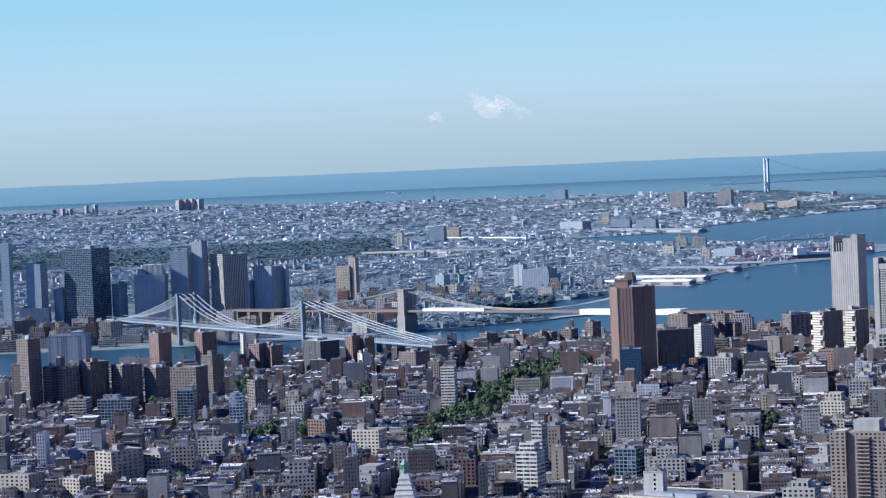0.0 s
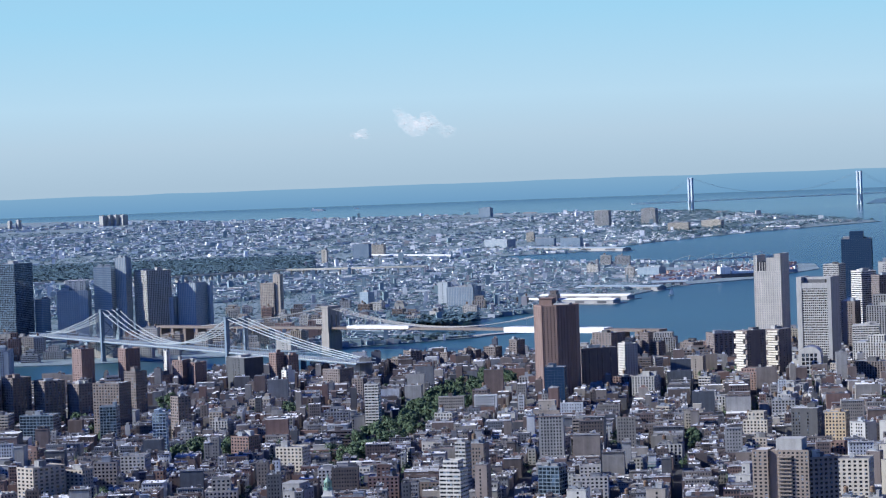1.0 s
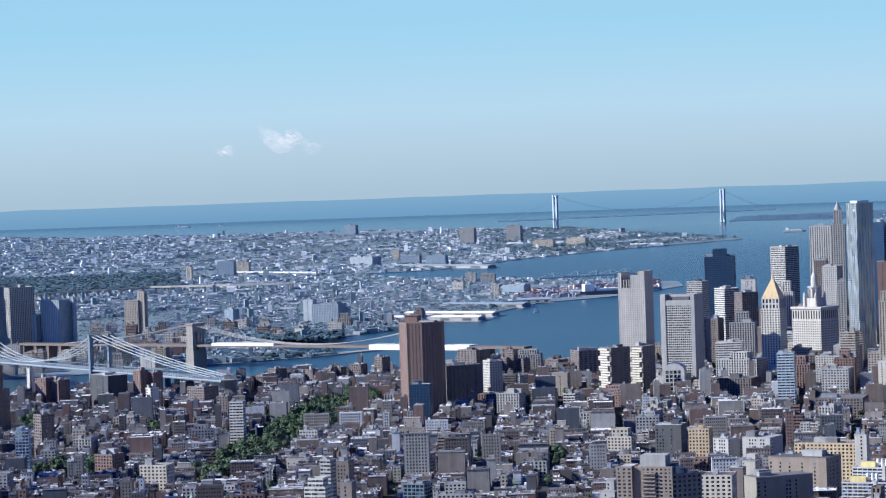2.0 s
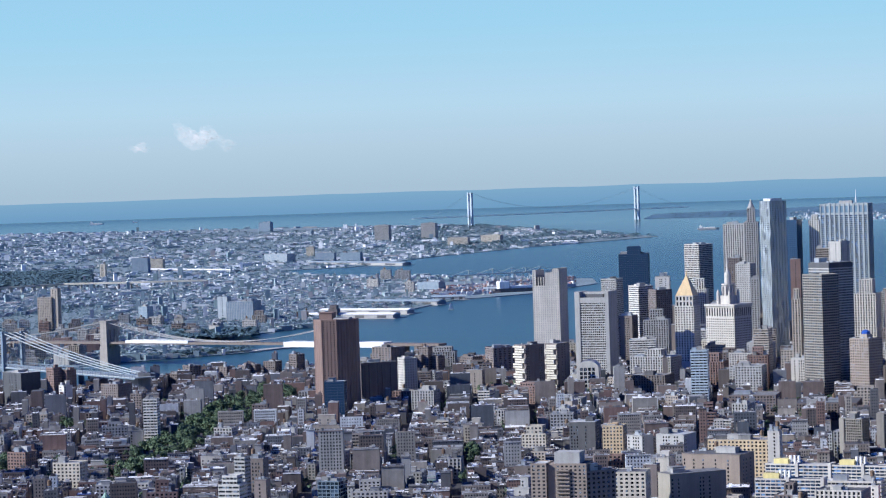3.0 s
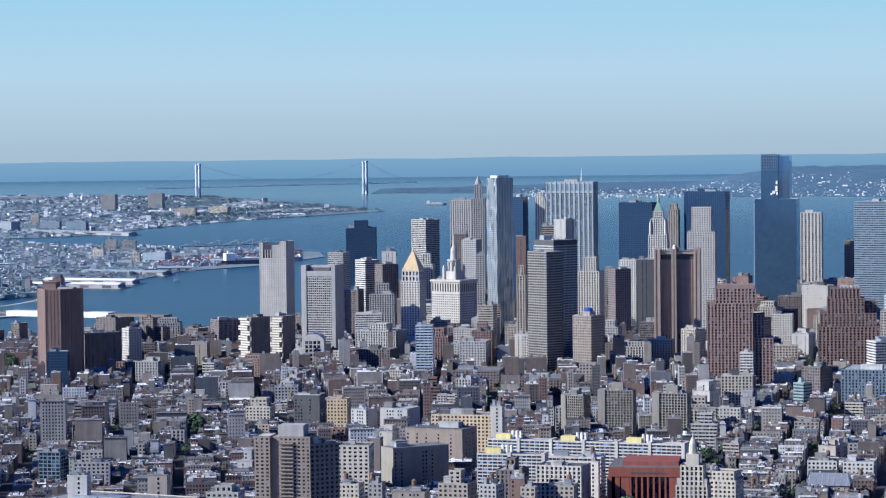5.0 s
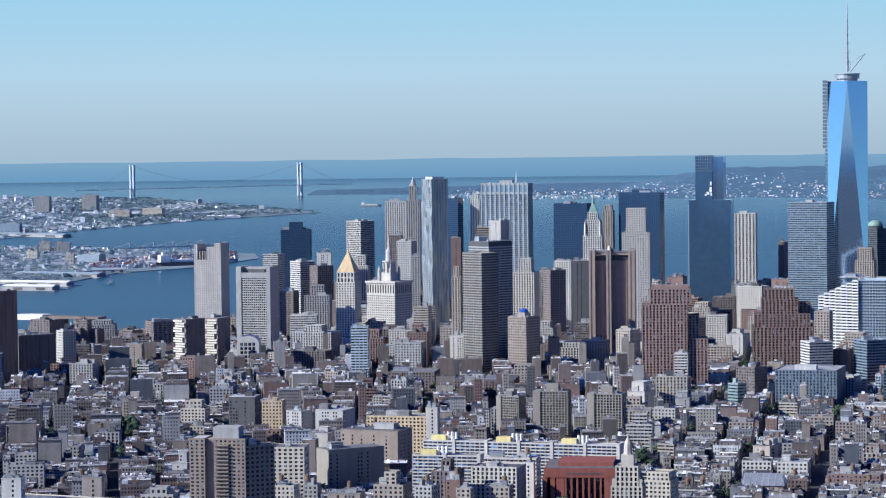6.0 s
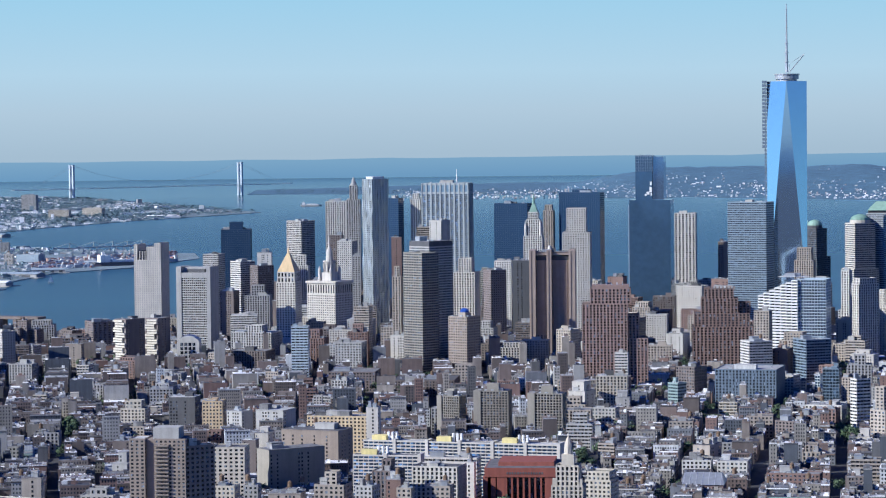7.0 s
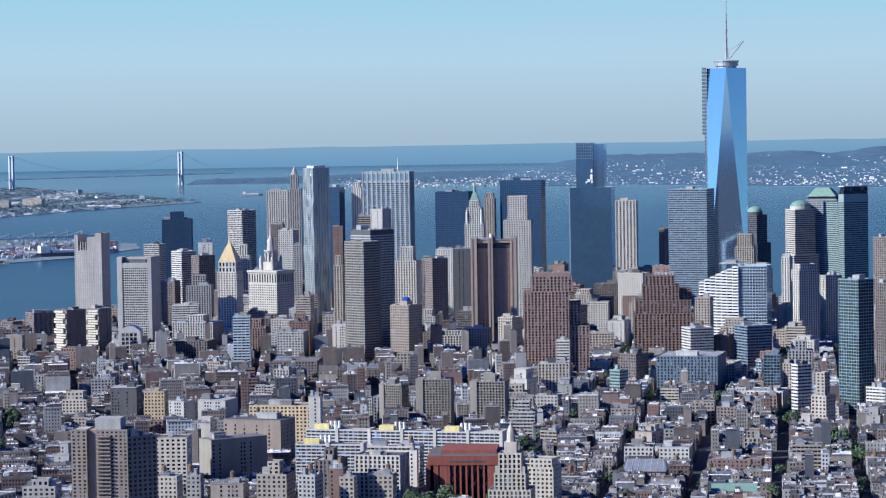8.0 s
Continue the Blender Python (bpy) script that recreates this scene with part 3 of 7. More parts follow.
def suspension_bridge(label, p, q, back, front, deck_z, top_z, half, material, cables, leg, deck_material, sag, base=-3.0, r=0.9, hang=9.0, panel=True):
    """Two towers at p and q; the deck runs on past them by back and front metres."""
    p, q = Vector((*p, 0)), Vector((*q, 0))
    way = (q - p).normalized()
    side = Vector((-way.y, way.x, 0))
    ob = thing("suspension_bridge", 0, 0, 0, label, "bridge")
    ang = math.atan2(way.y, way.x)
    up = Vector((0, 0, 1))
    start, end = p - way * back, q + way * front
    c, length = (start + end) / 2, (end - start).length
    deck = Bag()
    deck.turned(c.x, c.y, ang, -length / 2, length / 2, -half, half, deck_z - 1.5, deck_z)
    part("deck", deck, deck_material, ob)
    truss = Bag()
    n = int(length / (8 if panel else 40))
    for s in (-half, half):
        truss.turned(c.x, c.y, ang, -length / 2, length / 2, s - 0.5, s + 0.5, deck_z + 4.2, deck_z + 5.2)
        truss.turned(c.x, c.y, ang, -length / 2, length / 2, s - 0.5, s + 0.5, deck_z - 3.0, deck_z - 1.6)
        for i in range(n + 1):
            m = start + way * (length * i / n) + side * s
            truss.beam(m + up * (deck_z - 2), m + up * (deck_z + 4.6), 0.35, 4)
    tagged(part("truss", truss, material, ob), kind="stuff")
    for t in (p, q):
        for s in (-1, 1):
            tw = Bag()
            tw.turned(t.x, t.y, ang, -leg, leg, s * half - leg, s * half + leg, base, top_z)
            tw.turned(t.x, t.y, ang, -leg * 1.3, leg * 1.3, s * half - leg * 1.3, s * half + leg * 1.3, base, base + 9)
            tw.turned(t.x, t.y, ang, -leg * 1.25, leg * 1.25, s * half - leg * 1.25, s * half + leg * 1.25, top_z - 1, top_z + 2)
            part("tower_leg", tw, material, ob)
        for z, th in ((top_z - 6, 5), (deck_z - 6, 4), (top_z * 0.75 + deck_z * 0.25, 2.0)):
            tw = Bag()
            tw.turned(t.x, t.y, ang, -leg * 0.6, leg * 0.6, -half, half, z, z + th)
            part("cross_beam", tw, material, ob)
        for z0, z1 in ((deck_z + 6, top_z * 0.75 + deck_z * 0.25), (base + 10, deck_z - 7)):
            for k in (-1, 1):
                tw = Bag()
                tw.beam(t + side * half * k + up * z0, t - side * half * k + up * z1, leg * 0.3, 4)
                part("brace", tw, material, ob)
    for s in cables:
        o = side * s * half
        run = Bag()
        pts = cable(run, p + o + up * top_z, q + o + up * top_z, sag, r)
        pts += cable(run, p + o + up * top_z, start + way * back * 0.25 + o + up * (deck_z + 4), top_z * 0.06, r)
        pts += cable(run, q + o + up * top_z, end - way * front * 0.08 + o + up * (deck_z + 4), top_z * 0.06, r)
        main = part("cable", run, PALESTEEL, ob)
        if hang:
            ropes = Bag()
            for a in pts:
                ropes.beam((a.x, a.y, deck_z), a, 0.16, 4)
            tagged(part("hangers", ropes, PALESTEEL, main), kind="stuff")
    return ob


suspension_bridge("steel suspension bridge with four pale blue cables and a double deck", (-2094, 4395), (-1722, 4083), 330, 420, 36, 90, 17, STEEL, (-1, -0.35, 0.35, 1), 3.2, PALESTEEL, 50, r=0.75)
# the stone bridge beside it: two masonry towers with pointed arches


def stone_bridge():
    ob = thing("suspension_bridge", 0, 0, 0, "stone-towered suspension bridge with wrapped white sections of its deck", "bridge")
    p, q = Vector((*polar(188.13 - 209, 4950), 0)), Vector((*polar(193.1 - 209, 4650), 0))
    way = (q - p).normalized()
    side = Vector((-way.y, way.x, 0))
    up = Vector((0, 0, 1))
    ang = math.atan2(way.y, way.x)
    for t in (p, q):
        tw = Bag()
        for s in (-13.5, 0, 13.5):
            tw.turned(t.x, t.y, ang, -7, 7, s - 4.5, s + 4.5, -4, 62)
        tw.turned(t.x, t.y, ang, -8.5, 8.5, -19, 19, -4, 30)
        tw.turned(t.x, t.y, ang, -7, 7, -18, 18, 62, 75)
        for s in (-6.8, 6.8):
            for k in (-1, 1):
                tw.turned(t.x, t.y, ang, -6.9, 6.9, s + k * 3.0 - 1.4, s + k * 3.6 + 1.4, 54, 62.1)
        tw.turned(t.x, t.y, ang, -8.2, 8.2, -19.2, 19.2, 75, 78)
        part("tower", tw, BROWNSTONE, ob)
    a, b = p - way * 420, q + way * 190
    c, length = (a + b) / 2, (b - a).length
    deck = Bag()
    deck.turned(c.x, c.y, ang, -length / 2, length / 2, -13, 13, 36, 40)
    n = int(length / 30)
    for i in range(n):
        m = a + way * (length * (i + 0.5) / n)
        far = (m - p).dot(way)
        if far < -300 or far > (q - p).length + 60:
            deck.turned(m.x, m.y, ang, -3, 3, -12, 12, -2, 36)
    part("deck", deck, DECKSTONE, ob)
    for f0, f1, z0, z1 in ((0.09, 0.36, 38, 43), (0.76, 1.16, 33, 42)):
        m0, m1 = p + way * (q - p).length * f0, p + way * (q - p).length * f1
        c = (m0 + m1) / 2
        w = Bag()
        w.turned(c.x, c.y, ang, -(m1 - m0).length / 2, (m1 - m0).length / 2, -14, 14, z0, z1)
        part("sheeting", w, WRAP, ob, "white protective sheeting")
    for s in (-13, -4.5, 4.5, 13):
        run = Bag()
        pts = cable(run, p + side * s + up * 77, q + side * s + up * 77, 36, 0.5)
        pts += cable(run, p + side * s + up * 77, p - way * 300 + side * s + up * 41, 5, 0.5)
        main = part("cable", run, GREY, ob)
        ropes = Bag()
        for v in pts:
            ropes.beam((v.x, v.y, 40), v, 0.15, 4)
        tagged(part("hangers", ropes, GREY, main), kind="stuff")


stone_bridge()
suspension_bridge("great pale suspension bridge far across the narrows", polar(195.77 - 209, 16150), polar(199.27 - 209, 16950), 420, 420, 62, 200, 15, LIGHTSTEEL, (-1, 1), 6, LIGHTSTEEL, 105, r=0.4, hang=0, panel=False)

# ---- landmark towers ----


def landmark(name, x, y, rz, w, d, label):
    claim(x, y, rz, w, d)
    return thing(name, x, y, rz, label, "tower")


def prism_tower():
    """The tallest tower: square foot, square top turned by half a quarter, eight long triangles of glass."""
    ob = landmark("skyscraper", 139, 4601, -3, 66, 66, "tall glass skyscraper with triangular facets, a ring and a mast")
    b, t, z0, z1 = 33.0, 33.0, 57.0, 417.0
    foot = Bag()
    foot.box(-b, b, -b, b, 0, z0)
    part("base", foot, SMOKE, ob)
    c0 = [(-b, -b), (b, -b), (b, b), (-b, b)]
    c1 = [(0, -t), (t, 0), (0, t), (-t, 0)]
    for i in range(4):
        f = Bag()
        f.solid([(*c0[i], z0), (*c0[(i + 1) % 4], z0), (*c1[i], z1)], [(0, 1, 2)])
        part("facet", f, MIRROR, ob)
        f = Bag()
        f.solid([(*c0[(i + 1) % 4], z0), (*c1[(i + 1) % 4], z1), (*c1[i], z1)], [(0, 1, 2)])
        part("facet", f, MIRROR, ob)
    cap = Bag()
    cap.frustum(0, 0, z1 - 0.5, z1, 33, 33, 4)
    part("roof", cap, ROOF, ob)
    ring = Bag()
    ring.frustum(0, 0, z1, z1 + 4, 17, 17, 20)
    ring.frustum(0, 0, z1 + 4, z1 + 11, 20, 20, 24)
    ring.frustum(0, 0, z1 + 11, z1 + 12.5, 21.5, 21.5, 24)
    part("antenna_ring", ring, METAL, ob)
    mast = Bag()
    z, r = z1 + 15, 2.6
    for step in (18, 16, 15, 14, 12, 12, 10, 9, 8):
        mast.frustum(0, 0, z, z + step, r, r * 0.85, 8)
        mast.frustum(0, 0, z + step - 1.2, z + step, r * 1.7, r * 1.7, 8)
        z, r = z + step, r * 0.85
    part("mast", mast, METAL, ob)
    lift = Bag()
    for zz in range(60, 417, 6):
        wide = 8 if zz > 300 else 4.5
        lift.box(-b - wide, -b - 0.5, -6, 2, zz, zz + (4.6 if zz > 300 else 3.6))
    lift.box(-b - 3.4, -b - 2.6, -3, -2, 0, 416)
    part("hoist", lift, STEEL, ob, "grey construction hoist up the flank")
    jib = Bag()
    jib.beam((5, -14, 432), (30, -20, 462), 0.7, 4)
    jib.beam((2, -14, 428), (5, -14, 446), 0.7, 4)
    jib.beam((5, -14, 446), (30, -20, 462), 0.3, 4)
    part("crane", jib, METAL, ob)


prism_tower()


def unfinished_tower():
    """Mirror-glass shaft with two slimmer blocks above, the glass of one not yet closed."""
    ob = landmark("skyscraper", -90, 4700, -5, 71, 60, "blue mirror-glass tower still under construction at its top")
    for name, x0, x1, y0, y1, z0, z1, m in (("shaft", -35.5, 35.5, -30, 30, 0, 219, TINTED), ("side_fin", -38.5, -34, -20, 24, 0, 210, BLUEGLASS), ("north_block", -25, 4, -24, 20, 219, 295, TINTED), ("south_block", 4.2, 23, -20, 22, 219, 293, MIRROR)):
        b = Bag()
        b.box(x0, x1, y0, y1, z0, z1)
        part(name, b, m, ob)
    steel = Bag()
    for i in range(8):
        steel.box(-24 + i * 4, -23.4 + i * 4, -24.5, -24, 268, 297)
    for k in range(6):
        steel.box(-25, 5, -24.6, -24.2, 268 + k * 5, 268.8 + k * 5)
    part("steel_frame", steel, STEEL, ob, "bare steel of the top floors")
    # white sheets put the bright sparkle of the glass into the shape
    for k, (x, z, w, h) in enumerate(((-6, 228, 5, 5), (-1, 232, 4, 9), (0, 244, 3, 6), (-9, 226, 3, 3), (1, 226, 2.4, 5))):
        sheet = Bag()
        sheet.box(x, x + w, -25, -24.3, z, z + h)
        part("safety_sheet", sheet, WRAP, ob, "white sheet for the sparkle on the glass")


unfinished_tower()



def rippled_tower():
    """Steel-clad tower whose bays swell and fold from floor to floor."""
    ob = landmark("skyscraper", -542, 4476, -43, 28, 37, "tall silvery tower with a rippling steel facade")
    w, d, h, nf = 26.0, 35.0, 262.0, 76
    n = 48
    v, f = [], []
    for k in range(nf + 1):
        z = h * k / nf
        for i in range(n):
            u = i / n * 4
            s, t = int(u) % 4, u - int(u)
            x, y = ((-w / 2 + w * t, -d / 2), (w / 2, -d / 2 + d * t), (w / 2 - w * t, d / 2), (-w / 2, d / 2 - d * t))[s]
            nx, ny = ((0, -1), (1, 0), (0, 1), (-1, 0))[s]
            wave = 1.1 * math.sin(i * 1.57 + 2.6 * math.sin(z * 0.07 + i * 0.9)) * (0.7 + 0.9 * noise.noise((i * 0.5, z * 0.018, 2)))
            v.append((x + nx * wave, y + ny * wave, z))
    for k in range(nf):
        for i in range(n):
            f.append((k * n + i, k * n + (i + 1) % n, (k + 1) * n + (i + 1) % n, (k + 1) * n + i))
    f.append(tuple(range(nf * n, nf * n + n)))
    b = Bag()
    b.solid(v, f)
    part("cladding", b, STEELCLAD, ob)
    win = Bag()
    for k in range(nf):
        for i in range(0, n, 2):
            a, c = Vector(v[k * n + i]), Vector(v[k * n + (i + 1) % n])
            o = Vector(((a + c).x, (a + c).y, 0)).normalized() * 0.15
            a, c = a + o, c + o
            win.quad((a.x, a.y, a.z + 1.0), ((c.x - a.x) * 0.6, (c.y - a.y) * 0.6, 0), (0, 0, 1.2))
    tagged(part("glazing", win, GLAZING, ob), kind="stuff")
    top = Bag()
    top.box(-9, 9, -12, 12, 262, 266)
    part("bulkhead", top, SILVER, ob)


rippled_tower()


def switching_tower():
    ob = landmark("office_tower", -883, 4301, -6, 46, 46, "pale ribbed limestone telephone tower with notched corners")
    tier(ob, "ribs", LIMESTONE, GREY, 44, 44, 0, 138, bays=12)
    tier(ob, "ribs", LIMESTONE, GREY, 5, 44, 138.6, 163, dx=-19.5, bays=1)
    tier(ob, "ribs", LIMESTONE, GREY, 13, 44, 138.6, 159, dx=5.5, bays=4)
    tier(ob, "ribs", LIMESTONE, GREY, 10, 44, 138.6, 165, dx=17, bays=3)
    slot = Bag()
    slot.box(-17, -1, -20, 20, 138, 153)
    part("dark_louvres", slot, DARK, ob)
    for k in range(3):
        fin = Bag()
        fin.box(-13.4 + k * 4.4, -12.4 + k * 4.4, -21.5, -20, 138.6, 153)
        part("fin", fin, LIMESTONE, ob)
    rooftop(ob, 9, 20, 153.2, random.Random(4))


switching_tower()


def civic_tower():
    ob = landmark("office_tower", -580, 4190, -29, 56, 46, "white granite civic building with a tiered wedding-cake spire")
    tier(ob, "grid", LIMESTONE, GLAZING, 54, 44, 0, 88, bays=13)
    tier(ob, "ribs", LIMESTONE, GLAZING, 54, 44, 88, 106, bays=11, floor=18)
    cor = Bag()
    cor.box(-29, 29, -24, 24, 106, 109)
    part("cornice", cor, LIMESTONE, ob)
    sp = Bag()
    sp.box(-10, 10, -10, 10, 109, 122)
    sp.frustum(0, 0, 122, 138, 8.5, 8.5, 12)
    sp.frustum(0, 0, 138, 140, 10.5, 10.5, 12)
    sp.frustum(0, 0, 140, 154, 5.5, 5.0, 12)
    sp.frustum(0, 0, 154, 162, 5.2, 1.4, 12)
    sp.frustum(0, 0, 162, 172, 1.3, 0.8, 8)
    sp.frustum(0, 0, 172, 180, 0.9, 0.2, 8)
    for sx in (-1, 1):
        for sy in (-1, 1):
            sp.frustum(sx * 11, sy * 11, 109, 126, 2.6, 2.4, 8)
            sp.frustum(sx * 11, sy * 11, 126, 132, 2.6, 0.3, 8)
    lantern = part("spire", sp, LIMESTONE, ob)
    for i in range(10):
        a = i * math.tau / 10
        col = Bag()
        col.frustum(9.4 * math.cos(a), 9.4 * math.sin(a), 122, 136, 0.9, 0.9, 6)
        part("column", col, LIMESTONE, lantern)


civic_tower()


def pyramid_court():
    ob = landmark("office_tower", -628, 4085, -10, 34, 34, "limestone courthouse tower with a gilded pyramid roof")
    tier(ob, "grid", LIMESTONE, GLAZING, 30, 30, 0, 112, bays=7)
    tier(ob, "ribs", LIMESTONE, GLAZING, 27, 27, 112, 128, bays=5, floor=8)
    r = Bag()
    r.frustum(0, 0, 128.5, 157, 19.5, 2.2, 4, turn=math.pi / 4)
    part("pyramid_roof", r, GOLD, ob, "gilded pyramid roof")
    l = Bag()
    l.frustum(0, 0, 157, 161, 1.8, 1.2, 8)
    l.frustum(0, 0, 161, 165, 1.4, 0.1, 8)
    part("lantern", l, GOLD, ob)
    low = Bag()
    low.box(-34, 34, -26, 26, 0, 28)
    part("base", low, LIMESTONE, ob)


pyramid_court()


def gothic_tower():
    ob = landmark("skyscraper", -276, 4419, -3, 34, 34, "cream gothic tower with a green copper crown")
    tier(ob, "ribs", WHITE, GLAZING, 30, 30, 0, 168, bays=8)
    tier(ob, "ribs", WHITE, GLAZING, 22, 22, 168, 194, bays=6)
    tier(ob, "ribs", WHITE, GLAZING, 16, 16, 194, 206, bays=5)
    for sx in (-1, 1):
        for sy in (-1, 1):
            t = Bag()
            t.frustum(sx * 12, sy * 12, 168, 186, 2, 1.8, 8)
            t.frustum(sx * 12, sy * 12, 186, 193, 1.8, 0.2, 8)
            part("turret", t, WHITE, ob)
    c = Bag()
    c.frustum(0, 0, 206, 220, 10, 3.4, 4, turn=math.pi / 4)
    c.frustum(0, 0, 220, 228, 2.4, 2.0, 8)
    c.frustum(0, 0, 228, 238, 2.0, 0.1, 8)
    part("copper_crown", c, COPPER, ob, "green copper crown")
    wing = Bag()
    wing.box(-26, 26, -18, 34, 0, 110)
    part("wing", wing, WHITE, ob)


gothic_tower()


def windowless_tower():
    ob = landmark("office_tower", -219, 3938, 1, 66, 50, "windowless pinkish granite telephone tower with tall shafts")
    h = 162
    b = Bag()
    b.box(-30, 30, -14, 21, 0, h - 6)
    part("core", b, DARK, ob)
    for x0, x1 in ((-33, -24), (-8, -1), (24, 33)):
        s = Bag()
        s.box(x0, x1, -25, 25, 0, h + 3)
        s.box(x0 + 1.5, x0 + 3.0, -25.7, -25, 0, h + 3)
        part("shaft", s, GRANITE, ob)
    for x0, x1 in ((-24, -8), (-1, 24)):
        s = Bag()
        s.box(x0, x1, -15, 22, 0, h - 12)
        s.box(x0, x1, -17, 23, h - 4, h)
        part("wall", s, GRANITE, ob)
        for k in range(int((x1 - x0) / 4)):
            s = Bag()
            s.box(x0 + k * 4 + 1.2, x0 + k * 4 + 2.0, -16, -15, 0, h - 12)
            part("pilaster", s, GRANITE, ob)
        v = Bag()
        for k in range(3):
            v.box(x0 + 1 + k * (x1 - x0) / 3, x0 + (k + 1) * (x1 - x0) / 3 - 1, -15.3, -14.9, 36, 42)
        tagged(part("vents", v, DARK, ob), kind="stuff")
    dish = Bag()
    dish.frustum(-4, -6, h + 3, h + 9, 3.2, 1.8, 10)
    part("dish", dish, WHITE, ob)
    rooftop(ob, 44, 36, h + 0.4, random.Random(8))


windowless_tower()


def setback_brick_tower():
    ob = landmark("office_tower", -118, 3534, 1, 84, 60, "brown brick telephone tower with ribbed setbacks")
    tier(ob, "ribs", REDBRICK_BROWN, GLAZING, 58, 46, 0, 111, dx=-11, bays=13)
    tier(ob, "ribs", REDBRICK_BROWN, GLAZING, 28, 40, 0, 66, dx=30, dy=2, bays=6)
    tier(ob, "ribs", REDBRICK_BROWN, GLAZING, 18, 36, 66, 96, dx=24, dy=3, bays=4)
    tier(ob, "ribs", REDBRICK_BROWN, GLAZING, 52, 30, 111, 130, dx=-4, dy=8, bays=11)
    r = Bag()
    r.box(-28, 20, -5, 21, 130.5, 135)
    part("bulkhead", r, REDBRICK_BROWN, ob)
    t = Bag()
    for i in range(6):
        t.box(-24 + i * 7, -22.5 + i * 7, 0, 1.5, 135, 137 + (i % 3))
    tagged(part("vents", t, METAL, ob), kind="stuff")


setback_brick_tower()


def brick_ziggurat():
    ob = landmark("office_tower", 24, 3755, 0, 84, 60, "red-brown brick telegraph building with stepped setbacks")
    for w, d, z0, z1, dx in ((82, 56, 0, 66, 0), (76, 50, 66, 84, -1), (50, 40, 84, 104, -4), (40, 34, 104, 117, -5), (16, 20, 84, 99, 30)):
        tier(ob, "ribs", ROSEBRICK, GLAZING, w, d, z0, z1, dx=dx, bays=max(3, int(w / 5)))
    p = Bag()
    for i in range(9):
        p.box(-25 + i * 5, -23.2 + i * 5, -17.6, -15, 117, 121)
    tagged(part("finials", p, ROSEBRICK, ob), kind="stuff")
    rooftop(ob, 34, 28, 118, random.Random(9))


brick_ziggurat()


def stepped_office():
    ob = landmark("office_tower", 126, 3900, -12, 96, 50, "white banded office building with a stair-stepped roofline")
    for i in range(7):
        x0, x1 = -47 + i * 8, -47 + (i + 1) * 8
        tier(ob, "bands", WRAP, GLAZING, 8, 46, 0, 99 + i * 3.7, dx=(x0 + x1) / 2, floor=4.2, bays=1)
    tier(ob, "glass", PALEGLASS, MIRROR, 40, 44, 0, 122, dx=29, dy=3, floor=4.2)
    rooftop(ob, 40, 30, 126, random.Random(12))


stepped_office()


def corner_brick_tower():
    """The tall brick tower that stands alone: a bent slab with vertical piers."""
    ob = landmark("apartment_tower", -1030, 3555, 0, 62, 50, "tall brown brick apartment tower, curved, standing alone")
    n = 4
    body = Bag()
    v = [(-29, -2), (-12, -23), (8, -20), (22, -8), (29, 3), (28, 22), (-26, 22)]
    m = len(v)
    body.solid([(*p, 0) for p in v] + [(*p, 131) for p in v], [(i, (i + 1) % m, m + (i + 1) % m, m + i) for i in range(m)] + [tuple(range(m, 2 * m))])
    part("wall", body, ROSEBRICK, ob)
    piers, win = Bag(), Bag()
    for i in range(n):
        p, q = Vector(v[i]), Vector(v[i + 1])
        u = (q - p).normalized()
        o = Vector((u.y, -u.x))
        length = (q - p).length
        piers.turned(p.x, p.y, math.atan2(u.y, u.x), -0.5, 0.5, -0.4, 0.2, 0, 132)
        for k in range(43):
            for s in (0.15, 0.38, 0.61, 0.84):
                c = p + u * length * s - u * 0.9 + o * 0.12
                win.quad((c.x, c.y, k * 3.0 + 1.0), (u.x * 1.4, u.y * 1.4, 0), (0, 0, 1.3))
    tagged(part("piers", piers, ROSEBRICK, ob), kind="stuff")
    tagged(part("glazing", win, GLAZING, ob), kind="stuff")
    top = Bag()
    top.box(-20, -2, -6, 14, 131, 140)
    top.box(-21, -1, -7, 15, 139.5, 140.4)
    part("bulkhead", top, ROSEBRICK, ob)
    par = Bag()
    par.box(0, 22, -6, 10, 131, 133)
    part("roof", par, ROOF, ob)


corner_brick_tower()


def library_block():
    ob = landmark("library", -154, 2350, 0, 74, 66, "red sandstone library block with tall dark window slots")
    b = Bag()
    b.box(-31, 31, -30, 30, 0, 36)
    part("core", b, GLAZING, ob)
    xs = [-33, -29, -21, -16.5, -11.5, -6.5, -1.5, 3.5, 8.5, 13.5, 20, 27, 33]
    for i, x in enumerate(xs):
        p = Bag()
        wide = 3.4 if i in (0, 1, 2, 10, 11, 12) else 0.8
        p.box(x - wide, x + wide, -33, 33, 0, 36)
        part("pier", p, REDSTONE, ob)
    att = Bag()
    att.box(-35, 35, -33.5, 33.5, 36, 44)
    part("attic", att, REDSTONE, ob)
    sl = Bag()
    for i in range(14):
        sl.box(-16 + i * 2.3, -14.8 + i * 2.3, -33.8, -33.4, 38.6, 40.4)
    tagged(part("slots", sl, DARK, ob), kind="stuff")
    top = Bag()
    top.box(-24, 24, -20, 26, 44, 47.5)
    part("roof_house", top, REDSTONE, ob)
    deck = Bag()
    deck.box(-34, 34, -32.5, 32.5, 43.5, 44.1)
    part("roof", deck, ROOF, ob)


library_block()


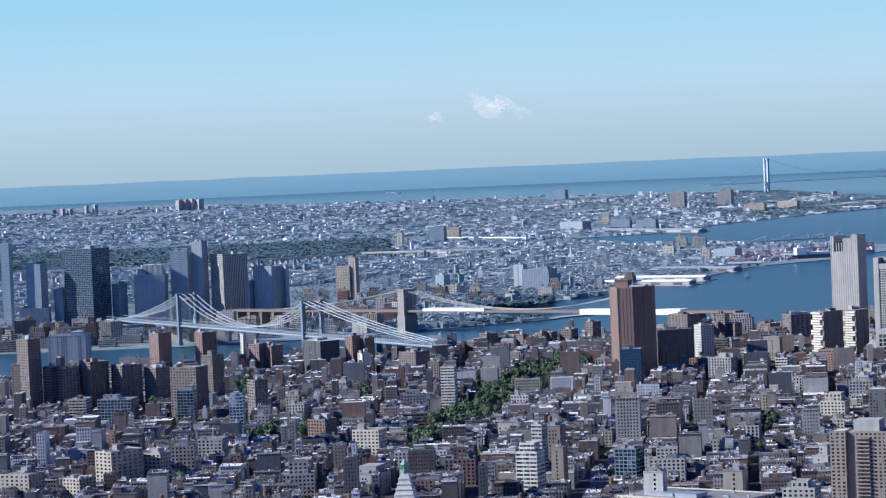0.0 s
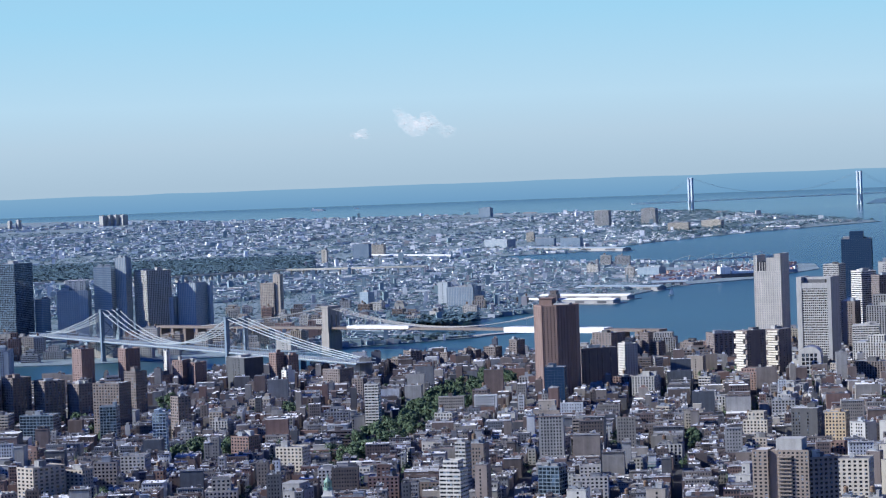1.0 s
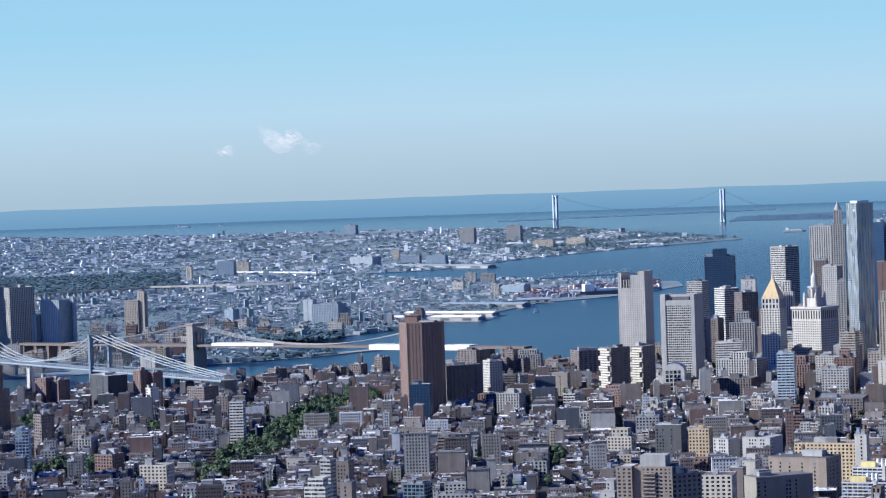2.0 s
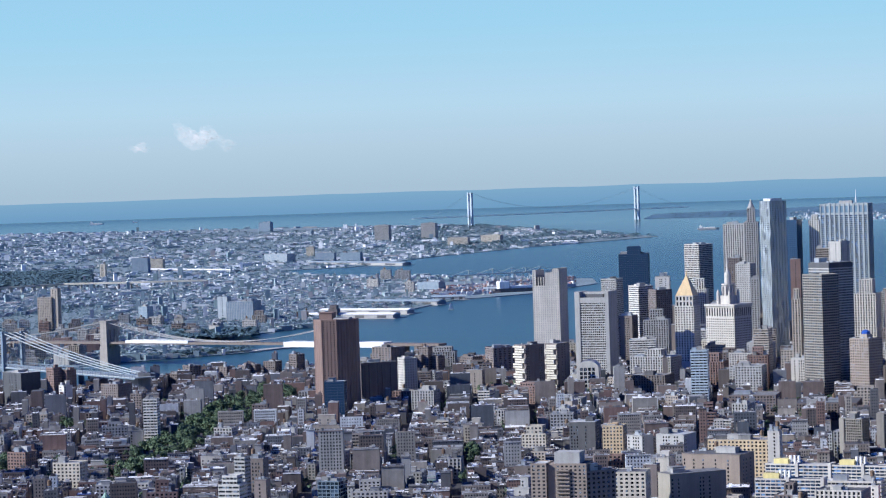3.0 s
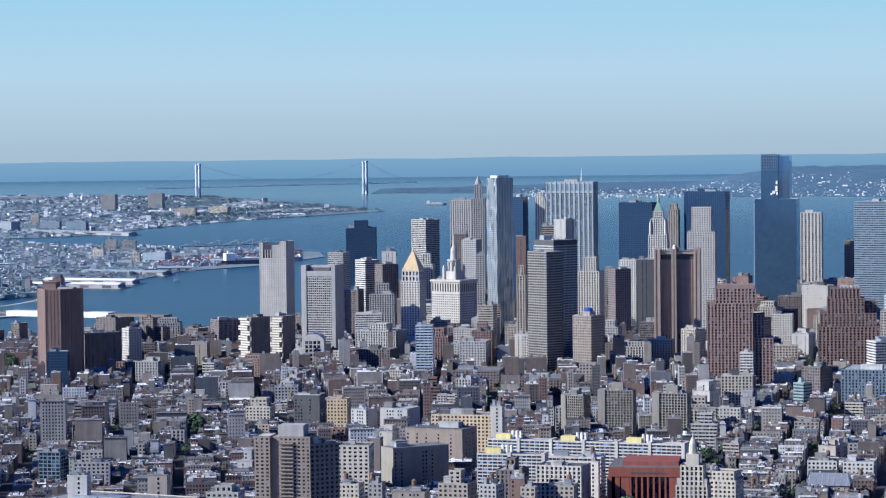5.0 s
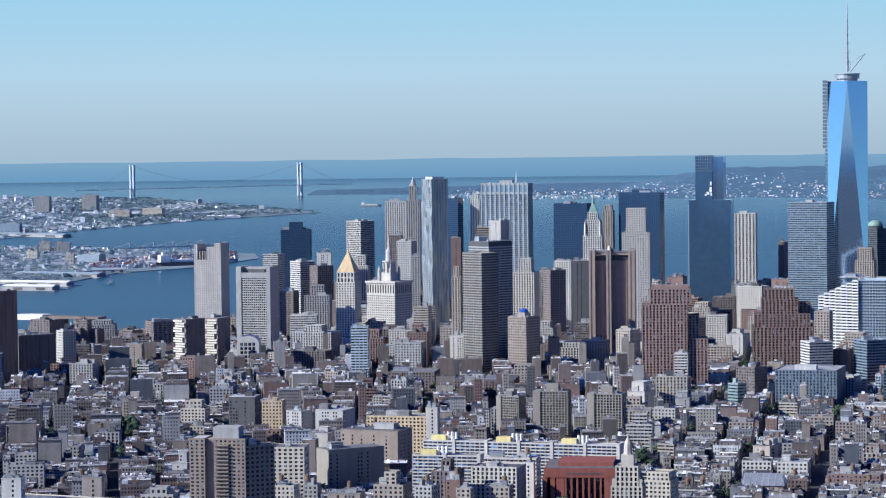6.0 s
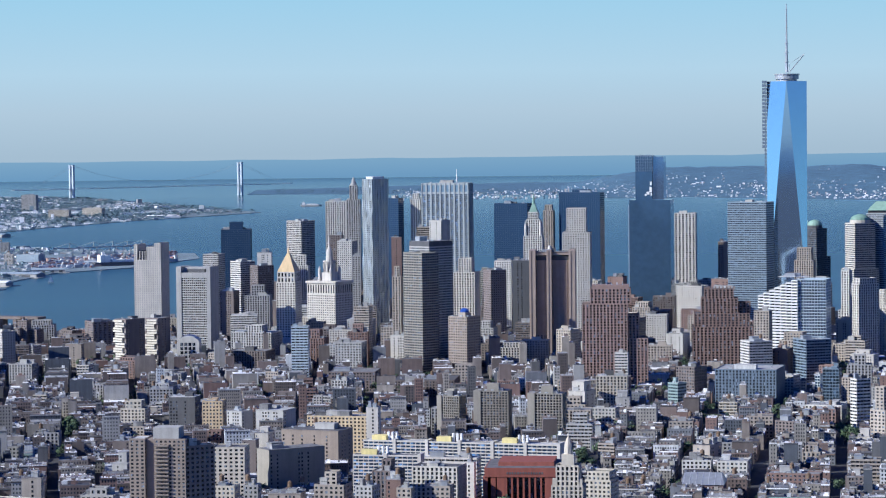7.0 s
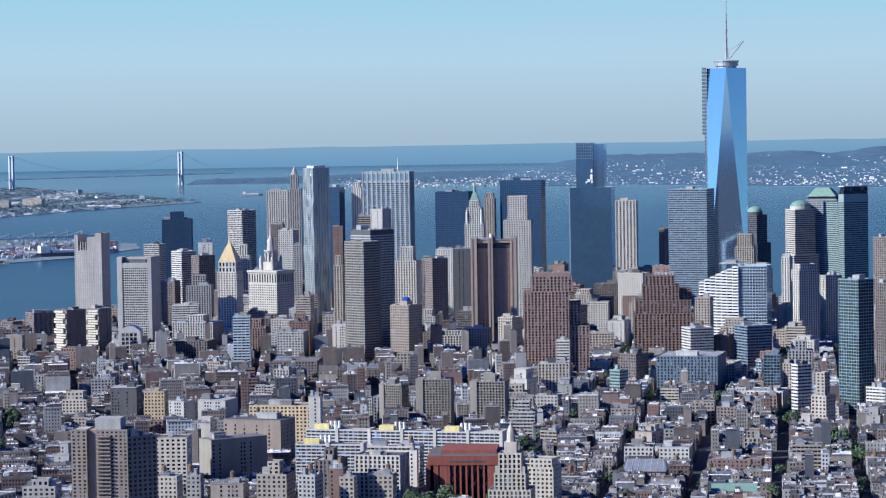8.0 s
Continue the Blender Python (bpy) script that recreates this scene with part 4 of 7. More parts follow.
def fifth_avenue_tower():
    ob = landmark("apartment_tower", -110, 2180, -4, 34, 30, "buff brick apartment tower with setbacks and a slender spire")
    for w, d, z0, z1 in ((34, 28, 0, 34), (25, 22, 34, 47), (18, 18, 47, 63)):
        tier(ob, "ribs", STONE, GLAZING, w, d, z0, z1, bays=max(4, int(w / 3.4)))
    s = Bag()
    s.box(-5, 5, -5, 5, 63, 72)
    s.frustum(0, 0, 72, 80, 3.6, 3.0, 8)
    s.frustum(0, 0, 80, 85, 3.0, 1.2, 8)
    s.frustum(0, 0, 85, 90, 0.7, 0.2, 6)
    part("spire", s, STONE, ob)
    for sx in (-1, 1):
        t = Bag()
        t.box(sx * 10 - 2, sx * 10 + 2, -9, -5, 47, 53)
        part("finial", t, STONE, ob)


fifth_avenue_tower()


def plaza_tower():
    ob = landmark("apartment_tower", -410, 2060, -2, 66, 40, "grey-brown brick apartment tower with a recessed centre and balconies")
    h = 98
    tier(ob, "grid", CONCRETE_BROWN, GLAZING, 12, 22, 0, h, dx=-24, bays=3, floor=2.9)
    tier(ob, "grid", CONCRETE_BROWN, GLAZING, 24, 24, 0, h, dx=2, bays=7, floor=2.9)
    dark = Bag()
    dark.box(-18, -9, -8, 12, 0, h)
    part("recess", dark, CONCRETE_BROWN, ob)
    b = Bag()
    for k in range(int(h / 2.9)):
        b.box(-10, 1, -14.4, -12.4, k * 2.9 + 0.2, k * 2.9 + 1.2)
    tagged(part("balcony_front", b, CONCRETE_BROWN, ob), kind="stuff")
    t = Bag()
    t.box(-12, 8, -8, 10, h, h + 9)
    part("bulkhead", t, GREY, ob)
    for x, w in ((-24, 12), (2, 24)):
        rr = Bag()
        rr.box(x - w / 2, x + w / 2, -11, 11, h - 0.4, h + 0.2)
        part("roof", rr, ROOF, ob)


plaza_tower()


def lantern_tower():
    ob = landmark("office_tower", -755, 1960, 12, 30, 30, "limestone power company tower with a white pyramid and bronze lantern")
    tier(ob, "ribs", LIMESTONE, GLAZING, 24, 24, 0, 52, bays=7)
    r = Bag()
    r.frustum(0, 0, 52, 78, 14, 4.2, 4, turn=math.pi / 4)
    for k in range(6):
        r.frustum(0, 0, 53 + k * 4, 54 + k * 4, 14.2 - k * 1.5, 14.2 - k * 1.5, 4, turn=math.pi / 4)
    part("pyramid_roof", r, WHITE, ob)
    l = Bag()
    l.frustum(0, 0, 78, 80, 3.6, 3.6, 8)
    for i in range(8):
        a = i * math.tau / 8
        l.frustum(2.7 * math.cos(a), 2.7 * math.sin(a), 80, 84, 0.45, 0.45, 6)
    l.frustum(0, 0, 84, 85, 3.4, 3.2, 8)
    l.frustum(0, 0, 85, 88, 2.8, 0.8, 8)
    l.frustum(0, 0, 88, 91, 0.6, 0.2, 6)
    part("lantern", l, COPPER, ob, "green bronze lantern")


lantern_tower()


def harbour_towers():
    """Granite towers by the river: one with a copper pyramid, two with copper domes."""
    ob = landmark("office_tower", 309, 4760, -12, 54, 50, "granite and glass tower with a blunt green copper pyramid")
    tier(ob, "bands", HAZEGREY, SMOKE, 52, 48, 0, 190, bays=12)
    b = Bag()
    b.box(-24, 24, -22, 22, 190, 196)
    part("attic", b, DARK, ob)
    r = Bag()
    r.frustum(0, 0, 196, 211, 35, 17, 4, turn=math.pi / 4)
    part("pyramid_roof", r, COPPER, ob)
    # the second tower's dark walls paint in the shade of its tall neighbour
    for x, y, rz, h, w, low, m in ((267, 4735, -67, 174, 38, 96, LIMESTONE), (196, 4896, -40, 160, 30, 110, DARK)):
        ob = landmark("office_tower", x, y, rz, w, w, "granite tower under a green copper dome")
        tier(ob, "bands", m, SMOKE, w, w, 0, h, bays=9)
        tier(ob, "bands", m, SMOKE, w + 9, w + 9, 0, low, bays=10)
        drum = Bag()
        drum.frustum(0, 0, h, h + 6, w * 0.46, w * 0.46, 16)
        part("drum", drum, m, ob)
        r = Bag()
        for k in range(5):
            a, b = math.pi / 2 * k / 5, math.pi / 2 * (k + 1) / 5
            r.frustum(0, 0, h + 6 + 10 * math.sin(a), h + 6 + 10 * math.sin(b), w * 0.44 * math.cos(a), max(0.3, w * 0.44 * math.cos(b)), 16)
        part("dome", r, COPPER, ob)


harbour_towers()


def bank_tower():
    """Green glass tower in two heights under a thin white cap."""
    ob = landmark("office_tower", 338, 4637, -57, 56, 51, "green glass bank tower, its taller half capped in white")
    tier(ob, "bands", GREENGLASS, SMOKE, 42, 51, 0, 189, dx=-7, bays=8)
    tier(ob, "bands", GREENGLASS, SMOKE, 14, 50, 0, 190, dx=21.2, bays=3)
    b = Bag()
    b.box(14, 28.4, -25.6, 25.6, 190, 203)
    part("louvre_band", b, GREENGLASS, ob)
    b = Bag()
    b.box(14.2, 28, -25, 25, 203, 215)
    part("attic", b, SMOKE, ob)
    b = Bag()
    b.box(13.6, 28.8, -26, 26, 215, 217)
    part("cap", b, WHITE, ob, "thin white cap")


bank_tower()


def bank_slab():
    """Wide metal slab: projecting columns between strips of windows, a mast on top."""
    ob = landmark("office_tower", -462, 4899, -8, 86, 36, "large silver office slab with projecting columns and a mast")
    tier(ob, "rails", PALESTEEL, BLUEWINDOW, 86, 36, 0, 228, bays=10)
    tier(ob, "rails", PALESTEEL, HAZEGLASS, 86, 36, 228.8, 247, bays=10, floor=18)
    rooftop(ob, 84, 34, 247.5, random.Random(14))
    mast = Bag()
    mast.frustum(18, 0, 248, 256, 1.6, 1.2, 8)
    mast.frustum(18, 0, 256, 272, 0.8, 0.3, 8)
    part("mast", mast, WRAP, ob)


bank_slab()


def federal_slab():
    """Tall grey slab with a lower, broader annex in front of it."""
    ob = landmark("office_tower", -382, 3800, -41, 44, 46, "grey federal office slab with a lower annex")
    tier(ob, "fine", GREY, SMOKE, 40, 45, 0, 176, bays=16)
    b = Bag()
    b.box(-20.2, 20.2, -22.7, 22.7, 176, 184)
    part("attic", b, DARK, ob)
    claim(-392, 3764, -41, 50, 34)
    tier(ob, "fine", CONCRETE, SMOKE, 38, 31, 0, 169, dx=20, dy=-38.6, bays=11)
    rooftop(ob, 38, 42, 184.3, random.Random(31))


federal_slab()


def court_slab():
    """Courthouse slab: a window grid framed by blank corner piers, raised corners."""
    ob = landmark("office_tower", -754, 4009, -10, 54, 36, "grey courthouse slab with blank corner piers and raised corners")
    tier(ob, "fine", GREY, GLAZING, 50, 34, 0, 129, bays=16)
    for x0, x1 in ((-27, -19), (21, 27)):
        p = Bag()
        p.box(x0, x1, -18.4, 18.4, 0, 141)
        part("corner_pier", p, GREY, ob)
    lintel = Bag()
    lintel.box(-19, 21, -17.9, 17.9, 124, 132)
    part("lintel", lintel, GREY, ob)
    vent = Bag()
    vent.box(-12, 16, -12, 12, 132, 137)
    part("louvre_house", vent, DARK, ob)
    b = Bag()
    b.box(-19, 21, -6, 16, 132, 140)
    part("bulkhead", b, GREY, ob)


court_slab()



def vaulted_annex():
    ob = landmark("court_annex", -745, 3889, 6, 34, 46, "white court annex with an arched roof and a glazed front")
    b, n = Bag(), 10
    pts = [(-16, 0), (16, 0)] + [(16 * math.cos(math.pi * i / n), 36 + 10 * math.sin(math.pi * i / n)) for i in range(n + 1)]
    m = len(pts)
    b.solid([(x, -20, z) for x, z in pts] + [(x, 20, z) for x, z in pts], [tuple(range(m)), tuple(range(2 * m - 1, m - 1, -1))] + [(i, i + m, (i + 1) % m + m, (i + 1) % m) for i in range(m)])
    part("vault", b, WHITE, ob)
    w = Bag()
    for k in range(4):
        for j in range(5):
            w.quad((-11 + k * 5.8, -20.1, 8 + j * 6), (4.2, 0, 0), (0, 0, 4.6))
    tagged(part("glazing", w, GLAZING, ob), kind="stuff")


vaulted_annex()



def grid_slab(x, y, rz, w, d, h):
    """Concrete apartment tower: deep window grid and one blank end wall."""
    claim(x, y, rz, w, d)
    ob = thing("apartment_tower", x, y, rz, "beige concrete apartment tower, deep window grid, blank end wall", "apartment building", "trio of concrete towers")
    tier(ob, "deep", CONCRETE, GLAZING, w * 0.8, d, 0, h, dx=w * 0.1, bays=9, floor=2.9)
    b = Bag()
    b.box(-w / 2 - 0.5, -w * 0.3, -d / 2 - 1.6, d / 2 + 1, 0, h + 1)
    part("end_wall", b, CONCRETE, ob)
    b = Bag()
    b.box(-w * 0.15, w * 0.2, -d * 0.2, d * 0.3, h, h + 8)
    part("bulkhead", b, CONCRETE, ob)
    rooftop(ob, w, d, h, random.Random(int(w)))


def metal_roof_block(x, y, rz, w, d, h):
    """A brick block under a sloping grey metal roof with standing seams."""
    claim(x, y, rz, w, d)
    ob = thing("loft_building", x, y, rz, "red brick building under a seamed grey metal roof", "building")
    tier(ob, "grid", REDBRICK, GLAZING, w, d, 0, h, bays=7)
    r = Bag()
    r.solid([(-w / 2 - 1, -d / 2 - 1.2, h + 1), (w / 2 + 1, -d / 2 - 1.2, h + 1), (w / 2 - 2, 0, h + 10), (-w / 2 + 2, 0, h + 10), (w / 2 + 1, d / 2 + 1.2, h + 1), (-w / 2 - 1, d / 2 + 1.2, h + 1)], [(0, 1, 2, 3), (3, 2, 4, 5), (1, 4, 2), (5, 0, 3)])
    roof = part("roof", r, METAL, ob, "grey metal roof")
    for k in range(7):
        s = Bag()
        q = -w / 2 + 2 + k * (w - 4) / 6
        s.beam((q, -d / 2 - 1.2, h + 1.1), (q, 0, h + 10.1), 0.25, 4)
        part("seam", s, SILVER, roof)
    t = Bag()
    t.box(-w * 0.16, w * 0.0, -d / 2 - 2.2, -d / 2 - 0.8, 0, h + 1)
    part("stair_bay", t, YELLOW, ob, "tan stone stair bay")


def blue_wrap(x, y, rz, w, d, h):
    """A heap of blue sheeting tied over roof plant."""
    ob = thing("tarpaulin", x, y, rz, "bright blue sheeting tied over the roof plant", "tarpaulin")
    b = Bag()
    b.frustum(0, 0, h, h + 3, 5.5, 6, 9)
    b.frustum(0, 0, h + 3, h + 5.5, 6, 2.5, 9)
    part("sheet", b, BLUETARP, ob)
    ob.matrix_basis = place(x, y, rz, 6)
    base = Bag()
    base.box(-6, 6, -6, 6, h - 6.2, h)
    part("roof_box", base, TAN, ob)


def copper_church(x, y, rz, w, d, h):
    """A low church with crossing green copper roofs."""
    claim(x, y, rz, w, d)
    ob = thing("church", x, y, rz, "low stone church with crossing green copper roofs", "church")
    tier(ob, "plain", STONE, GLAZING, w, d, 0, h)
    for name, (a, b, c, e, rise) in (("nave_roof", (-w / 2 - 1, w / 2 + 1, -d / 2 - 0.8, d / 2 + 0.8, 5.5)), ("porch_roof", (-w * 0.95, -w / 2 - 1, -d * 0.4, d * 0.4, 3.0))):
        z = h if name == "nave_roof" else h - 5
        r = Bag()
        r.solid([(a, c, z), (b, c, z), (b, (c + e) / 2, z + rise), (a, (c + e) / 2, z + rise), (b, e, z), (a, e, z)], [(0, 1, 2, 3), (3, 2, 4, 5), (1, 4, 2), (5, 0, 3), (0, 5, 4, 1)])
        part(name, r, COPPER, ob, "green copper roof")
    p = Bag()
    p.box(-w * 0.93, -w / 2 - 0.3, -d * 0.38, d * 0.38, 0, h - 5)
    part("porch", p, STONE, ob)


metal_roof_block(-2, 2419, -5, 37, 37, 18)
copper_church(73, 2328, -2, 37, 22, 12)
grid_slab(-274, 2929, -23, 26, 14, 48)
grid_slab(-229, 2926, -6, 37, 20, 54)
grid_slab(-169, 2905, -9, 37, 20, 53)
blue_wrap(-327, 3698, -32, 31, 31, 84)


def balcony_slab(x, y, rz, w, d, h):
    """A long apartment slab: white floor bands, blue window strips, coloured roof houses."""
    claim(x, y, rz, w, d)
    ob = thing("apartment_slab", x, y, rz, "long pale apartment slab with blue window strips and yellow roof houses", "apartment building")
    n = max(2, round(w / 34))
    for i in range(n):
        c = -w / 2 + (i + 0.5) * w / n
        tier(ob, "strip", LIMESTONE, BLUEWINDOW, w / n - 3, d, 0, h, dx=c, floor=3.0, bays=6)
        b = Bag()
        b.box(c + w / n / 2 - 1.5, c + w / n / 2 + 1.5, -d / 2 - 1.2, d / 2 + 1, 0, h + 2)
        part("stair_wall", b, LIMESTONE, ob)
        r = Bag()
        r.box(c - w / n / 2, c + w / n / 2, -d / 2, d / 2, h, h + 0.4)
        part("roof", r, ROOF, ob)
        if i % 2 == 0:
            p = Bag()
            p.box(c - 7, c + 7, -d * 0.35, d * 0.35, h + 0.4, h + 5)
            part("roof_house", p, BRIGHTPAINT, ob, "yellow roof house")
            for k in (-3, 1, 5):
                f = Bag()
                f.frustum(c + 11 + k, 0, h + 0.4, h + 8, 1.3, 1.3, 10)
                part("flue", f, WRAP, ob, "white flue")


balcony_slab(-223, 2479, -13, 189, 13, 48)
balcony_slab(-283, 2403, -7, 62, 12, 45)
# ---- towers and blocks ----
tower('office_tower', 'bands', GREY, -894, 4919, -14, 30, 30, 121, 'pale grey office tower with horizontal window bands')
tower('office_tower', 'glass', DARKGLASS, -921, 5320, 7, 58, 58, 153, 'black glass office tower with a stepped top', crown=(0.45, 14))
tower('office_tower', 'bands', WHITE, -792, 4632, -45, 30, 30, 120, 'narrow white-banded office tower with a dark side')
tower('office_tower', 'plain', WHITE, -764, 4698, 5, 25, 25, 133, 'white mechanical top of an office tower')
tower('office_tower', 'grid', BROWN, -753, 4598, -54, 30, 30, 114, 'brown brick office tower with small windows')
tower('office_tower', 'strip', LIMESTONE, -781, 5242, -35, 38, 38, 171, 'dark office tower with white horizontal bands')
tower('office_tower', 'ribs', WHITE, -705, 4747, -1, 23, 23, 107, 'slim ornate white stone tower with setbacks', crown=(0.6, 18))
tower('office_tower', 'ribs', WHITE, -689, 5103, 2, 42, 42, 211, 'white office tower with strong vertical ribs')
tower('office_tower', 'ribs', GREY, -640, 4958, 3, 25, 25, 217, 'tall grey stone tower with a pointed top', crown=(0.55, 26), spire=16)
tower('office_tower', 'grid', BROWN, -635, 4676, 0, 23, 23, 162, 'brown stone office block between taller towers')
tower('office_tower', 'grid', GREY, -612, 4649, -15, 27, 27, 153, 'grey office block with a flat roof')
tower('office_tower', 'grid', GREY, -578, 4503, 7, 13, 13, 133, 'narrow grey masonry office building')
tower('office_tower', 'bands', TAN, -500, 3968, -8, 22, 22, 82, 'pale banded office building with a flat roof')
tower('office_tower', 'glass', DARKGLASS, -559, 4918, -18, 23, 23, 220, 'dark glass office tower with a sloped top')
tower('office_tower', 'plain', REDBRICK, -518, 4570, 6, 17, 17, 162, 'reddish stone office block')
tower('office_tower', 'ribs', WHITE, -522, 4932, -5, 17, 17, 218, 'slender white stone office tower', crown=(0.6, 10))
tower('office_tower', 'plain', GREY, -445, 4578, -32, 25, 25, 190, 'grey stair block above an office building')
tower('office_tower', 'bands', TAN, -474, 4585, 6, 22, 22, 178, 'low pale office wing')
tower('office_tower', 'ribs', TAN, -434, 3835, -5, 12, 12, 132, 'pale stone tower with stepped shoulders', crown=(0.6, 14))
tower('office_tower', 'ribs', LIMESTONE, -344, 3934, -9, 31, 31, 133, 'limestone office tower with a drum on top', crown=(0.6, 20))
tower('office_tower', 'grid', BROWN, -330, 4287, -60, 27, 27, 119, 'dark brown masonry tower with a narrow front')
tower('office_tower', 'grid', WHITE, -331, 4487, -1, 28, 28, 124, 'white stone office building with ornate top')
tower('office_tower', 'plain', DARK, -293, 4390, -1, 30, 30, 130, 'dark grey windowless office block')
tower('office_tower', 'glass', DARKGLASS, -332, 4738, -9, 59, 35, 213, 'broad black steel office tower')
tower('office_tower', 'ribs', TAN, -278, 4892, -7, 18, 18, 196, 'tan stone tower with a crown of finials', crown=(0.7, 10))
tower('office_tower', 'glass', DARKGLASS, -219, 4895, -13, 76, 30, 228, 'tall black glass office slab', crown=(0.4, 5))
tower('office_tower', 'grid', LIMESTONE, -200, 4295, -2, 43, 43, 177, 'limestone office tower with a columned crown', crown=(0.7, 38))
tower('office_tower', 'grid', TAN, -190, 3795, -33, 24, 24, 59, 'tan apartment tower beside a windowless slab')
tower('office_tower', 'bands', WHITE, -105, 3438, -3, 16, 16, 54, 'small white banded office building')
tower('office_tower', 'ribs', WHITE, -35, 5149, -4, 39, 39, 182, 'white ribbed office tower by the water', bays=6)
tower('office_tower', 'plain', BROWN, 33, 4799, -7, 17, 17, 142, 'narrow brown brick tower')
tower('office_tower', 'bands', BLUEGLASS, 75, 4439, -20, 65, 39, 219, 'blue-grey glass office tower with fine floor lines')
tower('office_tower', 'ribs', TAN, 160, 4397, -9, 30, 30, 126, 'tan stone telephone building with a crown of piers', crown=(0.75, 20))
tower('office_tower', 'grid', TAN, 76, 3599, -14, 20, 20, 96, 'beige masonry building')
tower('office_tower', 'grid', BROWN, 389, 4483, -43, 26, 26, 135, 'brown brick tower by the river')
tower('apartment_tower', 'ribs', LIMESTONE, 226, 3893, -57, 18, 35, 115, 'pale concrete apartment slab with a dark flank', crown=(0.8, 8))
tower('apartment_tower', 'ribs', LIMESTONE, 265, 3941, -57, 14, 28, 104, 'second concrete apartment slab with a dark flank')
tower('apartment_tower', 'ribs', WHITE, 208, 4044, -24, 12, 12, 126, 'pale concrete apartment slab partly hidden')
tower('office_tower', 'glass', GREENGLASS, 232, 3041, -48, 30, 24, 150, 'slender blue-grey glass hotel tower')
tower('apartment_tower', 'ribs', BROWN, 288, 3287, -57, 19, 19, 131, 'white and brown striped apartment tower')
tower('office_tower', 'strip', BLUEGLASS, 136, 3502, -64, 35, 35, 66, 'dark loft tower with pale floor bands')
tower('loft_building', 'ribs', STEEL, 54, 3296, -10, 73, 73, 47, 'wide grey loft building with tall piers')
tower('loft_building', 'bands', WHITE, 65, 3499, -69, 31, 31, 64, 'white loft building with a grey flank')
tower('loft_building', 'plain', REDBRICK, 99, 3518, -22, 21, 21, 53, 'salmon painted blank brick wall building')
tower('loft_building', 'grid', BROWN, -17, 3352, -34, 27, 27, 44, 'brown brick loft with water tank')
tower('loft_building', 'bands', GREENGLASS, -33, 3203, -41, 15, 15, 37, 'small green glass building')
tower('office_tower', 'glass', PALEGLASS, 137, 3324, -31, 7, 7, 35, 'narrow pale blue glass slab')
tower('office_tower', 'glass', BLUEGLASS, 147, 3196, -11, 19, 19, 54, 'blue glass hotel block')
tower('loft_building', 'grid', WHITE, 136, 3101, -12, 41, 41, 22, 'long white building with square windows')
tower('apartment_tower', 'bands', WHITE, 167, 2969, -57, 11, 18, 62, 'apartment tower with white front and dark flank')
tower('apartment_tower', 'grid', TAN, 182, 2840, -35, 18, 18, 41, 'pinkish brick apartment tower with terraces', crown=(0.55, 24))
tower('apartment_tower', 'grid', BROWN, 236, 3040, -33, 22, 22, 33, 'dark brick apartment block')
tower('loft_building', 'bands', WHITE, 258, 3018, -39, 25, 25, 32, 'low white banded building')
tower('loft_building', 'grid', WHITE, -8, 2559, -4, 27, 27, 23, 'white stone row with dark cornice')
tower('loft_building', 'grid', WHITE, 26, 2559, -7, 28, 28, 22, 'white stone row beside its twin')
tower('loft_building', 'grid', REDBRICK, 80, 2478, -11, 48, 19, 20, 'long red brick apartment house')
tower('apartment_tower', 'grid', BROWN, 137, 2476, -12, 20, 20, 18, 'brown brick apartment house')
tower('loft_building', 'grid', REDBRICK, 200, 2739, -45, 11, 11, 18, 'narrow red brick loft')
tower('apartment_tower', 'grid', TAN, 236, 2729, -21, 21, 21, 9, 'pink-beige apartment house by trees')
# added slab, turned from the sun to stand for the plaza tower's shaded flank
tower('apartment_tower', 'grid', CONCRETE_BROWN, -390, 2061, 37, 25, 10, 92, 'grey-brown brick wing of an apartment tower in shade')
tower('loft_building', 'bands', LIMESTONE, -229, 2429, -9, 53, 16, 40, 'low pale wing in front of a long slab')
tower('office_tower', 'ribs', LIMESTONE, -228, 2318, -11, 40, 28, 46, 'pale stone college building with tall pilasters')
tower('loft_building', 'grid', TAN, -219, 2229, -4, 20, 20, 40, 'beige stone college building')
tower('loft_building', 'plain', WHITE, -206, 2381, -8, 7, 7, 42, 'slim white stair tower over low roofs')
tower('loft_building', 'grid', GREY, -273, 2182, -19, 15, 15, 46, 'grey stone loft with bay windows')
tower('office_tower', 'ribs', BROWN, -268, 2284, -9, 22, 22, 46, 'brown stone building with a gothic belfry', crown=(0.35, 9))
tower('loft_building', 'plain', REDBRICK, -254, 2210, -6, 12, 12, 48, 'red brick house with blank gable')
tower('loft_building', 'grid', TAN, -243, 2191, -9, 12, 12, 43, 'narrow tan apartment house')
tower('loft_building', 'plain', CONCRETE, -377, 2451, 38, 58, 23, 47, 'broad blank-walled building half in shade')
tower('loft_building', 'plain', BROWN, -423, 2504, -4, 13, 13, 48, 'brown brick warehouse flank')
tower('office_tower', 'grid', STONE, -86, 2248, -15, 22, 22, 43, 'stone office block with glass attic', crown=(0.85, 7))
tower('loft_building', 'grid', STONE, -422, 2392, 1, 29, 29, 54, 'pale loft building with big square windows', bays=6)
tower('loft_building', 'grid', STONE, -393, 2205, -5, 18, 18, 43, 'pale loft with a parapet and large windows', bays=5)
tower('loft_building', 'grid', GREY, -377, 2238, -4, 12, 12, 39, 'grey loft beside it')
tower('loft_building', 'plain', TAN, -344, 2213, -1, 27, 27, 37, 'plain beige low building')
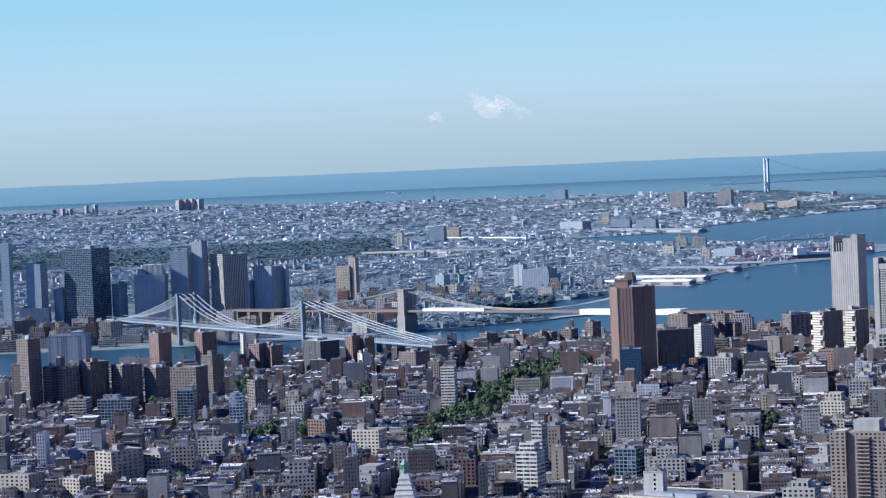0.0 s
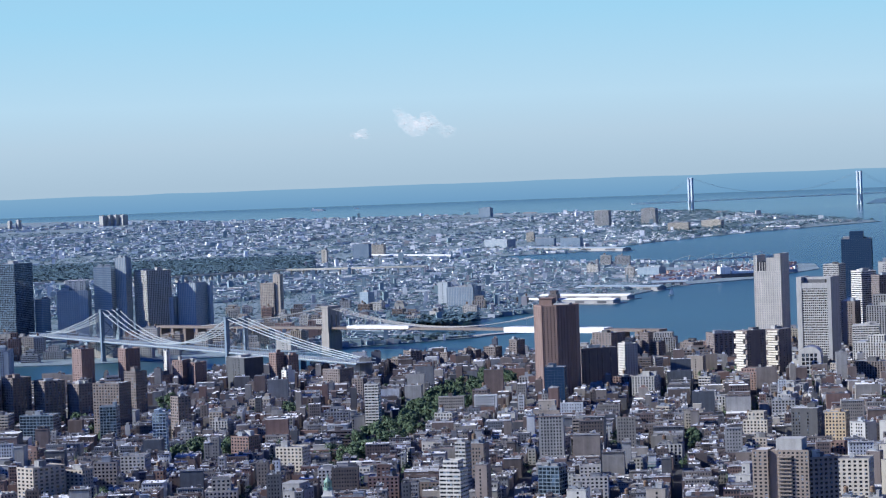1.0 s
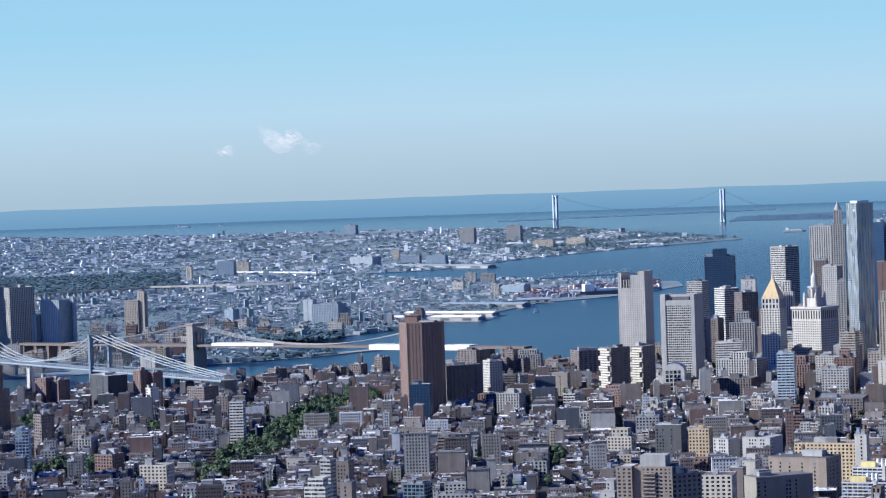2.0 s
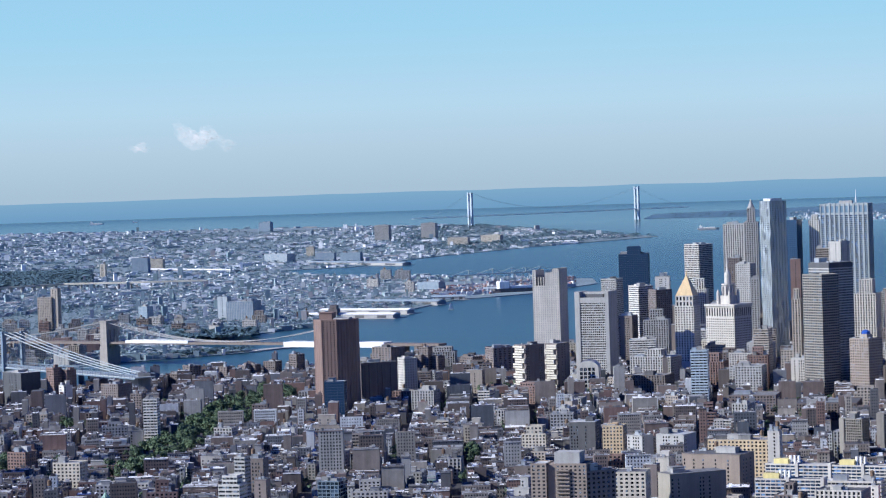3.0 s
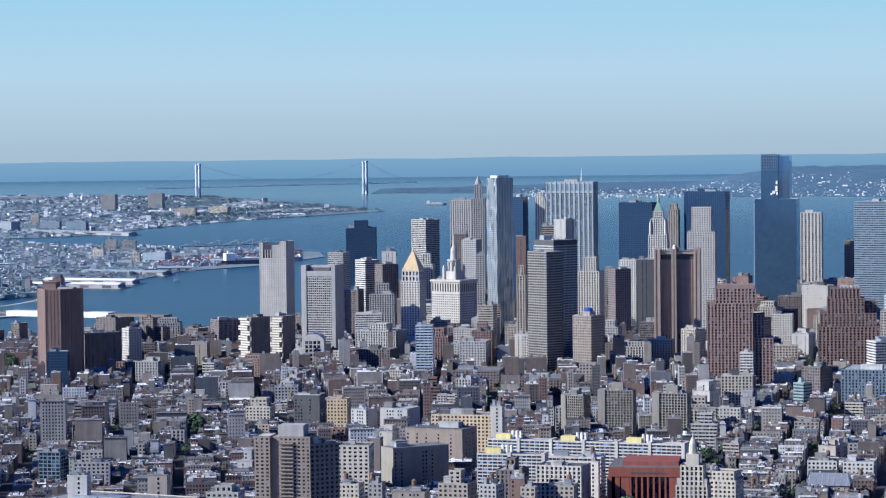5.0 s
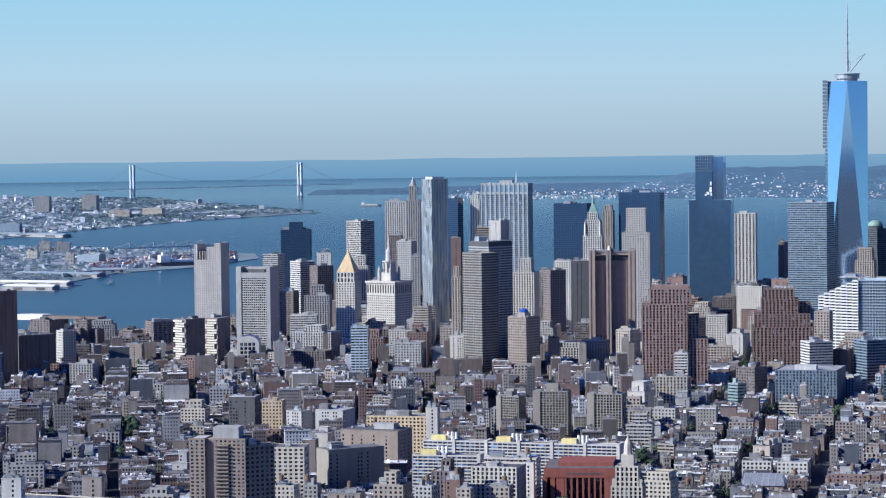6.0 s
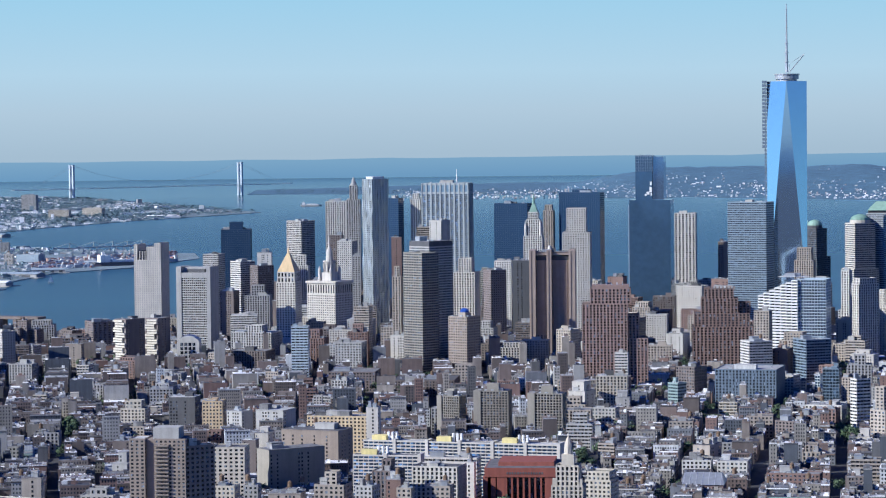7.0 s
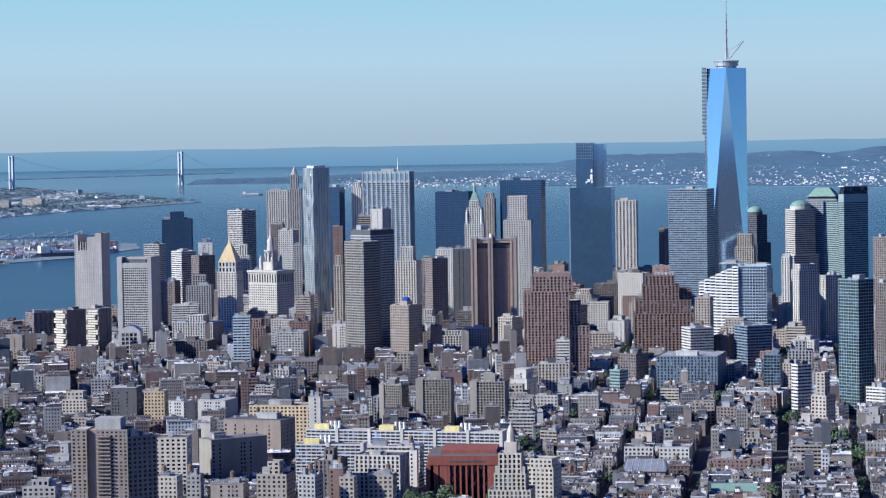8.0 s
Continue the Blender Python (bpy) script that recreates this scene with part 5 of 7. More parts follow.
tower('loft_building', 'grid', TAN, -305, 2208, -8, 25, 25, 44, 'old stone building with ornate gables', crown=(0.4, 10))
tower('loft_building', 'plain', CONCRETE_BROWN, -370, 2573, -16, 59, 35, 51, 'cream blank-walled building with few windows')
tower('loft_building', 'grid', YELLOW, -368, 2735, -7, 64, 32, 47, 'pale yellow office block with small windows')
tower('loft_building', 'plain', LIMESTONE, -331, 2699, -7, 12, 12, 59, 'narrow pale stair tower')
tower('loft_building', 'plain', GREY, -456, 2863, -16, 32, 32, 41, 'grey blank-walled loft')
tower('loft_building', 'plain', GREY, -499, 2887, -27, 20, 20, 37, 'grey blank-walled loft with low roof')
tower('loft_building', 'grid', YELLOW, -531, 2911, -1, 22, 22, 45, 'orange-tan brick building with tall windows')
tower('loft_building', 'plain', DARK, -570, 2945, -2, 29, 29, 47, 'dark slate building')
tower('loft_building', 'grid', TAN, -563, 3539, -23, 19, 19, 23, 'cream building with large windows')
tower('office_tower', 'bands', PALEGLASS, -534, 3569, 3, 22, 22, 80, 'slim white and blue striped tower', bays=4)
tower('office_tower', 'grid', CONCRETE_BROWN, -327, 3698, -32, 31, 31, 84, 'tan-brown brick tower with a blue-wrapped top')
tower('loft_building', 'grid', REDBRICK, -389, 3794, -8, 30, 30, 61, 'red-brown brick loft tower')
tower('loft_building', 'grid', GREY, -514, 3808, -8, 29, 29, 39, 'grey masonry loft block')
tower('loft_building', 'grid', BROWN, -457, 3529, 0, 61, 61, 25, 'long brown brick loft block')
tower('loft_building', 'grid', BROWN, -356, 3457, -0, 80, 80, 21, 'long brick loft block beyond the streets')
tower('office_tower', 'ribs', GREY, -647, 3896, -16, 64, 38, 50, 'grey court building with tall pilasters', crown=(0.4, 10))
tower('office_tower', 'grid', TAN, -693, 3837, -12, 22, 22, 25, 'courthouse wing with a stepped white front')
tower('office_tower', 'ribs', BROWN, -630, 3747, -11, 55, 38, 35, 'dark brick detention building')
tower('office_tower', 'plain', BROWN, -763, 4333, -13, 24, 24, 86, 'brown block behind the courthouse')
tower('office_tower', 'ribs', GREY, -717, 4341, 3, 40, 40, 78, 'grey setback office building', crown=(0.5, 16))
tower('office_tower', 'bands', WHITE, -723, 4238, 7, 41, 41, 53, 'white banded state building')
tower('office_tower', 'grid', TAN, -447, 3874, 0, 29, 29, 58, 'pale office building below the tall slab')
tower('office_tower', 'grid', GREY, -488, 3733, -5, 37, 37, 47, 'grey office slab with many windows')
tower('apartment_tower', 'jag', CREAM, -816, 3813, -38, 25, 35, 76, 'apartment tower with cream balconies and dark flank')
tower('apartment_tower', 'jag', CREAM, -789, 3880, -24, 22, 31, 73, 'matching apartment tower with cream balconies')
tower('office_tower', 'glass', DARKGLASS, -992, 3418, 8, 26, 26, 57, 'dark teal glass building')
# turned and thinned to show the camera a broad shaded side
tower('apartment_tower', 'plain', BROWN, -1002, 3665, 36, 54, 13, 64, 'dark brown slab beside the tall brick tower')
tower('office_tower', 'grid', LIMESTONE, -974, 3724, -47, 20, 20, 65, 'pale-framed glass building')
tower('apartment_tower', 'grid', BROWN, -1059, 4115, -15, 22, 18, 42, 'brown brick public housing block', bays=6)
tower('apartment_tower', 'grid', BROWN, -1030, 4123, -31, 19, 15, 39, 'brown brick public housing block', bays=6)
tower('apartment_tower', 'grid', BROWN, -978, 4135, -32, 28, 22, 37, 'brown brick public housing block', bays=6)
tower('apartment_tower', 'grid', BROWN, -933, 4146, -61, 46, 37, 50, 'brown brick public housing block', bays=6)
tower('apartment_tower', 'grid', BROWN, -1103, 4104, -28, 40, 32, 56, 'brown brick public housing block', bays=6)
tower('apartment_tower', 'grid', BROWN, -1047, 4118, -16, 17, 14, 54, 'brown brick public housing block', bays=6)
tower('apartment_tower', 'grid', BROWN, -1429, 4108, -43, 25, 20, 31, 'brown brick housing block by the river', bays=5)
tower('apartment_tower', 'grid', BROWN, -1404, 4116, -48, 18, 15, 23, 'brown brick housing block by the river', bays=5)
tower('apartment_tower', 'grid', BROWN, -1376, 4126, -37, 21, 16, 27, 'brown brick housing block by the river', bays=5)
tower('apartment_tower', 'grid', BROWN, -1347, 4136, -40, 22, 18, 28, 'brown brick housing block by the river', bays=5)
tower('apartment_tower', 'grid', BROWN, -1336, 4139, -22, 18, 14, 29, 'brown brick housing block by the river', bays=5)
tower('apartment_tower', 'grid', BROWN, -1307, 4148, -19, 23, 18, 33, 'brown brick housing block by the river', bays=5)
tower('apartment_tower', 'grid', BROWN, -1270, 4160, -36, 20, 16, 43, 'brown brick housing block by the river', bays=5)
tower('apartment_tower', 'grid', BROWN, -1456, 4098, -9, 19, 15, 19, 'brown brick housing block by the river', bays=5)
tower('apartment_tower', 'plain', WHITE, -1341, 4085, -44, 15, 24, 23, 'white blank-flanked housing block')
tower('apartment_tower', 'bands', WHITE, -1159, 3175, 8, 17, 17, 57, 'slim tower with white balconies')
tower('apartment_tower', 'grid', BROWN, -1293, 3492, -3, 16, 16, 38, 'brown brick tower behind the slim one')
tower('loft_building', 'plain', WHITE, -986, 3180, 7, 22, 22, 21, 'white windowless slab over a dark base')
tower('loft_building', 'glass', DARKGLASS, -947, 3035, 7, 21, 21, 10, 'dark glass low block')
tower('loft_building', 'grid', WHITE, -987, 2583, 17, 32, 32, 22, 'white school building with flat roof')
tower('loft_building', 'grid', WHITE, -962, 2597, 10, 19, 19, 21, 'white building with dark windows')
tower('apartment_tower', 'bands', WHITE, -783, 2352, -2, 20, 20, 48, 'white terraced apartment tower', crown=(0.7, 8), bays=3)
tower('apartment_tower', 'bands', GREY, -818, 2489, -11, 11, 11, 58, 'pale apartment tower behind the terraced one')
tower('loft_building', 'plain', BROWN, -813, 2522, -2, 16, 16, 54, 'brown brick loft tower')
tower('loft_building', 'plain', BROWN, -782, 2437, -3, 12, 12, 43, 'brown brick block beside the loft tower')
tower('loft_building', 'glass', BLUEGLASS, -719, 2456, -6, 21, 21, 39, 'blue-green glass loft')
tower('loft_building', 'bands', GREENGLASS, -711, 2728, 7, 53, 27, 9, 'glass-fronted low block with planted roof')
tower('apartment_tower', 'grid', TAN, -1038, 3005, 1, 38, 15, 9, 'tan apartment blocks in a row')
tower('apartment_tower', 'bands', GREY, -989, 2832, -37, 13, 13, 10, 'grey apartment slab with balconies')
tower('loft_building', 'grid', REDBRICK, -1209, 3027, 10, 69, 21, 9, 'long red brick tenement block')
tower('loft_building', 'grid', REDBRICK, -1100, 2844, 11, 44, 22, 12, 'red brick loft with arched windows')
tower('loft_building', 'grid', BROWN, -872, 2533, 6, 30, 15, 14, 'brown brick warehouse with many windows')
tower('apartment_tower', 'grid', TAN, -1227, 2404, -24, 25, 40, 44, 'beige housing tower with dark flank', bays=4)
tower('apartment_tower', 'grid', TAN, -1203, 2439, -8, 20, 18, 37, 'beige housing tower beside its twin', bays=4)
tower('apartment_tower', 'grid', TAN, -1282, 2307, -7, 33, 26, 33, 'beige housing tower seen from its corner', bays=6)
tower('apartment_tower', 'grid', TAN, -1230, 2324, -17, 22, 22, 27, 'lower beige housing tower', bays=5)
tower('apartment_tower', 'grid', BROWN, -1751, 3176, 1, 30, 27, 69, 'tall brown housing tower', bays=7)
tower('apartment_tower', 'grid', BROWN, -1720, 3184, -19, 14, 14, 63, 'brown brick housing tower with shaded flank', bays=5)
tower('apartment_tower', 'grid', BROWN, -1702, 3194, -35, 25, 25, 60, 'brown brick housing tower with shaded flank', bays=5)
tower('apartment_tower', 'grid', BROWN, -1670, 3211, -31, 28, 28, 67, 'brown brick housing tower with shaded flank', bays=5)
tower('apartment_tower', 'grid', BROWN, -1632, 3231, -36, 30, 30, 61, 'brown brick housing tower with shaded flank', bays=5)
tower('apartment_tower', 'grid', BROWN, -1596, 3248, -25, 24, 24, 55, 'brown brick housing tower with shaded flank', bays=5)
tower('apartment_tower', 'grid', BROWN, -1744, 3171, -19, 22, 22, 101, 'brown brick housing tower with shaded flank', bays=5)
tower('apartment_tower', 'grid', BROWN, -1530, 3280, -20, 21, 21, 68, 'brown brick housing tower with shaded flank', bays=5)
tower('apartment_tower', 'grid', BROWN, -1460, 3060, -8, 38, 27, 71, 'broad brown housing slab', bays=9)
tower('apartment_tower', 'glass', BLUEGLASS, -1424, 2976, 12, 20, 20, 50, 'pale glass apartment tower with balconies')
tower('apartment_tower', 'glass', BLUEGLASS, -1512, 2966, 8, 42, 30, 41, 'blue glass apartment block under netting')
tower('apartment_tower', 'glass', PALEGLASS, -1265, 2772, 105, 15, 15, 61, 'tall slim pale glass tower with dark flank')
tower('apartment_tower', 'grid', BROWN, -1367, 3058, -35, 18, 18, 54, 'brown tenement tower')
tower('apartment_tower', 'grid', GREY, -1310, 2942, 13, 17, 17, 22, 'grey apartment building')
tower('apartment_tower', 'grid', TAN, -1317, 3053, 9, 16, 16, 35, 'pinkish apartment tower')
tower('apartment_tower', 'grid', REDBRICK, -1151, 2744, -12, 23, 23, 38, 'dark red brick apartment tower')
tower('loft_building', 'grid', REDBRICK, -1158, 2527, 12, 14, 14, 25, 'orange brick building with stepped roof')
tower('loft_building', 'plain', WHITE, -1079, 2321, 20, 23, 23, 22, 'small white building with blue roof')
tower('loft_building', 'grid', TAN, -1560, 2878, 15, 36, 18, 19, 'grand old school with gabled roof')
tower('apartment_tower', 'grid', REDBRICK, -1793, 3664, -23, 21, 25, 72, 'brick housing slab by the bridge', bays=4)
tower('apartment_tower', 'grid', REDBRICK, -1732, 3693, -33, 21, 25, 70, 'brick housing slab by the bridge', bays=4)
tower('apartment_tower', 'grid', REDBRICK, -1661, 3726, -14, 19, 23, 49, 'brick housing slab by the bridge', bays=4)
tower('apartment_tower', 'grid', REDBRICK, -1643, 3734, -19, 21, 25, 45, 'brick housing slab by the bridge', bays=4)
tower('apartment_tower', 'grid', REDBRICK, -1686, 3715, -47, 16, 20, 28, 'brick housing slab by the bridge', bays=4)
# shade on this slab is put into its dark wall colour
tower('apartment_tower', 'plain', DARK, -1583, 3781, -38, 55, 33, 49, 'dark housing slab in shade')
tower('apartment_tower', 'grid', REDBRICK, -1531, 3781, -27, 16, 16, 54, 'red brick housing tower by the bridge end', bays=4)
tower('apartment_tower', 'grid', REDBRICK, -1511, 3789, -40, 16, 16, 50, 'red brick housing tower by the bridge end', bays=4)
tower('apartment_tower', 'plain', WHITE, -1449, 3620, -40, 14, 14, 41, 'slim white-fronted tower')
tower('apartment_tower', 'plain', WHITE, -1689, 3735, -30, 7, 7, 63, 'white tower at the bridge approach')
tower('loft_building', 'grid', BROWN, -1382, 3646, -20, 31, 31, 40, 'curved brown brick apartment block')
tower('office_tower', 'grid', STONE, -537, 2009, -19, 109, 54, 55, 'stone hotel block with a wide flat roof', bays=20)
tower('office_tower', 'plain', WHITE, -570, 2015, 3, 15, 15, 73, 'white roof pavilion of a stone block')
tower('office_tower', 'plain', TAN, -515, 2045, 4, 15, 15, 70, 'tan roof pavilion of a stone block')
tower('loft_building', 'grid', GREY, -481, 2126, 1, 26, 26, 46, 'grey loft with copper-green roof sheds', crown=(0.5, 5))
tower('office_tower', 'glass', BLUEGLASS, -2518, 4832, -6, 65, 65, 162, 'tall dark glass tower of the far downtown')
tower('office_tower', 'glass', HAZEGREY, -2656, 4758, 6, 17, 17, 178, 'tall slim glass tower across the river')
tower('office_tower', 'glass', HAZEGREY, -2606, 4786, 3, 31, 31, 135, 'blue glass tower across the river')
tower('office_tower', 'plain', HAZEGREY, -2566, 4807, -9, 19, 19, 84, 'dark slab across the river')
tower('office_tower', 'bands', HAZEGREY, -2463, 4861, -23, 21, 21, 89, 'grey-blue apartment slab across the river')
tower('office_tower', 'grid', HAZEGREY, -2407, 4889, 20, 61, 61, 104, 'broad pale court building across the river')
tower('office_tower', 'plain', HAZEGREY, -2401, 4892, 15, 40, 40, 124, 'dark block behind the court building')
tower('office_tower', 'ribs', HAZEGREY, -2318, 4932, -4, 23, 23, 165, 'tall old bank tower with a stepped top')
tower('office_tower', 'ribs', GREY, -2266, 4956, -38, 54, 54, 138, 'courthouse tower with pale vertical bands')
tower('office_tower', 'plain', HAZEGREY, -2237, 4969, -0, 27, 27, 83, 'dark slab near the courthouse tower')
tower('office_tower', 'ribs', HAZEGREY, -2195, 4988, -9, 42, 42, 110, 'office tower with vertical piers across the river')
tower('office_tower', 'plain', HAZEGREY, -2163, 5002, -22, 8, 8, 110, 'narrow flank of an office tower')
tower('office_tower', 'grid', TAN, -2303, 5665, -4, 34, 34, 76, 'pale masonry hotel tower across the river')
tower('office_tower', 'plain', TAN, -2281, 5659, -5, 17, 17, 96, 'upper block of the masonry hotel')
tower('office_tower', 'grid', HAZEGREY, -2157, 5895, -16, 24, 24, 40, 'apartment house on the heights')
tower('office_tower', 'ribs', HAZEGREY, -1937, 5943, -0, 63, 63, 46, 'hospital slab with vertical stripes')
tower('office_tower', 'plain', HAZEGREY, -1990, 5962, -4, 24, 24, 57, 'grey slab beside the hospital')
tower('office_tower', 'bands', HAZEGREY, -2611, 4783, 23, 57, 57, 49, 'long low office slab across the river')
tower('office_tower', 'plain', HAZEGREY, -1992, 3754, 19, 58, 58, 66, 'large power station block by the river')
tower('office_tower', 'plain', HAZEGREY, -2326, 4928, -20, 8, 8, 135, 'slim far tower')
tower('office_tower', 'bands', HAZEGREY, -2352, 4916, 11, 35, 35, 148, 'far office block')
tower('office_tower', 'plain', STONE, -3363, 8784, 3, 19, 19, 50, 'pale church tower far off')
tower('apartment_tower', 'grid', HAZEGREY, -3389, 9228, 10, 58, 58, 53, 'far apartment slab over low roofs')
tower('apartment_tower', 'grid', HAZEGREY, -4988, 15787, 3, 71, 71, 58, 'far apartment slab over low roofs')
tower('apartment_tower', 'grid', GREY, -3485, 12932, 4, 71, 71, 77, 'far apartment slab over low roofs')
tower('apartment_tower', 'grid', GREY, -3283, 13067, 3, 71, 71, 78, 'far apartment slab over low roofs')
tower('apartment_tower', 'plain', GREY, -7978, 16691, -25, 38, 38, 68, 'far seaside apartment tower')
tower('apartment_tower', 'plain', GREY, -7937, 16710, -25, 31, 31, 70, 'far seaside apartment tower')
tower('apartment_tower', 'plain', GREY, -7899, 16728, -25, 31, 31, 72, 'far seaside apartment tower')
tower('apartment_tower', 'plain', GREY, -7857, 16748, -25, 46, 46, 70, 'far seaside apartment tower')
tower('apartment_tower', 'plain', GREY, -8483, 16440, -25, 27, 27, 62, 'far seaside apartment tower')
tower('apartment_tower', 'plain', GREY, -8535, 16413, -25, 23, 23, 57, 'far seaside apartment tower')
tower('apartment_tower', 'plain', GREY, -8632, 16362, -25, 31, 31, 43, 'far seaside apartment tower')
tower('apartment_tower', 'plain', GREY, -8676, 16339, -25, 23, 23, 45, 'far seaside apartment tower')
tower('loft_building', 'grid', HAZEGREY, -2936, 10040, 5, 75, 45, 32, 'large far warehouse block with many windows')
tower('loft_building', 'grid', HAZEGREY, -2806, 9946, 2, 77, 46, 34, 'large far warehouse block beside its twin')
tower('loft_building', 'grid', HAZEGREY, -3131, 10076, -15, 103, 62, 32, 'broad far warehouse over the shore')
tower('loft_building', 'grid', STONE, -3206, 10745, 3, 33, 20, 37, 'yellowish far factory block')
tower('loft_building', 'grid', LIMESTONE, -2070, 7560, -3, 34, 21, 25, 'cream windowless silo block by the docks')
tower('loft_building', 'grid', LIMESTONE, -1854, 7143, 3, 25, 15, 32, 'cream warehouse end by the docks')
tower('loft_building', 'grid', HAZEGREY, -1837, 7313, -14, 67, 40, 24, 'grey dock warehouse')
tower('loft_building', 'grid', STONE, -2806, 11696, 3, 91, 55, 37, 'pale yellow army depot block far off')
tower('loft_building', 'grid', STONE, -2739, 12066, -4, 91, 55, 35, 'pale far depot block')
tower('loft_building', 'grid', GREY, -2177, 8099, 5, 32, 19, 31, 'brick housing block by the docks')
tower('loft_building', 'grid', GREY, -2114, 8063, 7, 45, 27, 29, 'brick housing block beside the dock yards')
tower('loft_building', 'grid', STONE, -3422, 9477, 6, 60, 36, 41, 'pale far loft block')

# ---- the streets of houses ----
PARKS = [(-1095, 3060, 8.5, 62, 640), (-1180, 3640, 9, 78, 520), (-1228, 2850, 12, 95, 150), (-1560, 3360, 20, 130, 150), (-168, 2285, 0, 120, 40), (-820, 3830, 8, 150, 60), (330, 2980, 0, 40, 120), (183, 2713, 4, 26, 60), (148, 2910, 4, 9, 120), (-117, 2657, 3, 16, 40), (205, 2563, 4, 50, 30), (87, 2753, 3, 12, 26), (16, 3052, 3, 16, 24), (-692, 2942, 12, 24, 50), (-1605, 3481, 15, 90, 60), (-1580, 3189, 15, 50, 60), (-1792, 3322, 17, 60, 50), (-1166, 2414, 15, 30, 40), (-1040, 2820, 12, 20, 40), (-1450, 3020, 15, 24, 90), (-1330, 3330, 12, 20, 60)]
for px, py, prz, pw, pd in PARKS:
    claim(px, py, prz, pw, pd, 0)



def infill(seed, count, t0, t1, d0, d1, low, high, wide, kind, word, across=False):
    """Middle-sized buildings that fill the ground between the tall ones."""
    rng = random.Random(seed)
    made = 0
    for i in range(count * 12):
        if made == count:
            break
        t, d = rng.uniform(t0, t1), rng.uniform(d0, d1)
        x, y = polar(t - 209, d)
        w, deep = rng.uniform(*wide), rng.uniform(18, 34)
        if taken(x, y, max(w, deep) * 0.5) or not inside([polar(q - 209, r + 45) for q, r in BROOKLYN] if across else [polar(q - 209, r - 60) for q, r in MANHATTAN], x, y):
            continue
        h = rng.uniform(low, high) * (0.75 + 0.5 * rng.random())
        m, name = rng.choice(((GREY, "grey stone"), (TAN, "tan brick"), (LIMESTONE, "pale limestone"), (BROWN, "brown brick"), (STONE, "buff stone"), (REDBRICK, "red brick"), (TAN, "buff brick"), (GREY, "grey concrete")))
        style = rng.choice(("grid", "grid", "ribs", "bands", "plain"))
        turn = 209 - t - rng.choice((3, 8, 14, 22))
        tower(kind, style, m, x, y, turn, w, deep, h, name + " " + word, crown=(rng.uniform(0.4, 0.75), rng.uniform(4, 12)) if rng.random() < 0.35 else None)
        made += 1


def inside(poly, x, y):
    hit = False
    for (x0, y0), (x1, y1) in zip(poly, poly[1:] + poly[:1]):
        if (y0 > y) != (y1 > y) and x < (x1 - x0) * (y - y0) / (y1 - y0) + x0:
            hit = not hit
    return hit


infill(21, 70, 199.5, 211.5, 4450, 5250, 45, 80, (24, 46), "office_tower", "office building among taller towers")
infill(22, 60, 199.0, 214.5, 3750, 4400, 28, 58, (22, 44), "office_tower", "office building in the civic quarter")
infill(23, 16, 205.5, 214.5, 3050, 3750, 22, 40, (20, 42), "loft_building", "loft building with a flat roof")
infill(24, 36, 193.5, 199.0, 3950, 4650, 18, 36, (20, 40), "loft_building", "building near the river")
infill(25, 22, 196.5, 206.0, 2750, 3650, 20, 30, (18, 34), "loft_building", "loft building with large windows")

infill(26, 60, 181.0, 199.0, 2450, 4000, 19, 30, (14, 34), "loft_building", "walk-up block rising over its neighbours")
infill(27, 24, 205.0, 215.0, 2480, 3300, 18, 24, (14, 30), "loft_building", "walk-up block rising over its neighbours")
infill(28, 60, 179.5, 188.0, 4900, 5420, 14, 34, (18, 40), "loft_building", "warehouse across the river", True)
infill(29, 26, 186.0, 193.0, 5450, 6300, 14, 26, (18, 36), "loft_building", "apartment house on the heights", True)
TOWN = Bag()


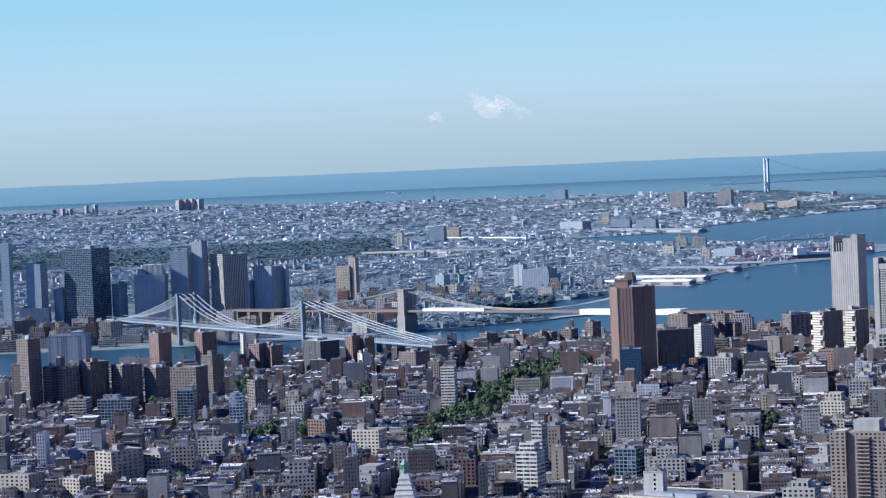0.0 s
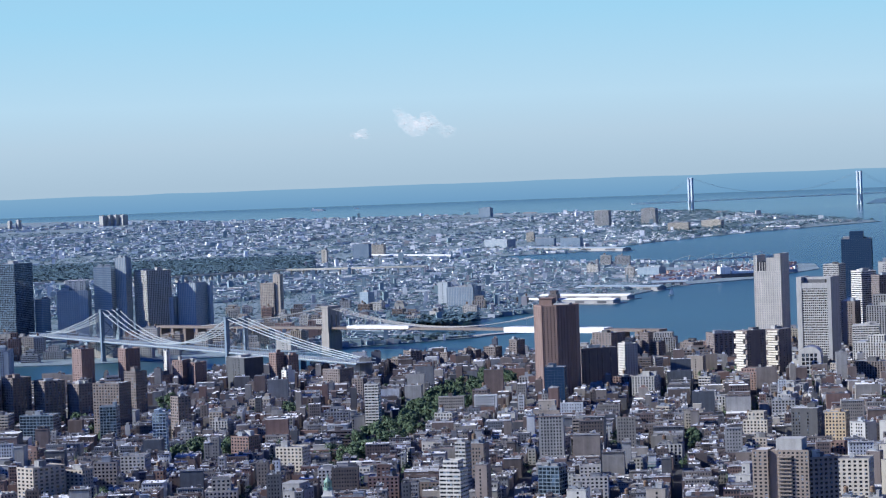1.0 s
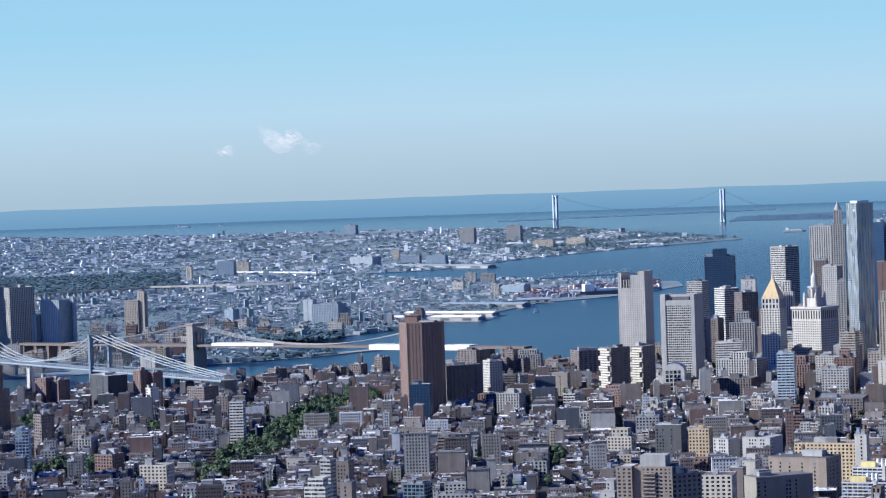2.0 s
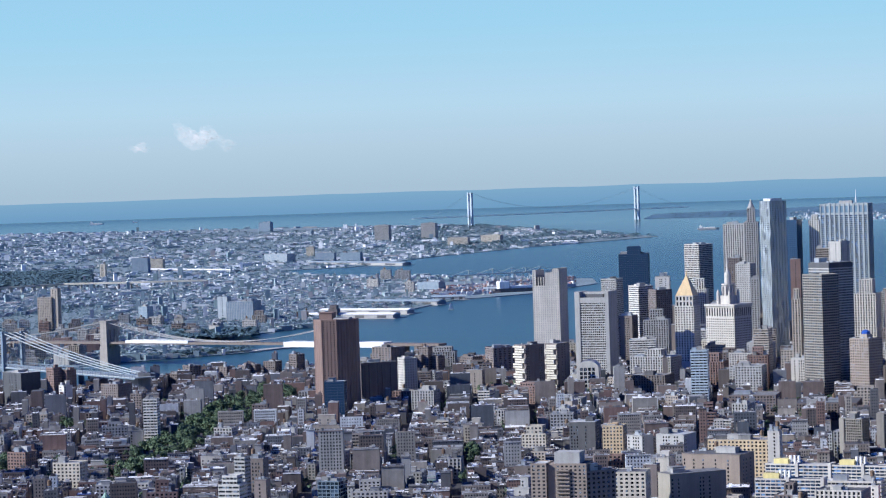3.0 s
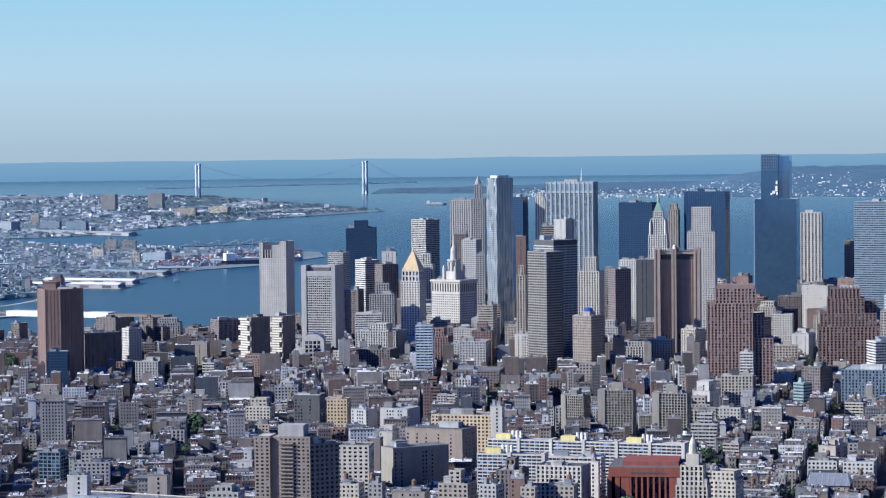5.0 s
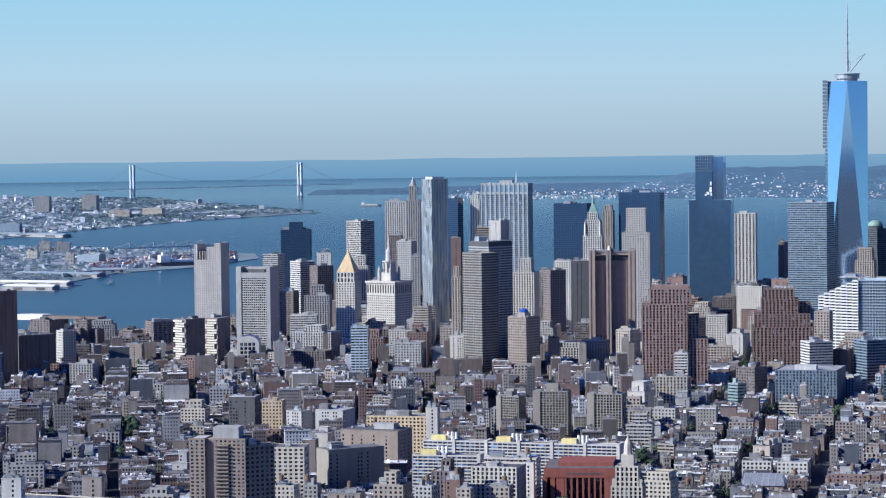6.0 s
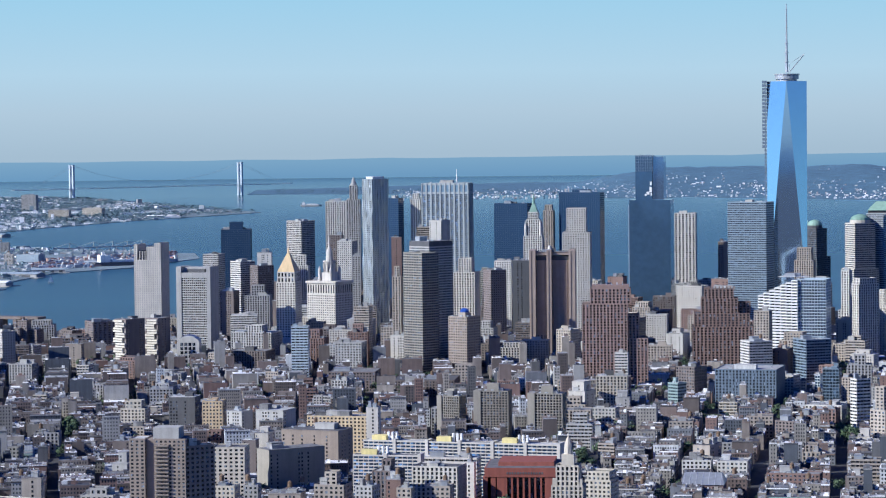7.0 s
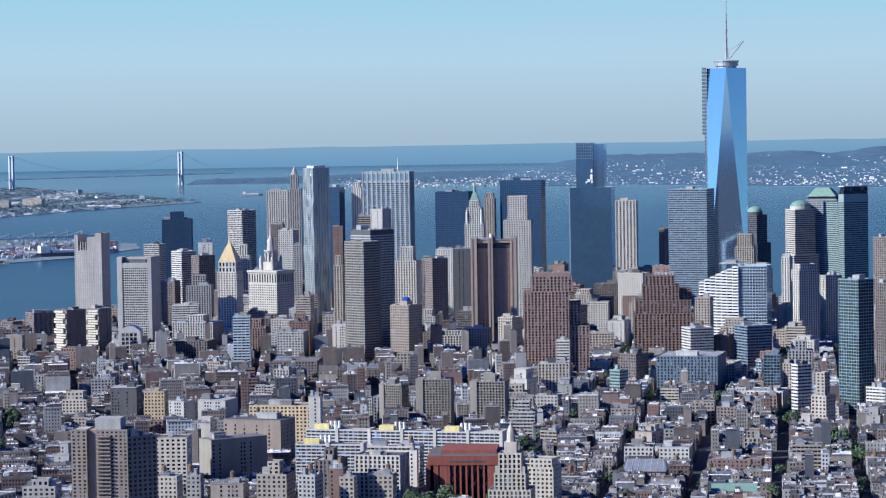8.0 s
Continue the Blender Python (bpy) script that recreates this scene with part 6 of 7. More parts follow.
def house(bag, cx, cy, ang, u0, u1, v0, v1, h, rng, rich):
    """One row house or loft: walls, roof behind a parapet, bulkheads, windows."""
    tone, rt = rng.random(), rng.random() ** 1.15
    bag.turned(cx, cy, ang, u0, u1, v0, v1, 0, h, 0, tone)
    p = 0.35
    rh = h + rng.uniform(0.25, 0.7)
    distant = math.hypot(cx, cy) > 3200
    for a in () if distant else ((u0, u1, v0, v0 + p), (u0, u0 + p, v0 + p, v1), (u1 - p, u1, v0 + p, v1)) + (((u0, u1, v1 - p, v1),) if rich else ()):
        bag.turned(cx, cy, ang, *a, h, rh, 0, tone)
    bag.turned(cx, cy, ang, u0 + p, u1 - p, v0 + p, v1 - p, h, h + 0.06, 1, rt)
    if not distant and rng.random() < 0.7:
        bag.turned(cx, cy, ang, u0 + 0.1, u1 - 0.1, v0 - 0.45, v0, h - rng.uniform(0.7, 1.3), h + 0.1, 1, rng.random())
    for i in range(rng.choice((1, 1, 2, 2, 3))):
        bu, bv = rng.uniform(1.0, 2.4), rng.uniform(1.0, 2.4)
        if u1 - u0 < 2 * bu + 2 or v1 - v0 < 2 * bv + 2:
            continue
        mu, mv = rng.uniform(u0 + bu + 0.6, u1 - bu - 0.6), rng.uniform(v0 + bv + 0.6, v1 - bv - 0.6)
        bag.turned(cx, cy, ang, mu - bu, mu + bu, mv - bv, mv + bv, h, h + rng.uniform(1.5, 3.4), rng.choice((0, 1)), rng.random())
    for i in range(rng.randint(3, 7) if rich else rng.randint(0, 2) if distant else rng.randint(2, 4)):
        mu, mv, s = rng.uniform(u0 + 1, u1 - 1), rng.uniform(v0 + 1, v1 - 1), rng.uniform(0.3, 0.8)
        bag.turned(cx, cy, ang, mu - s, mu + s, mv - s, mv + s, h, h + rng.uniform(1, 2.6), rng.choice((0, 1, 1)), rng.random())
    c, s = math.cos(ang), math.sin(ang)

    def world_of(u, v, z):
        return cx + c * u - s * v, cy + s * u + c * v, z

    nf = max(2, int(h / 3.5))
    fh = (h - 1.0) / nf
    ww = rng.uniform(0.9, 1.5)
    wh = min(fh * 0.6, rng.uniform(1.5, 2.1))
    gap = rng.uniform(2.3, 3.4)
    faces = []
    if (cx, cy) != (0, 0) and math.hypot(cx, cy) > 3500:
        return
    if rng.random() < 0.6:
        faces.append(((u0, v0 - 0.05), (1, 0), u1 - u0))
    if rich:
        faces.append(((u1 + 0.05, v0), (0, 1), v1 - v0))
        faces.append(((u0 - 0.05, v1), (0, -1), v1 - v0))
    for (fu, fv), (du, dv), length in faces:
        n = int((length - 1) / gap)
        off = (length - n * gap) / 2 + (gap - ww) / 2
        for i in range(n):
            a = off + i * gap
            for k in range(nf):
                z = 1.2 + k * fh
                bag.quad(world_of(fu + du * a, fv + dv * a, z), ((c * du - s * dv) * ww, (s * du + c * dv) * ww, 0), (0, 0, wh), 2, rng.random())


ISLAND = [polar(t - 209, d - 55) for t, d in MANHATTAN]
LOTS = []


def quarter(seed, turn, lo, hi, far, base, spread, tall, aves, depth, across, first=None):
    """A quarter of the town: long blocks along its avenues, cut into lots."""
    rng = random.Random(seed)
    ang = radians(-turn)
    c, s = math.cos(ang), math.sin(ang)
    pitch = 2 * depth + aves
    mid = polar((lo + hi) / 2, 3000)
    u_mid, v_mid = c * mid[0] + s * mid[1], -s * mid[0] + c * mid[1]
    if first is not None:
        u_mid = first + round((u_mid - first) / pitch) * pitch

    def lot(u0, u1, v0, v1, w):
        um, vm = (u0 + u1) / 2, (v0 + v1) / 2
        x, y = c * um - s * vm, s * um + c * vm
        dist, bearing = math.hypot(x, y), math.degrees(math.atan2(x, y))
        h = max(8, rng.gauss(base, spread))
        if rng.random() < tall and w > 7:
            h *= rng.uniform(1.5, 2.2)
        if dist < 2380:
            h = min(h, 19)
        elif lo == -9.2 and dist < 2850:
            h = min(h * 0.75, 34)
        keep = lo <= bearing < hi and 2080 < dist < far and inside(ISLAND, x, y) and not taken(x, y, min(u1 - u0, v1 - v0) * 0.5 + 4)
        if keep:
            LOTS.append((dist, x, y, ang, (u0 - um, u1 - um, v0 - vm, v1 - vm), h, rng.randrange(1 << 30)))

    widths = (6, 6.5, 7, 7.5, 7.5, 8, 9, 10, 12, 13, 15, 15, 18, 22, 26)
    for iu in range(-16, 17):
        ua = u_mid + iu * pitch
        ub = ua + 2 * depth
        line, edge = ua, ub
        v = v_mid - 1300 + rng.uniform(0, 20)
        while v < v_mid + 2000:
            end = v + rng.uniform(90, 200)
            shift = rng.uniform(-4.5, 4.5)
            ua, ub = line + shift, edge + rng.uniform(-4.5, 4.5)
            if rng.random() < across:
                while v < end:
                    deep, u = rng.uniform(15, 20), ua + rng.uniform(-1, 1)
                    gap = rng.choice((0.5, 9))
                    while u < ub - 5:
                        w = min(rng.choice(widths), ub - u)
                        d = deep + gap - 0.1 if u < ua + 2 or u + w > ub - 5 else deep * rng.uniform(0.75, 1.0)
                        lot(u, u + w - 0.1, v, v + d, w)
                        u += w
                    v += deep + gap
            else:
                for half in (0, 1):
                    q = v
                    while q < end - 5:
                        w = rng.choice(widths)
                        yard = rng.uniform(2, 11)
                        lot(*((ua, line + depth - yard) if half == 0 else (line + depth + yard, ub)), q, q + w - 0.1, w)
                        q += w
                v = end
            v += 9


quarter(1, -17, -30.6, -19.2, 4350, 15.5, 4.2, 0.10, 16, 30, 0.7)
quarter(2, -12.4, -19.2, -9.2, 4500, 16, 4.2, 0.10, 14, 33, 0.55, -51)
quarter(3, -6.5, -9.2, -1.9, 4700, 17, 4.6, 0.10, 15, 31, 0.7)
quarter(4, 3.2, -1.9, 6.4, 4400, 14.5, 3.6, 0.07, 14, 30, 0.8, -87)
LOTS.sort(key=lambda r: r[0])


def row_house(x, y, ang, size, h, seed):
    """A house of its own in the nearest streets."""
    rng = random.Random(seed)
    u0, u1, v0, v1 = size
    b = Bag()
    house(b, 0, 0, 0, u0, u1, v0, v1, h, rng, True)
    ob = thing("row_house", x, y, math.degrees(ang), rng.choice(("brick row house with a flat roof and bulkhead", "old walk-up house with parapet and roof vents", "masonry loft with flat tarred roof")), "house", "houses of the near streets")
    names = (("wall", WALLS), ("roof", ROOFS), ("glazing", WINDOWS))
    for k, (nm, m) in enumerate(names):
        sub = Bag()
        sub.boxes = [(*q[:10], 0, q[11]) for q in b.boxes if q[10] == k]
        sub.quads = [(*q[:9], 0, q[10]) for q in b.quads if q[9] == k]
        if sub.boxes or sub.quads:
            tagged(part(nm, sub, m, ob), kind="stuff" if nm == "glazing" else "")
    if rng.random() < 0.3 and u1 - u0 > 10 and v1 - v0 > 8:
        water_tank(ob, (u0 + u1) / 2 + rng.uniform(-4, 4), (v0 + v1) / 2, h)


NEAR = [q for q in LOTS if q[0] > 2390][:300]
REST = [q for q in LOTS if q not in NEAR]
for dist, x, y, ang, size, h, seed in NEAR:
    row_house(x, y, ang, size, h, seed)
for dist, x, y, ang, size, h, seed in REST:
    house(TOWN, x, y, ang, *size, h, random.Random(seed), dist < 2650)
tagged(new("town_blocks", TOWN.mesh("town_blocks", [WALLS, ROOFS, WINDOWS])), "dense streets of low brick and stone houses", "houses", kind="stuff")

# ---- far boroughs ----
SHORE = [polar(t - 209, d - 0) for t, d in BROOKLYN]


def far_town(name, label, seed, count, t0, t1, d0, d1, test, small=1.0):
    rng = random.Random(seed)
    b = Bag()
    k = 0
    while k < count:
        t, d = rng.uniform(t0, t1), math.sqrt(rng.uniform(d0 * d0, d1 * d1))
        d = d0 + (d - d0) * rng.uniform(0.55, 1.0)
        x, y = polar(t - 209, d)
        k += 1
        z = test(x, y, t, d)
        if z is None or taken(x, y, 12):
            continue
        size = small * (0.30 + d / 15000)
        w, l, h = rng.uniform(7, 22) * size, rng.uniform(7, 15) * size, rng.choice((3, 4, 4, 5, 5, 6, 6, 7, 8, 9))
        if rng.random() < 0.035:
            w, l, h = w * 2.8, l * 2.0, h * 1.3
        elif rng.random() < 0.012:
            w, l, h = w * 0.8, l * 0.8, rng.uniform(14, 30)
        ang = radians(209 - t + rng.choice((-9, -4, 0, 5, 21)) + rng.uniform(-4, 4))
        tone = rng.random()
        # whiter houses farther out, so that the tones carry the haze
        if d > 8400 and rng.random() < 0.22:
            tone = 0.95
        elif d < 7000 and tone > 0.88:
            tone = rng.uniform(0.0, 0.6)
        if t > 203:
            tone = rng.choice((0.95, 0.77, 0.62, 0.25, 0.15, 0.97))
        b.turned(x, y, ang, -w / 2, w / 2, -l / 2, l / 2, z - (12 if z > 1 else 2), z + h, 0, tone)
        c, s = math.cos(ang), math.sin(ang)
        q, p = w / 2 - 0.3, l / 2 - 0.3
        b.quad((x - c * q + s * p, y - s * q - c * p, z + h + 0.1), (2 * q * c, 2 * q * s, 0), (-2 * p * s, 2 * p * c, 0), 1, rng.random())
    return tagged(new(name, b.mesh(name, [HAZEWALLS, HAZEROOFS])), label, "houses", kind="stuff")


def leafy(x, y):
    """How green a district of the far borough is."""
    return noise.noise((x * 0.0011, y * 0.00045, 4)) + 0.5 * noise.noise((x * 0.004, y * 0.0013, 9))


def on_shore(x, y, t, d):
    if leafy(x, y) > 0.26 or (t < 187.4 + noise.noise((d * 0.004, 1, 1)) and 8650 < d < 10200) or (194.9 < t and 6950 < d < 8100):
        return None
    if t > 195.5 and d > 12000 and leafy(x * 2, y * 2) > -0.12:
        return None
    return 0 if inside(SHORE, x, y) else None


far_town("far_houses", "low houses of the far borough in pale haze tints", 11, 34000, 178, 200, 5000, 9000, on_shore)
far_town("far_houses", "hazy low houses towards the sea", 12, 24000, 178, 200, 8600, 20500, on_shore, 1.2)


def on_hill(x, y, t, d):
    f = (d - 14900) / 4100
    if d > 14900:
        return max(0.0, 0.9 * (95 + 4.5 * (t - 206)) * math.sin(min(1, f * 1.3) * math.pi / 2) ** 1.6 * math.sin(max(0, min(1, (t - 206) / 2.2)) * math.pi / 2))
    return 0 if d - 13400 - (214 - t) * 275 - 250 > 0 else None


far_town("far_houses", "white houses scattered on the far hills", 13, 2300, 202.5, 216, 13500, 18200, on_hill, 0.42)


def leaf_clump(bag, x, y, z, r, rng, n):
    """Many small leafy facets in a loose rounded mass."""
    for i in range(n):
        a, e, q = rng.uniform(0, math.tau), math.asin(rng.uniform(-0.55, 1)), r * rng.uniform(0.55, 1.05)
        px, py, pz = x + q * math.cos(a) * math.cos(e), y + q * math.sin(a) * math.cos(e), z + q * 0.85 * math.sin(e)
        s = r * rng.uniform(0.22, 0.42)
        out = Vector((math.cos(a) * math.cos(e) + rng.gauss(0, 0.3), math.sin(a) * math.cos(e) + rng.gauss(0, 0.3), math.sin(e) + 0.5 + rng.gauss(0, 0.3))).normalized()
        u = Vector((rng.gauss(0, 1), rng.gauss(0, 1), rng.gauss(0, 1))).cross(out).normalized() * s
        w = out.cross(u)
        bag.quad((px - (u.x + w.x) / 2, py - (u.y + w.y) / 2, pz - (u.z + w.z) / 2), u, w)


def tree(seed, h):
    rng = random.Random(seed)
    ob = tagged(new("tree"), "leafy green street tree with a full crown", "tree", "trees of the parks and streets")
    t = Bag()
    t.frustum(0, 0, 0, h * 0.45, 0.45, 0.28, 7)
    for i in range(5):
        a = i * math.tau / 5 + rng.uniform(-0.4, 0.4)
        t.beam((0, 0, h * rng.uniform(0.28, 0.44)), (h * 0.24 * math.cos(a), h * 0.24 * math.sin(a), h * 0.66), 0.14, 5)
    part("trunk", t, BARK, ob)
    c = Bag()
    for i in range(9):
        a, q = rng.uniform(0, math.tau), h * rng.uniform(0.05, 0.28)
        leaf_clump(c, q * math.cos(a), q * math.sin(a), h * rng.uniform(0.45, 0.86), h * rng.uniform(0.17, 0.26), rng, 40)
    part("crown", c, LEAF, ob)
    return ob


TREES = [tree(40 + i, 11 + 1.5 * i) for i in range(5)]
for i, ob in enumerate(TREES):
    ob.matrix_basis = place(-1228 + i * 13, 2850)
rng = random.Random(77)
spots = []
for k, (px, py, prz, pw, pd) in enumerate(PARKS):
    for i in range((112, 96, 20, 18, 16, 10, 6, 12, 10, 4, 9, 3, 3, 6, 14, 8, 8, 4, 4, 6, 4)[k]):
        u, v = rng.uniform(-0.5, 0.5) * pw, rng.uniform(-0.5, 0.5) * pd
        c, s = math.cos(radians(prz)), math.sin(radians(prz))
        spots.append((px + c * u - s * v, py + s * u + c * v))
for x, y in spots:
    copy_thing(rng.choice(TREES), place(x, y, rng.uniform(0, 360)) @ Matrix.Diagonal((*([rng.uniform(1.05, 1.6)] * 3), 1)))

def canopy(bag, x, y, z, r, rng, n):
    """A far tree: a loose mound of leafy facets that lie along its crown."""
    for i in range(n):
        a, q = rng.uniform(0, math.tau), math.sqrt(rng.random())
        px, py, pz = x + r * q * math.cos(a), y + r * q * math.sin(a), z + r * 0.75 * math.sqrt(1.02 - q * q) + rng.uniform(-0.1, 0.1) * r
        s = r * rng.uniform(0.45, 0.7)
        tip = Vector((q * math.cos(a) * 0.6 + rng.gauss(0, 0.12), q * math.sin(a) * 0.6 + rng.gauss(0, 0.12), 1.4)).normalized()
        u = Vector((rng.gauss(0, 1), rng.gauss(0, 1), 0)).cross(tip).normalized() * s
        w = tip.cross(u)
        bag.quad((px - (u.x + w.x) / 2, py - (u.y + w.y) / 2, pz - (u.z + w.z) / 2), u, w)


LEAVES = Bag()
rng = random.Random(19)
cells = {}
for dist, x, y, ang, size, h, seed in LOTS:
    cells.setdefault((int(x // 40), int(y // 40)), []).append((x, y, math.cos(ang), math.sin(ang), size))


def open_ground(x, y, r):
    """Whether a spot lies clear of every house and tower."""
    for i in (-1, 0, 1):
        for j in (-1, 0, 1):
            for hx, hy, c, s, (u0, u1, v0, v1) in cells.get((int(x // 40) + i, int(y // 40) + j), ()):
                u, v = c * (x - hx) + s * (y - hy), -s * (x - hx) + c * (y - hy)
                if u0 - r < u < u1 + r and v0 - r < v < v1 + r:
                    return False
    return not taken(x, y, r)


for i in range(5200):
    t, d = rng.uniform(179, 215.5), rng.uniform(2250, 4000)
    x, y = polar(t - 209, d)
    if noise.noise((x * 0.006, y * 0.004, 7)) > 0.02 and open_ground(x, y, 1.5) and inside(ISLAND, x, y):
        r = rng.uniform(3.5, 6.0)
        for k in range(3):
            leaf_clump(LEAVES, x + rng.uniform(-2, 2), y + rng.uniform(-2, 2), rng.uniform(6, 14), r * rng.uniform(0.6, 0.9), rng, 26)
tagged(new("yard_trees", LEAVES.mesh("yard_trees", [LEAF])), "green treetops in yards and along the streets", "trees", kind="stuff")

WOOD = Bag()
rng = random.Random(5)
for i in range(9000):
    t, d = rng.uniform(178.5, 187.8), rng.uniform(8700, 10150)
    canopy(WOOD, *polar(t - 209, d), 3 + rng.uniform(0, 2), rng.uniform(9, 15), rng, 7)
for i in range(17000):
    t, d = rng.uniform(179, 200), rng.uniform(5100, 16500)
    x, y = polar(t - 209, d)
    if leafy(x, y) > rng.uniform(-0.5, 0.3) and not (194.9 < t and 6950 < d < 8100) and inside(SHORE, x, y):
        canopy(WOOD, x, y, 2.5, rng.uniform(4, 8) * (0.5 + d / 12000), rng, 7)
for i in range(9000):
    t, d = rng.uniform(179, 194.6), rng.uniform(5000, 7300)
    x, y = polar(t - 209, d)
    if noise.noise((x * 0.003, y * 0.002, 2)) > rng.uniform(-0.5, 0.35) and inside(SHORE, x, y) and not taken(x, y, 2):
        canopy(WOOD, x, y, 3, rng.uniform(4, 7.5), rng, 7)
for i in range(420):
    t, d = rng.uniform(189.4, 191.2), rng.uniform(5480, 5750)
    canopy(WOOD, *polar(t - 209, d), 8, rng.uniform(7, 11), rng, 14)
for i in range(160):
    t = rng.uniform(188.9, 191.0)
    canopy(WOOD, *polar(t - 209, 5040 + (t - 188.9) * 60 + rng.uniform(-15, 40)), 4, rng.uniform(5, 8), rng, 14)
for i in range(3600):
    t, d = rng.uniform(194.2, 199.6), rng.uniform(11200, 16500)
    x, y = polar(t - 209, d)
    if inside(SHORE, x, y) and leafy(x * 2, y * 2) > rng.uniform(-0.35, 0.05):
        canopy(WOOD, x, y, 3, rng.uniform(8, 15), rng, 8)
for i in range(380):
    t = rng.uniform(199.9, 206.5)
    canopy(WOOD, *polar(t - 209, 17150 - (t - 199.7) * 215 + rng.uniform(0, 1500)), 1, rng.uniform(6, 11), rng, 8)
tagged(new("far_woods", WOOD.mesh("far_woods", [HAZELEAF])), "park woods between far houses, blued for haze", "trees", kind="stuff")

# ---- piers, boats and cloud ----


def shed(t0, t1, d, d1, deep, h, roof, label):
    x0, y0 = polar(t0 - 209, d)
    x1, y1 = polar(t1 - 209, d1)
    ob = thing("pier_shed", (x0 + x1) / 2, (y0 + y1) / 2, math.degrees(math.atan2(y1 - y0, x1 - x0)), label, "shed", "pier sheds")
    w = math.hypot(x1 - x0, y1 - y0)
    b = Bag()
    b.box(-w / 2, w / 2, -deep / 2, deep / 2, -2, h)
    part("wall", b, GREY, ob)
    r = Bag()
    r.solid([(-w / 2 - 1, -deep / 2 - 1, h), (w / 2 + 1, -deep / 2 - 1, h), (w / 2 + 1, 0, h + 4), (-w / 2 - 1, 0, h + 4), (w / 2 + 1, deep / 2 + 1, h), (-w / 2 - 1, deep / 2 + 1, h)], [(0, 1, 2, 3), (3, 2, 4, 5), (1, 4, 2), (5, 0, 3)])
    part("roof", r, roof, ob, "metal roof")
    for k in range(4):
        dd = Bag()
        dd.box(-w / 2 + (k + 0.3) * w / 4, -w / 2 + (k + 0.7) * w / 4, -deep / 2 - 0.3, -deep / 2, -1, h * 0.7)
        part("door", dd, DARK, ob)
    p = Bag()
    p.box(-w / 2 - 12, w / 2 + 12, -deep / 2 - 12, deep / 2 + 12, -6, -0.8)
    part("pier", p, GREY, ob)


for t0, t1, d0, d1, deep, m in ((192.6, 194.45, 6500, 6370, 34, WRAP), (192.3, 194.15, 6320, 6200, 34, WRAP), (193.4, 195.1, 6900, 6760, 40, HAZEGREY), (194.9, 195.6, 7000, 7000, 40, HAZEGREY), (196.0, 197.0, 7400, 7400, 40, HAZEGREY), (188.95, 190.8, 9980, 9600, 40, WRAP), (192.4, 194.4, 10200, 9760, 40, HAZEGREY), (197.3, 198.0, 12000, 12000, 50, WRAP)):
    shed(t0, t1, d0, d1, deep, 7, m, "long white-roofed pier shed on the waterfront" if m is WRAP else "long grey-roofed pier shed on the waterfront")


def viaduct():
    """A raised motorway over the low roofs of the far borough."""
    ob = thing("viaduct", 0, 0, 0, "long pale motorway viaduct on concrete piers", "viaduct")
    stops = [polar(t - 209, d) for t, d in ((183.6, 7950), (185.3, 8250), (187.2, 8420), (188.9, 8330), (190.2, 8300))]
    for (x0, y0), (x1, y1) in zip(stops, stops[1:]):
        c, ang, w = ((x0 + x1) / 2, (y0 + y1) / 2), math.atan2(y1 - y0, x1 - x0), math.hypot(x1 - x0, y1 - y0)
        deck = Bag()
        deck.turned(*c, ang, -w / 2, w / 2, -11, 11, 19, 22)
        span = part("deck", deck, CREAM, ob)
        for side in (-1, 1):
            rail = Bag()
            rail.turned(*c, ang, -w / 2, w / 2, side * 11 - 0.4, side * 11 + 0.4, 22, 23.4)
            part("parapet", rail, CREAM, span)
        for k in range(int(w / 40)):
            pier = Bag()
            pier.turned(*c, ang, -w / 2 + 20 + k * 40 - 1.5, -w / 2 + 20 + k * 40 + 1.5, -8, 8, -1, 19)
            part("pier", pier, GREY, span)


viaduct()


def crane(t, d, h=42, colour=None):
    x, y = polar(t - 209, d)
    ob = thing("harbour_crane", x, y, 25, "tall pale harbour crane on the container quay", "crane", "quay cranes")
    leg = Bag()
    for sx in (-9, 9):
        for sy in (-7, 7):
            leg.box(sx - 0.8, sx + 0.8, sy - 0.8, sy + 0.8, -1, h)
    leg.box(-9, 9, -7.5, -6.5, h * 0.4, h * 0.45)
    leg.box(-9, 9, 6.5, 7.5, h * 0.4, h * 0.45)
    part("frame", leg, PALESTEEL, ob)
    jib = Bag()
    jib.box(-45, 40, -2, 2, h, h + 3)
    jib.beam((0, 0, h + 16), (-44, 0, h + 3), 0.6, 4)
    jib.beam((0, 0, h + 16), (38, 0, h + 3), 0.6, 4)
    jib.box(-1, 1, -2, 2, h, h + 16)
    part("jib", jib, PALESTEEL, ob)


for t, d in ((196.2, 7480), (196.6, 7500), (196.9, 7520), (197.2, 7560), (195.7, 7420)):
    crane(t, d)


